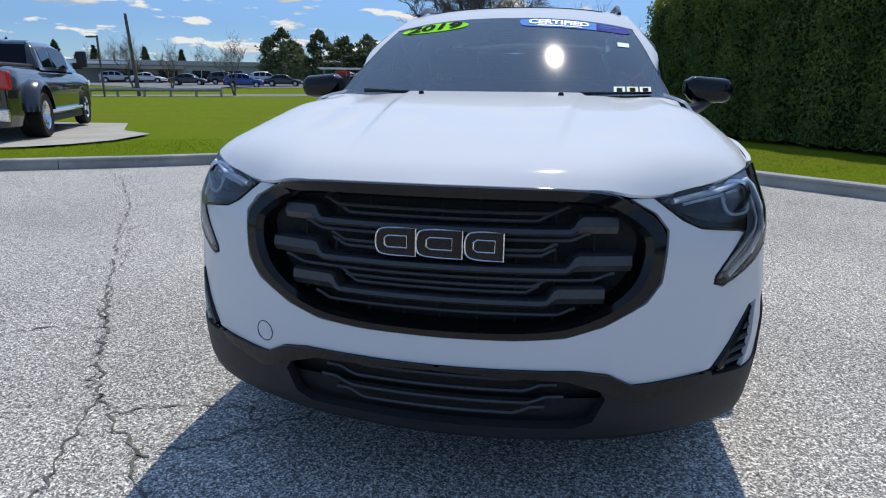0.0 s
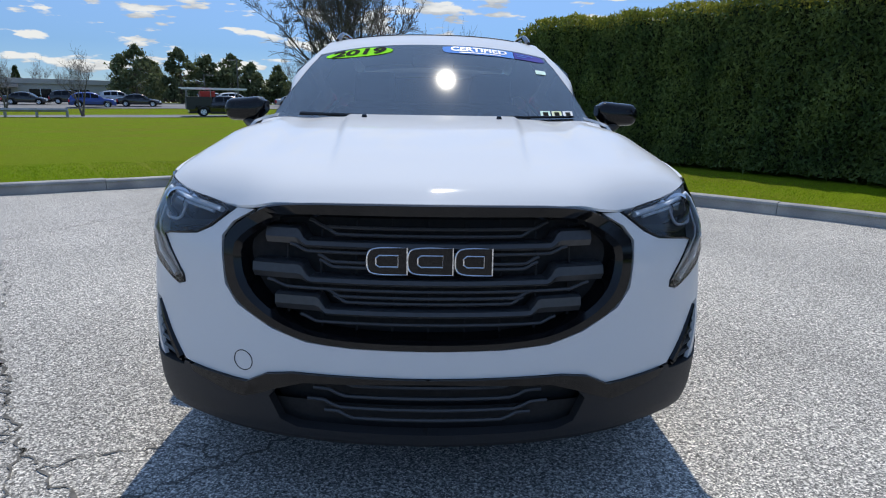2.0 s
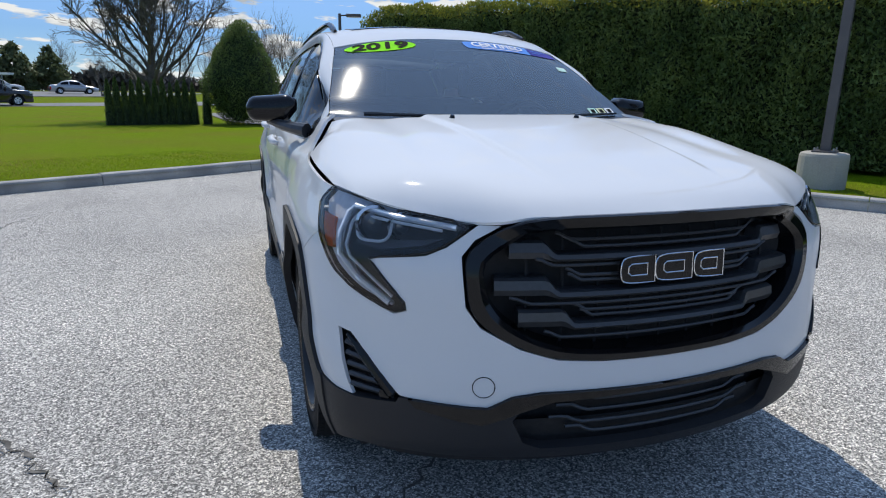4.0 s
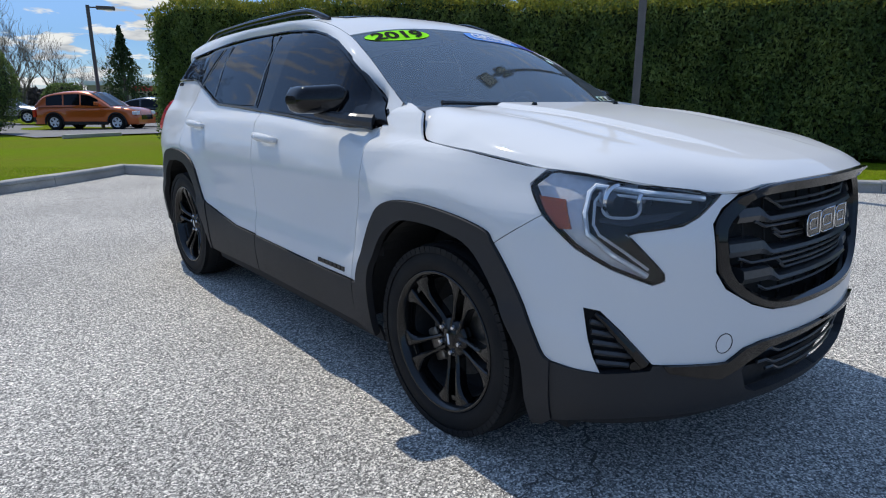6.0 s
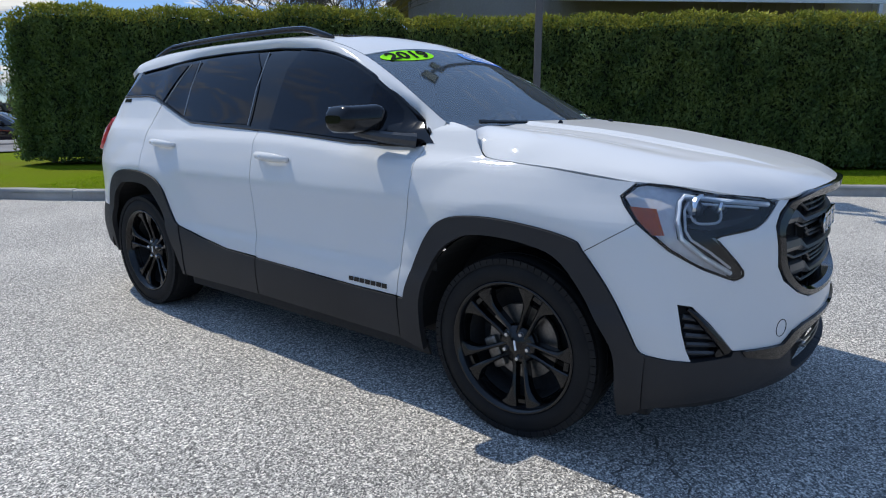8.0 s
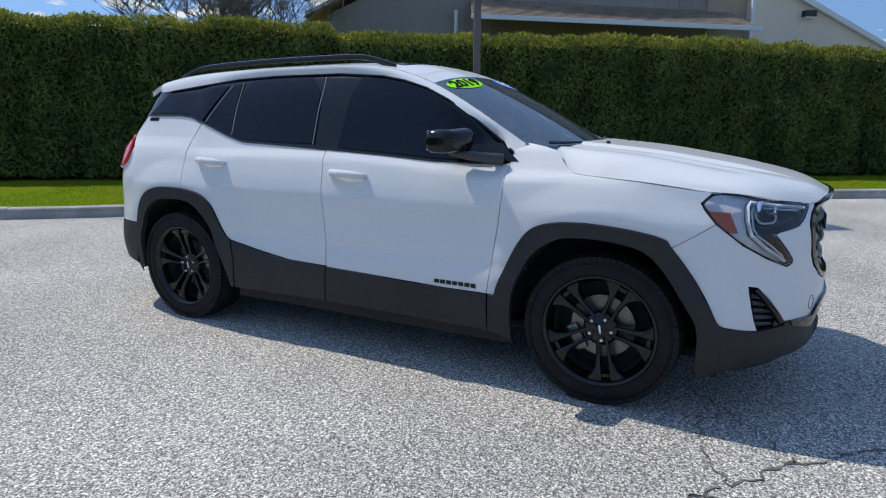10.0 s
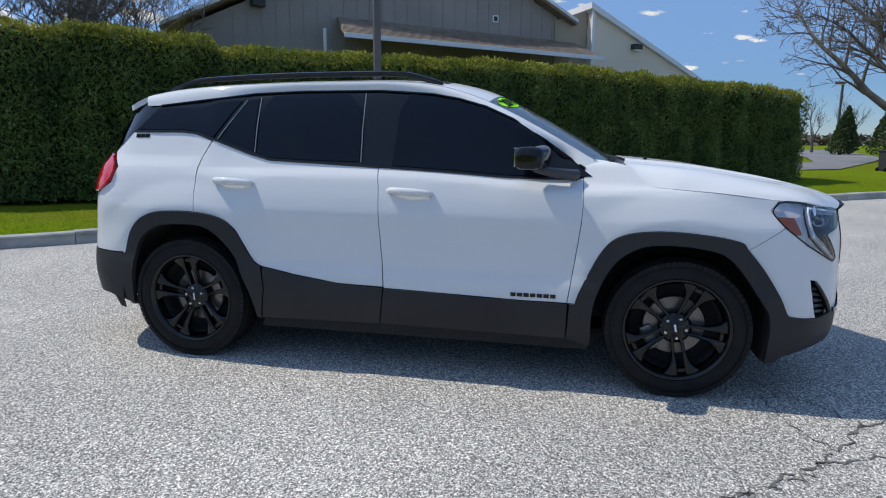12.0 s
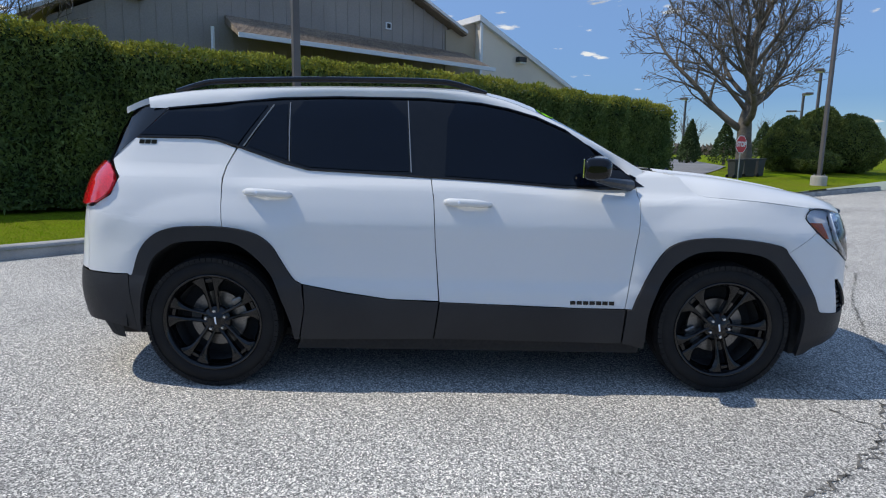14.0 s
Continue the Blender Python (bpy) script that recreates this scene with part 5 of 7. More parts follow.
# the white sport utility vehicle: body surface
def rounded_path(pts, n=24):
    """A centripetal spline through plan points, mirrored at both ends."""
    p = [Vector((-pts[1][0], pts[1][1]))] + [Vector(q) for q in pts] + [Vector((-pts[-2][0], pts[-2][1]))]
    res = []
    for i in range(1, len(p) - 2):
        a, b, c, d = p[i - 1:i + 3]
        t1 = (b - a).length ** 0.5
        t2 = t1 + (c - b).length ** 0.5
        t3 = t2 + (d - c).length ** 0.5
        for k in range(n):
            t = t1 + (t2 - t1) * k / n
            e = a * ((t1 - t) / t1) + b * (t / t1)
            f = b * ((t2 - t) / (t2 - t1)) + c * ((t - t1) / (t2 - t1))
            g = c * ((t3 - t) / (t3 - t2)) + d * ((t - t2) / (t3 - t2))
            q = e * ((t2 - t) / t2) + f * (t / t2)
            w = f * ((t3 - t) / (t3 - t1)) + g * ((t - t1) / (t3 - t1))
            res.append(q * ((t2 - t) / (t2 - t1)) + w * ((t - t1) / (t2 - t1)))
    return np.array([tuple(v) for v in res + [p[-2]]])


PLAN = rounded_path([(0, 0), (.17, .008), (.35, .035), (.533, .085), (.70, .165), (.80, .245), (.872, .335), (.905, .45), (.918, .65), (.922, .92),
                     (.918, 1.4), (.915, 2.4), (.915, 3.2), (.91, 3.7), (.888, 4.12), (.845, 4.295), (.74, 4.415), (.5, 4.525), (0, 4.585)])
ARC = np.r_[0, np.cumsum(np.linalg.norm(np.diff(PLAN, axis=0), axis=1))]
TAN = np.gradient(PLAN, ARC, axis=0)
OUTW = np.c_[TAN[:, 1], -TAN[:, 0]] / np.linalg.norm(TAN, axis=1)[:, None]
END = float(ARC[-1])
FRONT = pchip([.10, .18, .25, .35, .516, .62, .787, .90, .95, 1.0, 1.05], [.16, .10, .045, .005, 0, .004, .01, .03, .045, .09, .16])
SIDE = pchip([.10, .16, .22, .30, .47, .55, .62, .75, .88, .95, 1.02, 1.08, 1.15, 1.5, 1.56, 1.60], [.10, .06, .035, .01, -.012, -.005, .008, .008, .002, .012, .03, .05, .085, .25, .30, .36])
REAR = pchip([.10, .25, .35, .5, .7, .95, 1.1, 1.25, 1.6], [.2, .08, .02, 0, .02, .05, .10, .2, .5])


lean = pchip([1.02, 1.045, 1.066, 1.10, 1.161, 1.178, 1.19, 1.22, 1.5], [0, .010, .034, .044, .055, .074, .095, .11, .11])


def at(s, table):
    return float(np.interp(s, ARC, table))


def skin(s, z, lift=0.0):
    """The body's surface: s metres round its plan from the nose (positive on its right), at height z."""
    side, s = (-1 if s >= 0 else 1), abs(s)
    if s > END:
        side, s = -side, 2 * END - s
    x, y, nx, ny = at(s, PLAN[:, 0]), at(s, PLAN[:, 1]), at(s, OUTW[:, 0]), at(s, OUTW[:, 1])
    w, v = ease(.12, .62, y), ease(4.12, 4.46, y)
    d = FRONT(z) * (1 - w) + SIDE(z) * w * (1 - v) + REAR(z) * v - lift
    # shoulder crease along the doors
    line = 1.017 + .069 * ease(1.2, 2.5, y) - .010 * ease(2.6, 3.4, y)
    d += .40 * max(0, min(z - line, .045)) * ease(1.1, 1.5, y) * ease(3.75, 3.3, y)
    d += .25 * max(0, min(z - 1.122, .06)) * ease(3.5, 3.7, y)
    # the wing's top leans in towards the windscreen's foot
    if .6 < y < 1.8 and z > 1.02:
        d += lean(z) * ease(.68, 1.06, y) * ease(1.78, 1.40, y)
    # the lamp corner tucks in
    d += .024 * ease(.84, .99, z) * ease(.85, .40, y) * ease(.05, .22, y)
    # swollen wheel arches
    for hub in (.925, 3.65):
        r = math.hypot(y - hub, (z - .36) * 1.0)
        d -= .021 * (1 - min(1, max(0, (r - .555) / .13))) * ease(.12, .55, (z - .36) / max(r, .1))
    return Vector((side * (x - nx * d), y - ny * d, z))


def both(name, poly, material, parent, lift=0.0, label="", cell=(.05, .018), fold=.012):
    """The same panel on the right and the left side. Returns the two."""
    res = []
    for sign in (1, -1):
        res.append(part(name, panel([(sign * s, z) for s, z in poly], lambda s, z: skin(s, z, lift), cell, fold), material, parent, label))
    return res


def mirrored(poly):
    """A closed outline from the half whose ends lie on the centre line."""
    return poly + [(-s, z) for s, z in reversed(poly) if abs(s) > 1e-6]


def grid_sheet(f, nu, nv, fold=0.0):
    bm = bmesh.new()
    rows = [[bm.verts.new(f(-1 + 2 * i / nu, j / nv)) for i in range(nu + 1)] for j in range(nv + 1)]
    for j in range(nv):
        for i in range(nu):
            bm.faces.new((rows[j][i], rows[j][i + 1], rows[j + 1][i + 1], rows[j + 1][i])).smooth = True
    if fold:
        rim = [e for e in bm.edges if len(e.link_faces) == 1]
        for e in rim:
            e.smooth = False
        for v in bmesh.ops.extrude_edge_only(bm, edges=rim)["geom"]:
            if isinstance(v, bmesh.types.BMVert):
                v.co.z -= fold
                v.co.x *= .995
    return bm


suv = thing("sport_utility_vehicle", "white compact sport utility vehicle with black grille and wheels on asphalt", "car")

# bonnet
lead_y = pchip([0, .3, .42, .5, .56, .73, .83, .87], [.022, .05, .075, .105, .145, .265, .385, .52])
lead_z = pchip([0, .3, .42, .5, .56, .73, .83, .87], [.976, .976, .974, .960, .955, .98, 1.004, 1.012])
hood_mid = pchip([.022, .115, .255, .49, .84, 1.19], [.976, 1.020, 1.053, 1.094, 1.148, 1.180])
hood_back = pchip([0, .4, .70, .83], [1.17, 1.18, 1.205, 1.20])
seam_x = pchip([0, .4, .645, .84, .93, 1], [.844, .863, .858, .824, .785, .742])
seam_z = pchip([0, .4, .645, .84, .93, 1], [1.012, 1.043, 1.054, 1.064, 1.102, 1.161])


crown = pchip([0, .25, .5, .75, 1], [4.4, 5.0, 8.0, 13.0, 15.0])


def hood(u, v):
    a = abs(u)
    x = seam_x(v) * a
    y0, y1 = lead_y(.87 * a), hood_back(.83 * a)
    y = y0 + (y1 - y0) * v
    k = a ** crown(v)
    rise = hood_mid(y) - .004 * a * a
    z = rise * (1 - k) + seam_z(v) * k
    z += (lead_z(.87 * a) - ((hood_mid(y0) - .004 * a * a) * (1 - k) + seam_z(0) * k)) * (1 - v) ** 14
    ridge = .27 + .10 * v
    z += .012 * (1 - ease(ridge - .014, ridge + .014, x)) * ease(.08, .4, v)
    z -= .008 * math.exp(-((x - .54) / .07) ** 2) * ease(.1, .5, v)
    return Vector((math.copysign(x, u), y, z))


part("bonnet", grid_sheet(hood, 150, 44, .007), WHITE, suv)

# roof line shared by windscreen, roof and pillars
EDGE = [(.752, 1.22, 1.150), (.735, 1.33, 1.176), (.712, 1.46, 1.246), (.676, 1.62, 1.336), (.642, 1.78, 1.421), (.612, 1.93, 1.490), (.606, 2.08, 1.545), (.604, 2.24, 1.583), (.603, 2.40, 1.600), (.603, 2.60, 1.607), (.603, 3.0, 1.606), (.60, 3.48, 1.595), (.60, 3.80, 1.575), (.605, 3.96, 1.552), (.62, 4.25, 1.490)]
edge_x, edge_z = pchip([p[1] for p in EDGE], [p[0] for p in EDGE]), pchip([p[1] for p in EDGE], [p[2] for p in EDGE])


def screen(u, v):
    ye = 1.33 + (1.93 - 1.33) * v
    yc = 1.200 + (1.905 - 1.200) * v
    k = 1 - abs(u) ** 2.2
    zc = 1.158 + (1.551 - 1.158) * v + .014 * math.sin(math.pi * v)
    x = (edge_x(ye) - .003) * u
    return Vector((x, ye + (yc - ye) * k, edge_z(ye) + (zc - edge_z(ye)) * k))


def top(u, v):
    ye = 1.93 + (4.02 - 1.93) * v
    yc = 1.905 + (4.03 - 1.905) * v
    k = 1 - abs(u) ** 2.4
    crown = .058 - .018 * ease(0, .3, v) - .004 * v
    return Vector((edge_x(ye) * u, ye + (yc - ye) * k, edge_z(ye) + crown * k + .003))


windscreen = part("windscreen", grid_sheet(screen, 40, 24), GLASS, suv, "tinted windscreen with stickers along its top")
part("roof_panel", grid_sheet(lambda u, v: top(u, v), 40, 40, .012), WHITE, suv)
part("sunroof_glass", grid_sheet(lambda u, v: top(u * .78, .13 + .30 * v) + Vector((0, 0, .004)), 24, 16, .006), TINT, suv, "dark glass sunroof panel")


# side window line
belt = pchip([1.40, 1.45, 1.80, 2.10, 2.50, 2.87, 3.15, 3.28, 3.49, 3.65, 3.74, 4.09], [1.112, 1.091, 1.099, 1.119, 1.140, 1.157, 1.169, 1.201, 1.270, 1.314, 1.324, 1.323])
crest = pchip([1.40, 1.62, 1.79, 1.94, 2.09, 2.24, 2.55, 3.01, 3.32, 3.61, 3.94], [1.134, 1.290, 1.397, 1.463, 1.506, 1.534, 1.556, 1.556, 1.544, 1.512, 1.478])
side_zero = float(np.interp(.92, PLAN[:, 1], ARC)) - .92


def rail(side):
    """The white strip from the side windows up to the windscreen and the roof."""
    def f(u, v):
        y = 1.36 + (4.05 - 1.36) * v
        k = (u + 1) / 2
        low = skin(side * (y + side_zero), min(crest(y), edge_z(y) - .03), .002 - .010 * ease(1.46, 1.37, y))
        high = Vector((-side * edge_x(y), y, edge_z(y)))
        out = Vector((-side * .6, -.15 if y < 2.1 else 0, .6)).normalized() * .009 * math.sin(math.pi * k) * ease(1.36, 1.62, y)
        return low.lerp(high, k) + out
    return f


for side in (1, -1):
    part("roof_pillar", grid_sheet(rail(side), 6, 64), WHITE, suv)

# rear: spoiler, rear window and hatch
def spoiler(u, v):
    y = 4.01 + .24 * v
    return Vector(((edge_x(y) - .02 * v * v) * u, y - .07 * abs(u) ** 3 * v, edge_z(y) + .036 * (1 - abs(u) ** 2.4) + .003 - .012 * v * v))


part("roof_spoiler", grid_sheet(spoiler, 24, 6, .032), WHITE, suv)


def hatch_glass(u, v):
    low = skin(END - u * (END - 4.905), 1.19)
    high = Vector((-.575 * u, 4.20 - .06 * abs(u) ** 2, 1.475))
    return low.lerp(high, v) + Vector((0, .02 * math.sin(math.pi * v), 0))


part("rear_window", grid_sheet(hatch_glass, 24, 8), TINT, suv)
for side in (1, -1):
    def wedge(u, v):
        k = (u + 1) / 2
        ahead = skin(side * 4.735, 1.325).lerp(skin(side * 4.575, 1.488), v)
        behind = skin(side * 4.905, 1.19).lerp(Vector((-side * .575, 4.14, 1.482)), v)
        return ahead.lerp(behind, k) + Vector((-side, .6, 0)) * .012 * math.sin(math.pi * k)
    part("rear_quarter_fillet", grid_sheet(wedge, 4, 6), GLOSS, suv)

# body panels
def flow(pts, n=5):
    """A smooth open line through places."""
    p = [Vector(pts[0]) * 2 - Vector(pts[1])] + [Vector(q) for q in pts] + [Vector(pts[-1]) * 2 - Vector(pts[-2])]
    res = []
    for i in range(1, len(p) - 2):
        a, b, c, d = p[i - 1:i + 3]
        for k in range(n):
            t = k / n
            res.append(tuple(b + (c - a) * (t * .5) + (a * 2 - b * 5 + c * 4 - d) * (t * t * .5) + (b * 3 - a - c * 3 + d) * (t ** 3 * .5)))
    return res + [tuple(pts[-1])]


def grown(pts, k, hub):
    """The same line moved k metres outwards from a hub."""
    return [(s + k * (s - hub[0]) / math.hypot(s - hub[0], z - hub[1]), z + k * (z - hub[1]) / math.hypot(s - hub[0], z - hub[1])) for s, z in pts]


HUB_F, HUB_R = (.925 + side_zero, .36), (3.65 + side_zero, .36)
ARCH_F = flow([(2.07, .466), (2.044, .546), (1.95, .742), (1.855, .826), (1.681, .853), (1.472, .842), (1.318, .814), (1.278, .776), (1.193, .671), (1.126, .564), (1.083, .477), (1.057, .459)])
ARCH_FI = flow([(1.142, .204), (1.148, .288), (1.155, .437), (1.207, .540), (1.352, .728), (1.493, .778), (1.673, .787), (1.789, .761), (1.899, .668), (1.98, .473), (1.989, .241)])
ARCH_R = flow([(3.81, .577), (3.855, .605), (3.912, .694), (3.968, .783), (4.053, .841), (4.197, .868), (4.371, .870), (4.489, .856), (4.581, .815), (4.647, .739), (4.691, .618), (4.708, .606)])
ARCH_RI = flow([(4.677, .301), (4.665, .40), (4.646, .502), (4.591, .681), (4.496, .766), (4.406, .792), (4.201, .796), (4.087, .751), (3.973, .633), (3.913, .487), (3.874, .362), (3.859, .272)])
NOSE_ARCH = [p for p in grown(ARCH_F, .003, HUB_F) if p[0] < 1.276]
WING_ARCH = [p for p in grown(ARCH_F, .003, HUB_F) if p[0] > 1.2785]
DOOR_ARCH = [p for p in grown(ARCH_R, .003, HUB_R) if p[0] < 4.207]
TAIL_ARCH = [p for p in grown(ARCH_R, .003, HUB_R) if p[0] > 4.214]
fascia = [(0, .578), (.21, .580), (.34, .590), (.44, .621), (.55, .681), (.59, .735), (.60, .825), (.604, .87), (.57, .912), (.50, .948), (.562, .948), (.645, .890), (.70, .867),
          (.868, .848), (.84, .826), (.752, .742), (.748, .718), (.785, .706), (.90, .748), (1.01, .803), (1.11, .878), (1.118, .883), (1.276, .778)] + NOSE_ARCH + [(.985, .451), (.915, .446), (.935, .486), (.953, .545), (.972, .637), (.924, .63), (.862, .574), (.768, .474),
          (.74, .471), (.575, .459), (.525, .457), (.46, .490), (.38, .501), (.21, .501), (0, .500)]
part("front_bumper_cover", panel(mirrored(fascia), skin, (.035, .03)), WHITE, suv)
both("front_wing", [(1.1195, .8850), (1.168, .94), (1.184, .967), (1.14, 1.010), (1.205, 1.014), (1.432, 1.040), (1.592, 1.051), (1.70, 1.059), (1.735, 1.065), (1.762, 1.083), (1.797, 1.119), (1.824, 1.159),
                    (1.90, 1.176), (1.97, 1.187), (2.006, 1.190), (2.035, 1.194), (2.048, 1.15), (2.052, 1.098), (2.0495, .99), (2.055, .876), (2.078, .695), (2.109, .470)] + WING_ARCH + [(1.2785, .7795)], WHITE, suv)
for door, body, glass, name in (("front_door", [(2.056, 1.096), (2.052, .99), (2.059, .876), (2.082, .695), (2.113, .470), (2.339, .470), (2.727, .481), (3.088, .491), (3.113, .797), (3.125, 1.03), (3.141, 1.132),
                                                (2.742, 1.112), (2.448, 1.092), (2.1, 1.085)], [(2.135, 1.103), (2.448, 1.110), (2.742, 1.129), (3.07, 1.147), (3.055, 1.542), (2.887, 1.520), (2.735, 1.492),
                                                (2.584, 1.447), (2.436, 1.381), (2.26, 1.274)], "door"),
                               ("rear_door", [(3.145, 1.130), (3.129, 1.03), (3.117, .797), (3.095, .497), (3.352, .503), (3.618, .540)] + DOOR_ARCH + [(4.209, .872), (4.221, .98), (4.227, 1.118), (4.215, 1.18), (4.168, 1.272), (4.13, 1.262), (3.924, 1.193), (3.789, 1.161), (3.509, 1.149)],
                                [(3.26, 1.165), (3.509, 1.168), (3.789, 1.180), (3.882, 1.207), (3.905, 1.525), (3.655, 1.543), (3.288, 1.545)], "door")):
    pair = both(door, body, WHITE, suv)
    for one, sign in zip(pair, (1, -1)):
        part("window_glass", panel([(sign * s, z) for s, z in soften(glass, 1, range(4))], lambda s, z: skin(s, z, .002), (.1, .08), .004), TINT, one, "dark tinted side glass")
        y0, z0 = (2.30, 1.008) if door == "front_door" else (3.335, 1.042)
        mid_s = y0 + side_zero
        c = skin(sign * mid_s, z0)
        out = Vector((-sign, 0, 0.12)).normalized()
        bar = [c + Vector((0, dy, dz)) + out * o for dy, dz, o in ((.125, .006, .004), (.105, .007, .022), (.05, .004, .030), (-.03, 0, .030), (-.085, -.004, .024), (-.115, -.006, .004))]
        bm = bmesh.new()
        add_tube(bm, bar, [.014, .019, .021, .021, .017, .011], 10)
        for f in bm.faces:
            f.smooth = True
        part("door_handle", bm, WHITE, one, "white painted pull handle")
        bowl = [(sign * (mid_s - .035 + .050 * math.cos(k * math.tau / 20)), z0 - .010 + .036 * math.sin(k * math.tau / 20)) for k in range(20)]
        part("handle_recess", panel(bowl, lambda s, z: skin(s, z, .0015 - .001), (.03, .03), .002), WHITE, one)
        key = skin(sign * (mid_s + .055), z0 + .004) + out * .049
        part("lock_cap", lathe([(0, .004), (.008, .003), (.009, -.004)], key, out, 12), SILVER, one)

both("rear_quarter_panel", [(4.235, 1.118), (4.225, .98), (4.213, .872)] + TAIL_ARCH + [(4.722, .616), (4.81, .614), (5.0, .614),
                            (5.0, .95), (4.942, .958), (4.820, 1.020), (4.786, 1.115), (4.885, 1.202), (4.75, 1.316), (4.384, 1.317), (4.293, 1.307), (4.18, 1.271), (4.223, 1.18)], WHITE, suv)
part("tailgate", panel([(5.005, .62), (5.005, .955), (5.21, .955), (5.21, 1.19), (2 * END - 5.21, 1.19), (2 * END - 5.21, .955), (2 * END - 5.005, .955), (2 * END - 5.005, .62)], skin, (.08, .06)), WHITE, suv)
both("tail_lamp", soften([(4.945, .966), (4.826, 1.027), (4.794, 1.118), (4.892, 1.194), (5.2, 1.19), (5.2, .962)], 1, (4, 5)), REDLAMP, suv, .020, "red wrap-round tail lamp", fold=.022)
bumper_half = [(4.70, .30), (4.72, .610), (4.81, .607), (5.0, .607), (END, .607), (END, .33), (4.89, .345), (4.77, .322)]
both("rear_bumper", bumper_half, CLAD, suv, .002)

# black cladding
both("front_arch_trim", [(2.108, .274), (2.098, .464)] + ARCH_F + [(1.062, .25), (1.10, .215)] + ARCH_FI, CLAD, suv, .012, fold=.03)
both("rear_arch_trim", [(3.836, .269), (3.80, .45)] + ARCH_R + [(4.693, .30)] + ARCH_RI, CLAD, suv, .012, fold=.03)
both("front_door_cladding", [(2.115, .272), (2.110, .464), (2.339, .465), (2.727, .477), (3.086, .487), (3.113, .284)], CLAD, suv, .008)
both("rear_door_cladding", [(3.121, .282), (3.093, .489), (3.352, .498), (3.618, .535), (3.80, .574), (3.795, .45), (3.828, .270)], CLAD, suv, .008)
for side in (-1, 1):
    part("splash_guard", box((min(side * .56, side * .80), .42, .19), (max(side * .56, side * .80), .50, .62), None, .01), LINER, suv)
both("sill", [(2.0, .20), (2.0, .27), (2.12, .266), (3.1, .277), (3.83, .264), (3.86, .20)], LINER, suv, -.03)
valance = [(0, .498), (.21, .499), (.38, .499), (.46, .488), (.525, .455), (.575, .457), (.74, .469), (.768, .470), (.775, .455), (.905, .444), (.985, .449), (1.058, .457), (1.058, .25), (.94, .285),
           (.78, .302), (.5, .297), (0, .287), (0, .325), (.375, .328), (.426, .35), (.457, .418), (.437, .444), (.347, .474), (0, .488)]
both("lower_bumper", valance, CLAD, suv, .006, cell=(.035, .03), fold=.03)
both("bumper_insert", [(0, .499), (.21, .500), (.38, .500), (.46, .489), (.525, .456), (.575, .458), (.74, .470), (.72, .448), (.60, .418), (.54, .408), (.475, .430), (.440, .445), (.347, .475), (0, .489)],
     GLOSS, suv, .012, "gloss black strip above the lower air intake", cell=(.04, .03), fold=.012)

# lower air intake with its bars
part("intake_back", panel(mirrored([(0, .50), (.36, .49), (.47, .45), (.47, .40), (.43, .34), (.38, .32), (0, .318)]), lambda s, z: skin(s, z, -.07), (.06, .05), 0), LINER, suv)
for z0, half in ((.462, .30), (.428, .33), (.392, .35), (.360, .30)):
    pts = []
    for k in range(-14, 15):
        s = half * k / 14
        drop = .02 * ease(half * .72, half * .88, abs(s))
        pts.append(skin(s, z0 + drop, -.022))
    part("intake_bar", tube(pts, .0055, 6), SATIN, suv)

# side vents in the bumper corners, with slats
vent = [(.972, .633), (.926, .626), (.864, .571), (.770, .473), (.786, .456), (.911, .450), (.933, .486), (.951, .545)]
for sign in (1, -1):
    bezel = part("corner_vent", panel([(sign * s, z) for s, z in vent], lambda s, z: skin(s, z, -.035), (.04, .04), 0), LINER, suv, "black corner vent with slats")
    for k in range(5):
        z = .475 + .030 * k
        s0, s1 = .928 + .028 * (z - .475) / .15, .79 + .105 * (z - .475) / .12
        pts = [skin(sign * (s0 + (s1 - s0) * i / 6), z - .002 * i, -.012 - .001 * i) for i in range(7)]
        part("slat", tube(pts, .009, 6), SATIN, bezel)
    rim_line = [(.926, .626), (.895, .603), (.864, .571), (.815, .52), (.778, .478)]
    part("vent_frame", tube([skin(sign * (s + .012), z - .004, -.002) for s, z in rim_line], [.006, .011, .013, .015, .016], 8), GLOSS, bezel)
    part("fog_cap", lathe([(0, .012), (.016, .010), (.020, -.02)], skin(sign * .815, .466, -.012), (skin(sign * .815, .466, .1) - skin(sign * .815, .466)), 16), GLOSS, bezel)
    seam_c = (.537, .516)
    ring = [skin(sign * (seam_c[0] + .030 * math.cos(k * math.tau / 28)), seam_c[1] + .030 * math.sin(k * math.tau / 28), .0006) for k in range(29)]
    if sign == 1:
        part("tow_eye_cover_seam", tube(ring, .0013, 5), LINER, suv)

# grille
outer = [(0, .980), (.138, .980), (.42, .976), (.49, .947), (.565, .905), (.597, .868), (.593, .825), (.584, .735), (.546, .683), (.44, .623), (.34, .592), (.21, .582), (0, .579)]
inner = [(0, .938), (.30, .937), (.415, .930), (.475, .902), (.537, .860), (.547, .832), (.532, .742), (.468, .676), (.352, .622), (.21, .607), (0, .604)]


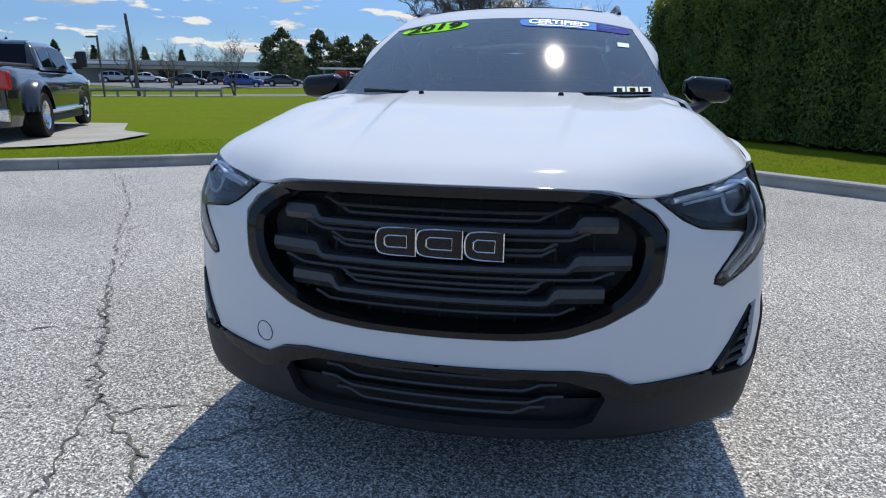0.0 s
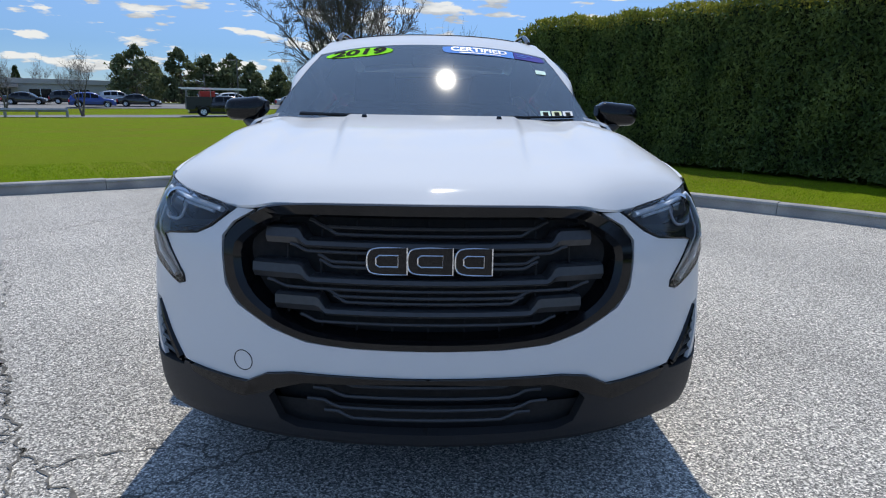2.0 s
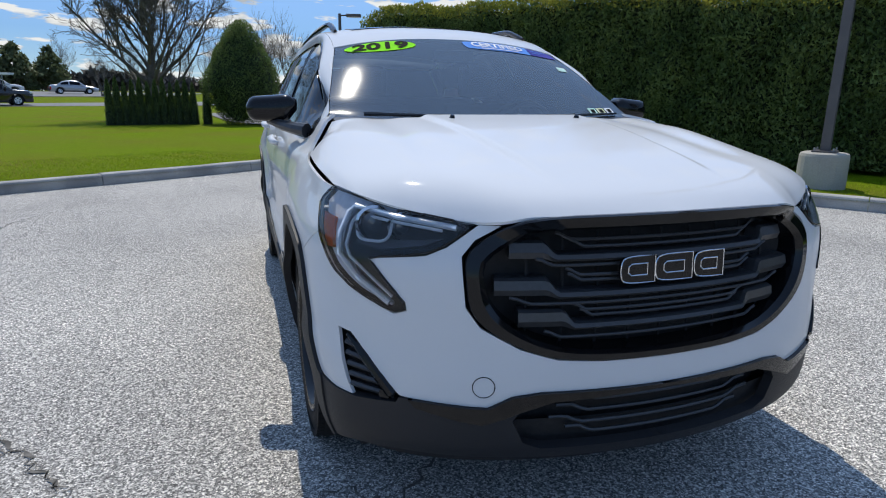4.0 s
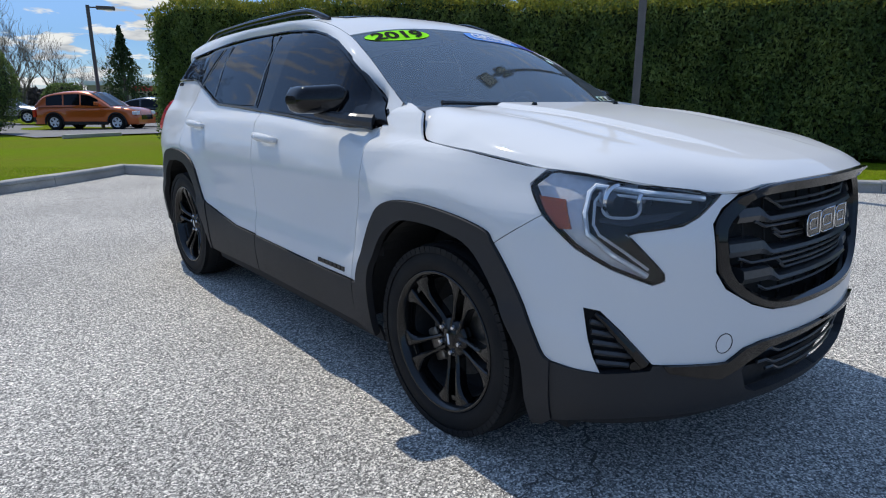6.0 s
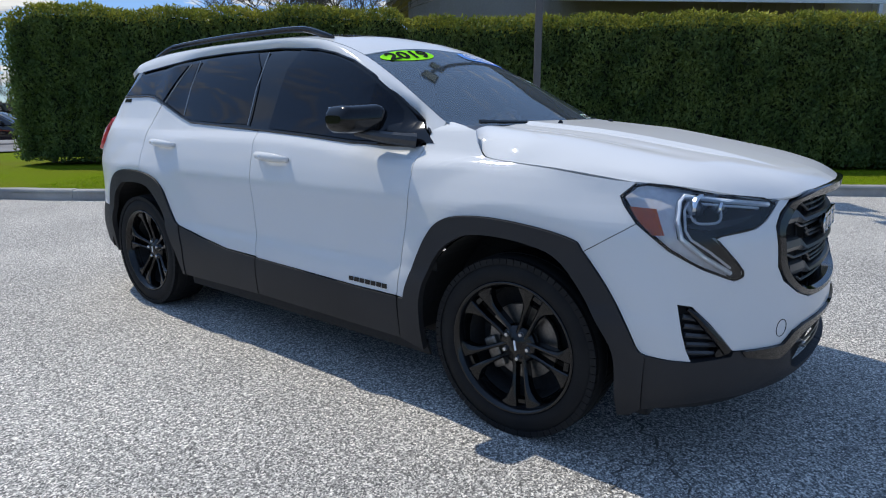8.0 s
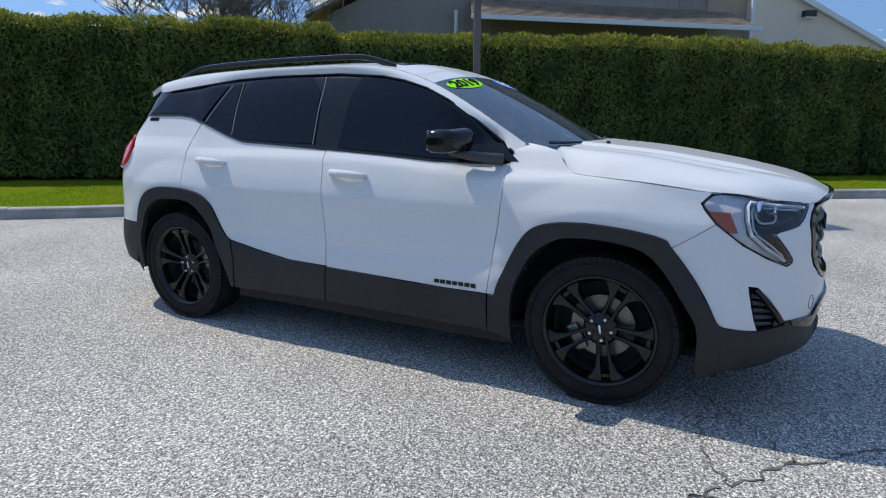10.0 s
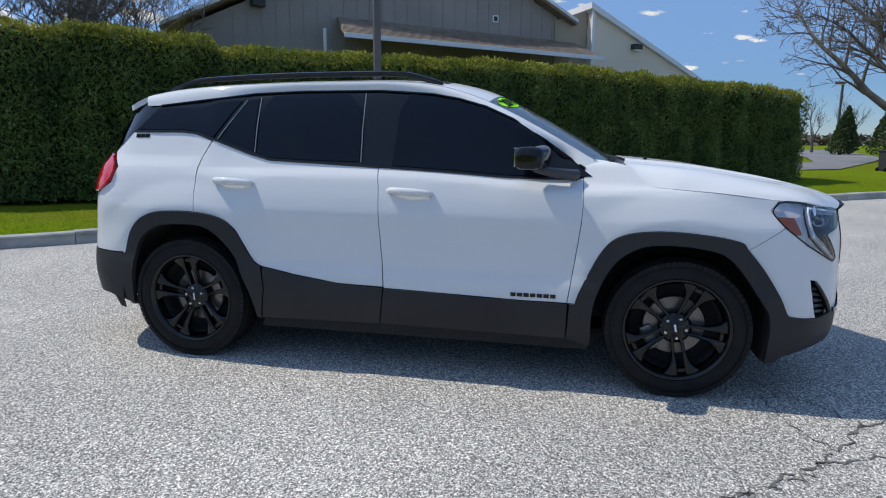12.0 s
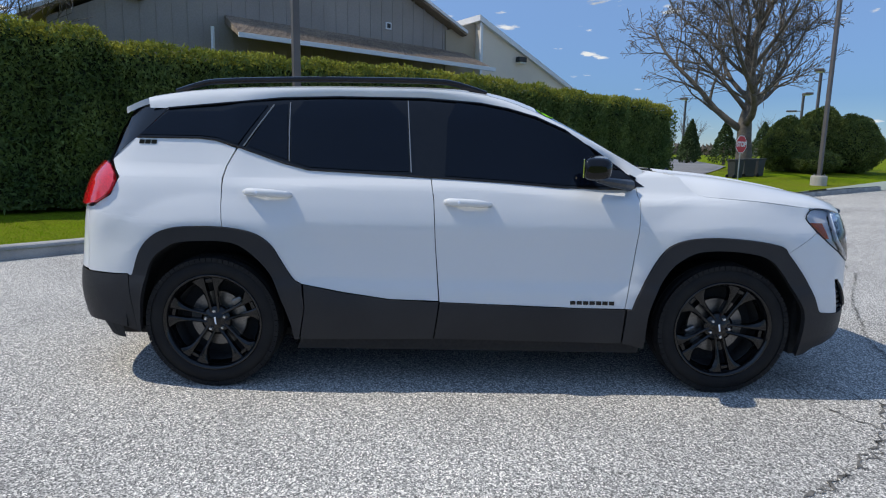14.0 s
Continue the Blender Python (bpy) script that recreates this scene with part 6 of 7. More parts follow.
def loop(poly, count):
    """Evenly spaced places along a closed outline, by angle about its middle."""
    pts = soften(mirrored(poly), 2)
    c = (0, .77)
    res = []
    for k in range(count):
        w = (k + .5) * math.tau / count
        d = (math.cos(w), math.sin(w))
        best = 0
        for i, q in enumerate(pts):
            p = pts[i - 1]
            ex, ey = q[0] - p[0], q[1] - p[1]
            det = d[0] * -ey + d[1] * ex
            if abs(det) < 1e-12:
                continue
            rx, ry = p[0] - c[0], p[1] - c[1]
            t, u = (-rx * ey + ry * ex) / det, (d[0] * ry - d[1] * rx) / det
            if t > 0 and -1e-6 <= u <= 1 + 1e-6:
                best = max(best, t)
        res.append((c[0] + d[0] * best, c[1] + d[1] * best))
    return res


grille = tagged(new("grille"), "black radiator grille with a broad gloss frame")
grille.parent = suv
N = 144
lo, li = loop(outer, N), loop(inner, N)
bm = bmesh.new()
levels = []
for k, lift in ((0.0, -.014), (0.0, -.002), (.07, .004), (.72, .004), (1.0, -.014), (1.0, -.08)):
    levels.append([bm.verts.new(skin(a[0] + (b[0] - a[0]) * k, a[1] + (b[1] - a[1]) * k, lift + .050 * ease(.925, .972, a[1] + (b[1] - a[1]) * k) * ease(.56, .44, abs(a[0])))) for a, b in zip(lo, li)])
for a, b in zip(levels, levels[1:]):
    for k in range(N):
        bm.faces.new((a[k], a[(k + 1) % N], b[(k + 1) % N], b[k])).smooth = True
for ring in levels:
    for k in range(N):
        bm.edges.get((ring[k], ring[(k + 1) % N])).smooth = False
bmesh.ops.recalc_face_normals(bm, faces=bm.faces)
part("frame", bm, GLOSS, grille, "broad gloss black grille frame")
part("mesh_back", panel(mirrored([(0, .95), (.43, .94), (.545, .87), (.53, .74), (.45, .655), (.34, .60), (0, .59)]), lambda s, z: skin(s, z, -.10), (.06, .05), 0), LINER, grille)


def bar(z_mid, z_wing, reach, wing, thick, lift):
    """A grille bar that steps up to a broad wing at each end. Returns its mesh."""
    bm = bmesh.new()
    rows = []
    for k in range(-40, 41):
        s = reach * k / 40
        e = ease(wing, wing + .035, abs(s))
        z = z_mid + (z_wing - z_mid) * e
        h = thick * (1 + 1.25 * e)
        sec = ((-h * .5, -.045), (-h * .5, -.004), (-h * .12, .006), (h * .38, .002), (h * .5, -.010), (h * .5, -.045))
        rows.append([bm.verts.new(skin(s, z + dz, lift + dl - .010 * e)) for dz, dl in sec])
    for a, b in zip(rows, rows[1:]):
        for i in range(len(a) - 1):
            bm.faces.new((a[i], b[i], b[i + 1], a[i + 1]))
    bm.faces.new(rows[0])
    bm.faces.new(rows[-1][::-1])
    bmesh.ops.recalc_face_normals(bm, faces=bm.faces)
    return bm


for z_mid, z_wing, reach, wing in ((.861, .880, .475, .345), (.762, .782, .515, .335), (.674, .694, .445, .285)):
    part("main_bar", bar(z_mid, z_wing, reach, wing, .021, -.024), SATIN, grille, "satin black grille bar with winged ends")
for z0, half in ((.905, .345), (.886, .30), (.838, .40), (.812, .315), (.798, .31), (.735, .47), (.716, .29), (.700, .27), (.640, .37)):
    pts = []
    for k in range(-24, 25):
        s = half * k / 24
        pts.append(skin(s, z0 + .018 * ease(half * .86, half, abs(s)), -.038))
    part("thin_bar", tube(pts, .0048, 6), SATIN, grille)
for s in (-.42, -.315, -.21, -.105, 0, .105, .21, .315, .42):
    top_z, low_z = .92 - .10 * max(0, abs(s) - .30), .612 + .25 * max(0, abs(s) - .30)
    part("upright", tube([skin(s, low_z, -.062), skin(s, (low_z + top_z) / 2, -.062), skin(s, top_z, -.062)], .004, 6), LINER, grille)

# badge: three plain rimmed blocks
for c, w in ((-.112, .108), (.004, .122), (.121, .100)):
    out_poly = [(-w / 2 + .016, -.037), (w / 2, -.037), (w / 2, .037), (-w / 2 + .016, .037), (-w / 2, .020), (-w / 2, -.020)]
    pose_m = Matrix.Translation((c, .042, .824)) @ pose(0, 0, 0, 86, 0, 0)
    block = part("badge_block", extruded(soften(out_poly, 1, (1, 2)), .009, pose_m), GLOSS, grille, "black badge block with a chrome rim")
    line = [pose_m @ Vector((x, y, .0095)) for x, y in soften(out_poly, 2, (1, 2))]
    part("chrome_rim", tube(line + line[:2], .0022, 6), CHROME, block)
    small = [pose_m @ Vector((x * .55, y * .42, .0095)) for x, y in out_poly]
    part("chrome_rim", tube(small + small[:2], .0022, 6), CHROME, block)

# headlamps
lamp = [(1.13, 1.008), (1.178, .965), (1.162, .937), (1.112, .884), (1.01, .808), (.90, .753), (.785, .711), (.752, .722), (.757, .744), (.845, .83), (.868, .853), (.70, .873), (.648, .896), (.570, .951),
        (.82, .977), (1.0, 1.0)]
for sign in (1, -1):
    def on(s, z, lift=0.0):
        return skin(sign * s, z, lift)
    outline = [(sign * s, z) for s, z in lamp]
    head = part("headlamp", panel(outline, lambda s, z: skin(s, z, -.07), (.04, .04), 0), LAMPDARK, suv, "headlamp with projector lens and light-guide hockey stick")
    rim_pts = soften(lamp, 1)
    rim3 = [on(s, z, .001) for s, z in rim_pts]
    part("seal", tube(rim3 + rim3[:1], .0035, 6), GLOSS, head)
    part("lens", panel(outline, lambda s, z: skin(s, z, .004), (.04, .04), .006), LENS, head, "clear lamp lens")
    part("wall", panel([(sign * s, z) for s, z in ((1.172, .962), (1.128, 1.0), (.99, .992), (.82, .972), (.82, .962), (.975, .968), (.992, .955), (.998, .90), (.985, .842), (.905, .786), (.80, .728), (.80, .720), (.90, .757), (1.01, .812), (1.11, .888))], lambda s, z: skin(s, z, -.022), (.03, .03), .02), SILVER, head)
    part("reflector", panel([(sign * s, z) for s, z in ((1.150, .935), (1.062, .931), (1.028, .852), (1.066, .850), (1.115, .893))], lambda s, z: skin(s, z, -.012), (.03, .03), .01), AMBER, head, "amber side reflector")
    guide = [(.62, .938), (.80, .955), (.965, .972), (.985, .955), (.99, .90), (.975, .845), (.90, .79), (.80, .733)]
    part("light_guide", tube([on(s, z, -.004) for s, z in guide], .0088, 8), GUIDE, head, "white light guide")
    inner_guide = [(.66, .928), (.82, .942), (.945, .952), (.962, .93), (.96, .87), (.94, .842), (.87, .80), (.795, .748)]
    part("light_guide", tube([on(s, z, -.012) for s, z in inner_guide], .0045, 8), GUIDE, head)
    for s, z, r in ((.895, .912, .040), (.80, .912, .030)):
        nose = on(s, z, -.040) + Vector((sign * .008, .012, .016))
        ax = Vector((sign * -.25, -1, 0.0))
        part("projector", lathe([(r * 1.28, -.01), (r * 1.30, .02), (r * 1.1, .026), (r, .012)], nose, ax, 28), CHROME, head)
        part("projector_lens", lathe([(0, .03), (r * .5, .027), (r * .85, .017), (r, .004)], nose, ax, 28), BULBGLASS, head)
    part("daytime_ring", tube([on(.872 + .056 * math.copysign(abs(math.sin(w)) ** .6, w), .914 - .040 * math.copysign(abs(math.cos(w)) ** .6, math.cos(w)), -.010) + Vector((sign * .006, .012, .014)) for w in np.linspace(-2.3, 2.3, 25)], .0046, 6), GUIDE, head)
    part("shelf", panel([(sign * s, z) for s, z in ((.66, .905), (.72, .884), (.86, .866), (.94, .875), (.94, .885), (.74, .897))], lambda s, z: skin(s, z, -.03), (.04, .02), .02), SATIN, head)

# side window surround and mouldings
ring_top = [(y + side_zero, crest(y) - .004) for y in (3.94, 3.61, 3.32, 3.01, 2.55, 2.24, 2.09, 1.94, 1.79, 1.62, 1.47)]
ring_low = [(y + side_zero, belt(y) + .004) for y in (1.42, 1.47, 1.80, 2.10, 2.50, 2.87, 3.15, 3.28, 3.49, 3.65, 3.74, 4.085)]
both("window_surround", ring_low + ring_top, GLOSS, suv, -.004, "gloss black window surround", cell=(.1, .06))
for sign in (1, -1):
    part("quarter_window", panel([(sign * s, z) for s, z in ((3.905, 1.215), (4.12, 1.284), (4.005, 1.500), (3.93, 1.513))], lambda s, z: skin(s, z, .002), (.1, .08), .004), TINT, suv)
    part("rear_quarter_window", panel([(sign * s, z) for s, z in ((4.172, 1.292), (4.293, 1.327), (4.384, 1.335), (4.725, 1.335), (4.575, 1.458), (4.284, 1.466), (4.167, 1.495), (4.035, 1.503))],
                                      lambda s, z: skin(s, z, .003), (.1, .08), .004), TINT, suv)
    for line, r in (([(y + side_zero, belt(y)) for y in (1.43, 1.6, 1.8, 2.1, 2.5, 2.87, 3.15, 3.28, 3.40, 3.49, 3.58, 3.65, 3.74, 3.9, 4.085)], .008),
                    ([(2.05, 1.146)] + [(y + side_zero, crest(y)) for y in (1.47, 1.62, 1.79, 1.94, 2.09, 2.24, 2.55, 3.01, 3.32, 3.61, 3.94)], .006)):
        part("window_moulding", tube([skin(sign * s, z, .003) for s, z in line], r, 6), GLOSS, suv, "black window moulding")
    for a, b in (((4.14, 1.282), (4.0, 1.507)), ((3.893, 1.208), (3.915, 1.52)), ((3.247, 1.16), (3.275, 1.54))):
        part("window_post_strip", tube([skin(sign * a[0], a[1], .004), skin(sign * (a[0] + b[0]) / 2, (a[1] + b[1]) / 2, .004), skin(sign * b[0], b[1], .004)], .0036, 6), POSTSTRIP, suv, "slim window post strip")

# roof rails
for side in (-1, 1):
    pts, rad = [], []
    for k in range(33):
        v = k / 32
        y = 2.20 + (3.92 - 2.20) * v
        lift = .030 * ease(0, .14, v) * ease(1, .88, v)
        pts.append((side * (edge_x(y) - .045), y, edge_z(y) + .018 + lift))
        rad.append(.016 if 0 < k < 32 else .010)
    part("roof_rail", tube(pts, rad, 8), GLOSS, suv, "gloss black roof rail")

# door mirrors
for side in (-1, 1):
    mirror = tagged(new("door_mirror"), "gloss black door mirror")
    mirror.parent = suv
    bm = bmesh.new()
    rows = []
    for k in range(15):
        v = k / 14
        x = .838 + .218 * v
        end = max(.10, 1 - max(0, (v - .84) / .16) ** 2) ** .5 * min(1, .50 + v * 3.2)
        top_z, low_z = 1.268 - .016 * v, 1.138 + .008 * v + .030 * max(0, .25 - v) / .25
        y_back, y_front = 1.752 - .058 * (1 - v), 1.575 + .045 * v * v
        cy, cz = (y_back + y_front) / 2, (top_z + low_z) / 2
        ring = []
        for j in range(24):
            w = j * math.tau / 24
            cw, sw = math.cos(w), math.sin(w)
            p = .42 if cw < 0 else .80
            ring.append(bm.verts.new((side * x, cy - (y_back - y_front) / 2 * math.copysign(abs(cw) ** p, cw) * (.55 + .45 * end), cz + (top_z - low_z) / 2 * end * math.copysign(abs(sw) ** .52, sw))))
        rows.append(ring)
    for a, b in zip(rows, rows[1:]):
        for j in range(24):
            bm.faces.new((a[j], a[(j + 1) % 24], b[(j + 1) % 24], b[j])).smooth = True
    bm.faces.new(rows[0])
    bm.faces.new(rows[-1][::-1])
    bmesh.ops.recalc_face_normals(bm, faces=bm.faces)
    part("cap", bm, GLOSS, mirror)
    turned = Matrix.Translation((side * .955, 1.722, 1.203)) @ Matrix.Rotation(side * .30, 4, "Z")
    part("mirror_glass", box((-.072, .000, -.046), (.072, .006, .046), turned, .002), MIRROR, mirror, "clear mirror glass")
    part("foot", tube([(side * .815, 1.45, 1.112), (side * .86, 1.50, 1.120), (side * .905, 1.57, 1.130), (side * .96, 1.66, 1.146)], [.032, .027, .024, .014], 10), SATIN, mirror)
    part("mirror_flag", panel([(-side * s, z) for s, z in ((2.012, 1.106), (2.20, 1.100), (2.235, 1.245), (2.15, 1.205))], lambda s, z: skin(s, z, .004), (.06, .05), .004), GLOSS, mirror)

# wipers and cowl
def cowl(u, v):
    q, w = hood(u * .97, 1.0), screen(u * .99, .03)
    return (q + Vector((0, -.04, -.022))).lerp(w + Vector((0, 0, -.004)), v)


part("cowl", grid_sheet(cowl, 30, 3), SATIN, suv)
for x0, x1 in ((-.62, -.10), (.02, .62)):
    arm = [screen((x0 + (x1 - x0) * k / 6) / .76, .020 + .022 * k / 6 * (1 - k / 9)) + Vector((0, -.016, .014)) for k in range(7)]
    wiper = part("wiper", tube(arm, [.010, .008, .007, .006, .006, .005, .004], 6), SATIN, suv)
    blade = [screen((x0 + .10 + (x1 - x0) * k / 6) / .80, .034 + .012 * k / 6) + Vector((0, -.008, .006)) for k in range(7)]
    part("wiper_blade", tube(blade, .005, 6), GLOSS, wiper)
for x0 in (-.30, .30):
    part("washer_nozzle", tube([hood(x0 / .85, .90) + Vector((0, 0, -.004)), hood(x0 / .85, .90) + Vector((0, -.004, .012))], [.014, .008], 8), GLOSS, suv)

# stickers on the windscreen
def on_screen(x, v, lift=.003):
    ye = 1.33 + (1.93 - 1.33) * v
    return screen(x / (edge_x(ye) - .003), v) + Vector((0, -.75, .66)) * lift


def sticker(name, poly, material, lift, label="", cell=(.03, .03)):
    return part(name, panel(poly, lambda x, v: on_screen(x, v, lift), cell, 0), material, suv, label)


tag_year = sticker("year_sticker", [(-.392 + .180 * math.cos(k * math.tau / 40), .905 + .078 * math.sin(k * math.tau / 40)) for k in range(40)], GREEN, .003, "lime green oval year sticker")
ob = text_mesh("year_digits", "2019", .105, Matrix.Identity(4), BLACKINK, tag_year, 0.0, 1.35)
for v in ob.data.vertices:
    v.co = on_screen(-.392 + v.co.x + v.co.y * .15, .905 + v.co.y / .72, .006)
banner = sticker("certified_banner", soften([(.048, .905), (.052, .985), (.43, .985), (.43, .855), (.075, .855)], 1, (2, 3)), BLUE, .003, "blue certified banner sticker")
ob = text_mesh("banner_word", "CERTIFIED", .062, Matrix.Identity(4), PAPER, banner, 0.0, 1.05)
for v in ob.data.vertices:
    v.co = on_screen(.245 + v.co.x, .928 + v.co.y / .66, .006)
part("banner_small_print", panel([(.14, .868), (.36, .868), (.36, .880), (.14, .880)], lambda x, v: on_screen(x, v, .006), (.05, .05), 0), PAPER, banner)
navy = sticker("navy_banner", soften([(.434, .855), (.434, .985), (.575, .985), (.592, .95), (.598, .855)], 1, (0, 1)), NAVY, .003, "dark blue banner sticker")
for v0, x1 in ((.935, .54), (.90, .50)):
    part("banner_small_print", panel([(.45, v0), (x1, v0), (x1, v0 + .010), (.45, v0 + .010)], lambda x, v: on_screen(x, v, .006), (.05, .05), 0), BLUE, navy)
sticker("small_sticker", [(.528, .625), (.582, .625), (.582, .69), (.528, .69)], PALEGREEN, .003, "small pale green sticker")
for x0, tone in ((.50, PALEGREEN), (.555, YELLOWISH), (.61, PAPER)):
    one = sticker("inspection_sticker", [(x0, .055), (x0 + .048, .055), (x0 + .048, .125), (x0, .125)], tone, .003, "small inspection sticker")
    part("sticker_mark", panel([(x0 + .012, .07), (x0 + .036, .07), (x0 + .036, .11), (x0 + .012, .11)], lambda x, v: on_screen(x, v, .005), (.03, .03), 0), BLACKINK, one)

# cabin seen through the windscreen
part("dashboard", grid_sheet(lambda u, v: Vector((u * .70, 1.30 + .10 * abs(u) + .42 * v - .05, 1.14 + .035 * math.sin(v * 2.6) - .06 * v * v)), 20, 8, .25), DASH, suv)
part("steering_wheel", lathe([(.185 + .015 * math.cos(k * math.tau / 10), .015 * math.sin(k * math.tau / 10)) for k in range(10)], (.36, 1.80, 1.07), (0, .85, .5), 32, True), DASH, suv)
for x in (-.36, .36):
    seat = tagged(new("front_seat"), "dark cloth front seat")
    seat.parent = suv
    part("backrest", box((x - .25, 2.30, .62), (x + .25, 2.44, 1.22), Matrix.Identity(4), .05), SEAT, seat)
    part("headrest", box((x - .13, 2.36, 1.25), (x + .13, 2.46, 1.43), Matrix.Identity(4), .045), SEAT, seat)
    part("cushion", box((x - .25, 1.82, .50), (x + .25, 2.34, .66), Matrix.Identity(4), .05), SEAT, seat)
part("rear_bench", box((-.66, 3.15, .55), (.66, 3.32, 1.25), Matrix.Identity(4), .06), SEAT, suv)
part("interior_mirror", box((-.11, 1.84, 1.43), (.11, 1.865, 1.495), Matrix.Identity(4), .012), GLOSS, suv)
part("cabin_lining", grid_sheet(lambda u, v: top(u * .97, .02 + .9 * v) - Vector((0, 0, .035)), 12, 10), SEAT, suv)

# under-body, inner shell and wheel wells
shell = bmesh.new()
rows = []
S = np.linspace(-END, END, 200)
for z in (.24, .40, .60, .80, .93):
    rows.append([shell.verts.new(skin(s, z, -.035 if z < 1.0 else -.05)) for s in S])
for a, b in zip(rows, rows[1:]):
    for i in range(len(S) - 1):
        mid = (a[i].co + b[i + 1].co) / 2
        if min(math.hypot(mid.y - h, mid.z - .36) for h in (.925, 3.65)) > .50 and not (mid.y < .18 and .33 < mid.z < .96):
            shell.faces.new((a[i], a[i + 1], b[i + 1], b[i]))
part("inner_shell", shell, LINER, suv)
part("floor_pan", box((-.62, .45, .20), (.62, 4.3, .25), Matrix.Identity(4), .02), LINER, suv)
part("engine_bay", box((-.56, .16, .30), (.56, 1.2, .93), Matrix.Identity(4), .03), LINER, suv)
for hub in (.925, 3.65):
    for side in (-1, 1):
        bm = bmesh.new()
        rows = []
        for x in (.62, .90):
            rows.append([bm.verts.new((side * x, hub + .455 * math.cos(w), .36 + .455 * math.sin(w))) for w in np.linspace(-.08, math.pi + .08, 30)])
        for i in range(29):
            bm.faces.new((rows[0][i], rows[0][i + 1], rows[1][i + 1], rows[1][i]))
        bm.faces.new(rows[0])
        part("wheel_well", bm, WELL, suv)


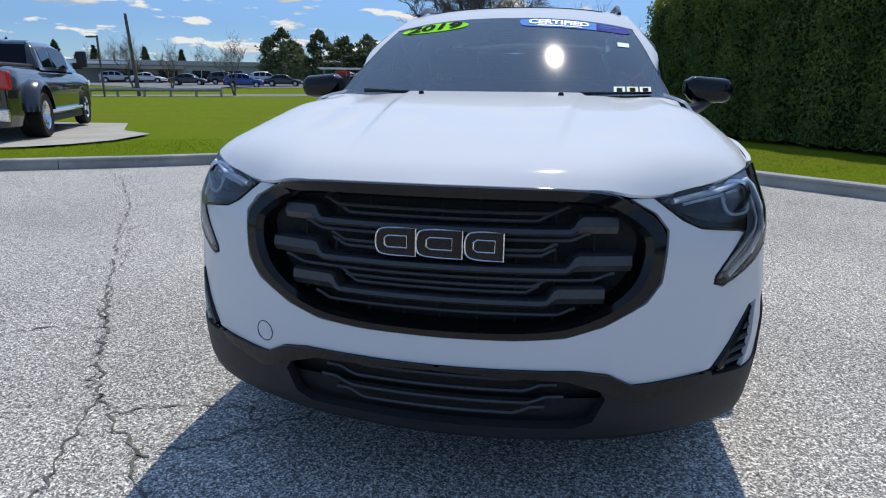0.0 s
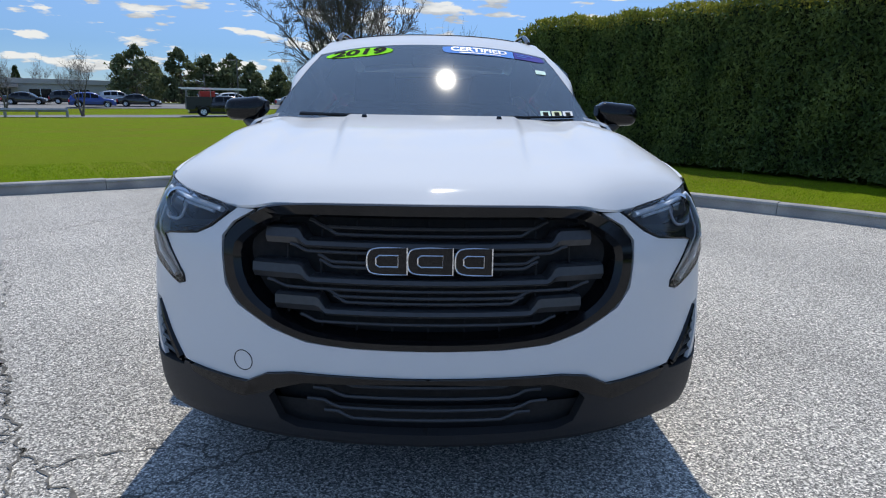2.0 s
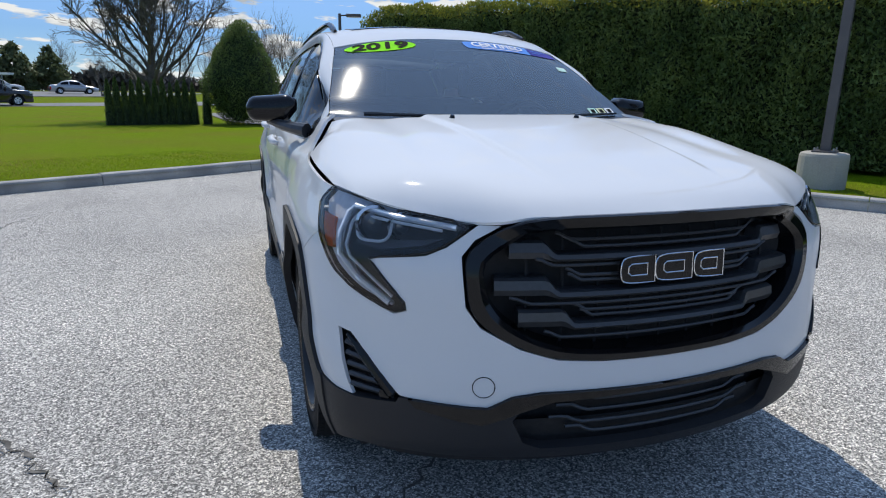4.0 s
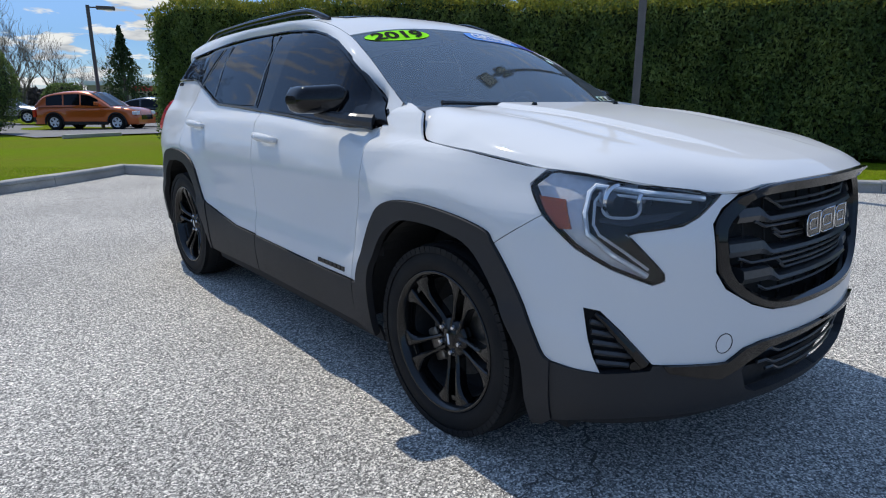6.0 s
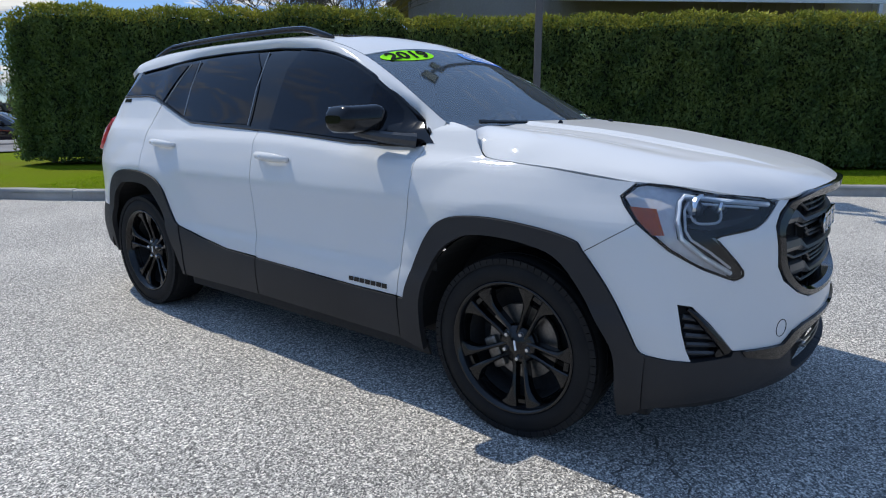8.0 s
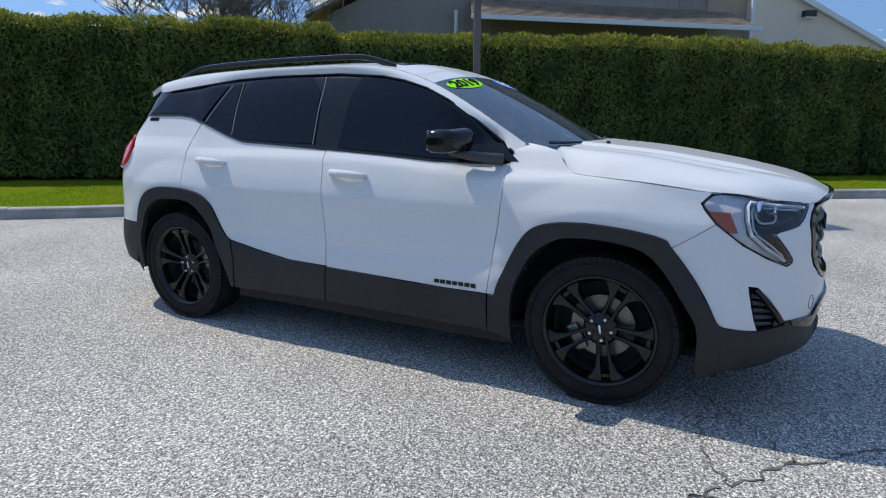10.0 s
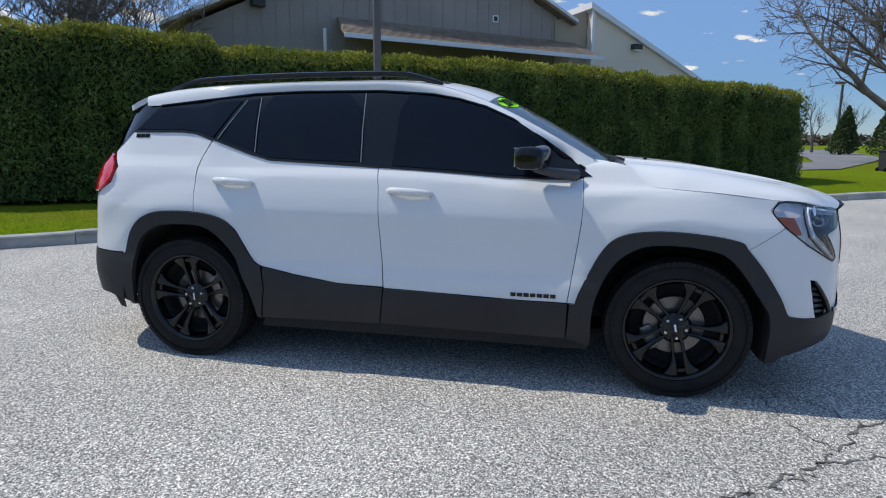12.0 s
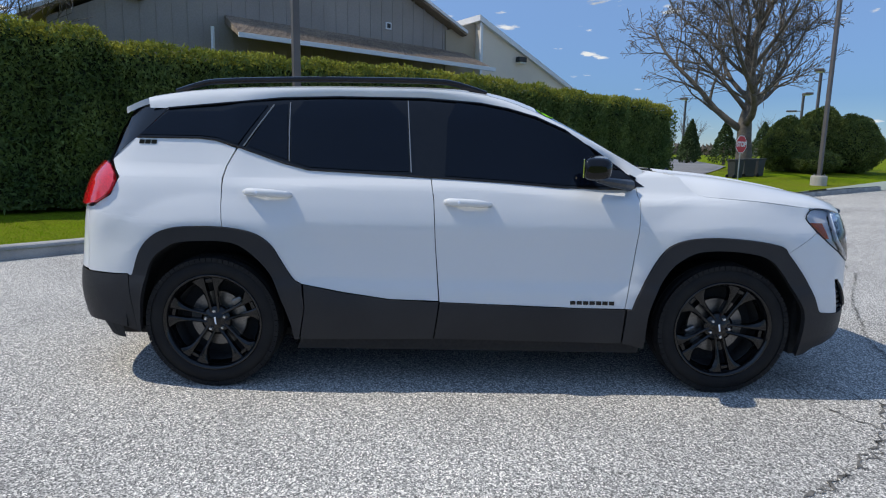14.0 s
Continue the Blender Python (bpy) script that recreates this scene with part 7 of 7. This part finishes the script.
# wheels
def wheel(side, y):
    hub = Vector((0, 0, 0))
    w = tagged(new("wheel"), "black ten-spoke alloy wheel")
    w.parent = suv
    ax = Vector((side, 0, 0))
    R, half = .357, .112
    tyre_profile = [(.250, -.100), (.258, -.112), (.290, -.118), (.325, -.110), (.348, -.095), (R, -.070), (R, .070), (.348, .095), (.325, .112), (.292, .119), (.268, .114), (.252, .104)]
    tyre = part("tyre", lathe(tyre_profile, hub, ax, 72, True), RUBBER, w, smooth=True)
    bm = bmesh.new()
    for k in range(72):
        a = k * math.tau / 72
        rot = Matrix.Rotation(a, 4, "X")
        for x0, x1, sk in ((-.108, -.040, .010), (-.034, .034, 0), (.040, .108, -.010)):
            add_box(bm, (x0, -.0140, R - .010), (x1, .0140, R + .002 - (.012 if abs(x0 + x1) > .1 else 0)), rot @ Matrix.Rotation(sk * 8, 4, "Z"))
        for x0, x1 in ((.094, .1165), (-.1165, -.094)):
            add_box(bm, (x0, -.0135, R - .030), (x1, .0135, R - .007), rot)
    part("tread", bm, RUBBER, tyre)
    rim_p = [(.250, -.10), (.244, -.09), (.228, -.06), (.228, .05), (.244, .088), (.258, .104), (.264, .112), (.258, .117), (.250, .112), (.240, .092), (.234, .07), (.231, .05), (.231, -.06)]
    rim = part("rim", lathe(rim_p, hub, ax, 72, True), RIM, w, smooth=True)
    # five pairs of spokes: each arm runs straight along the slot of its pair and flares into a foot at the rim
    slot_edge = pchip([.04, .10, .17, .25], [.011, .0155, .019, .021])
    wide_edge = pchip([.04, .10, .15, .18, .205, .228, .25], [.030, .033, .039, .048, .066, .094, .108])
    face_at = pchip([.04, .09, .16, .22, .25], [.062, .066, .082, .092, .094])
    for k in range(5):
        turn = Matrix.Rotation(k * math.tau / 5, 4, "X")
        for s in (-1, 1):
            bm = bmesh.new()
            rows = []
            for r in (.042, .065, .09, .115, .14, .16, .175, .19, .205, .218, .23, .242, .25):
                a, b, dep = slot_edge(r), wide_edge(r), face_at(r)
                lip = min(.005, (b - a) * .2)
                sec = ((a, dep - .040), (a, dep - .004), (a + lip, dep), ((a + b) / 2, dep + .0015), (b - lip, dep - .002), (b, dep - .007), (b, dep - .040))
                rows.append([bm.verts.new(Vector((side * dx, s * dy, r))) for dy, dx in sec])
            for p, q in zip(rows, rows[1:]):
                for i in range(7):
                    bm.faces.new((p[i], q[i], q[(i + 1) % 7], p[(i + 1) % 7]))
            bm.faces.new(rows[0])
            bm.faces.new(rows[-1][::-1])
            bmesh.ops.recalc_face_normals(bm, faces=bm.faces)
            bmesh.ops.transform(bm, matrix=turn, verts=bm.verts)
            part("spoke", bm, RIM, rim)
        part("spoke_bridge", box((min(side * .045, side * .080), -.021, .212), (max(side * .045, side * .080), .021, .232), turn, .003), RIM, rim)
        p = turn @ Vector((0, 0, .053))
        part("wheel_nut", lathe([(0, .076), (.007, .075), (.0098, .069), (.011, .035)], p, ax, 10), NUT, rim)
    part("hub_disc", lathe([(0, .066), (.034, .067), (.038, .064), (.066, .060), (.082, .050), (.080, .02), (0, .02)], hub, ax, 40), RIM, rim, smooth=True)
    part("centre_cap", lathe([(0, .072), (.020, .071), (.030, .068), (.031, .060)], hub, ax, 28), GLOSS, rim)
    part("cap_mark", box((min(side * .0715, side * .0735), -.0045, -.020), (max(side * .0715, side * .0735), .0045, .020), None, .0008), SILVER, rim)
    part("brake_disc", lathe([(.06, .010), (.150, .010), (.152, 0), (.150, -.012), (.06, -.012)], hub, ax, 40), STEEL, w)
    part("brake_caliper", box((min(side * -.03, side * .032), -.165, -.06), (max(side * -.03, side * .032), -.105, .07), Matrix.Rotation(-.3, 4, "X"), .012), STEEL, w)
    part("barrel", lathe([(.0, -.05), (.22, -.05), (.226, .05)], hub, ax, 40), LINER, w)
    w.matrix_world = Matrix.Translation((side * .792, y, .353)) @ Matrix.Rotation({.925: math.pi - .19, 3.65: -.10}[y], 4, "X")
    return w


for y in (.925, 3.65):
    for side in (-1, 1):
        wheel(side, y)

# name plates on the doors and the quarter panel: plain bars
for sign in (1, -1):
    for k in range(7):
        s = 2.165 + .034 * (6 - k) + .004
        part("name_plate_bar", panel([(sign * s, .489 - .0002 * k), (sign * (s + .027), .489), (sign * (s + .027), .508), (sign * s, .508)], lambda s, z: skin(s, z, .004), (.05, .05), .004), GLOSS, suv)
    for k in range(3):
        s = 4.615 + .036 * k
        part("trim_plate_bar", panel([(sign * s, 1.288), (sign * (s + .030), 1.288), (sign * (s + .030), 1.308), (sign * s, 1.308)], lambda s, z: skin(s, z, .004), (.05, .05), .004), BLACKINK, suv)
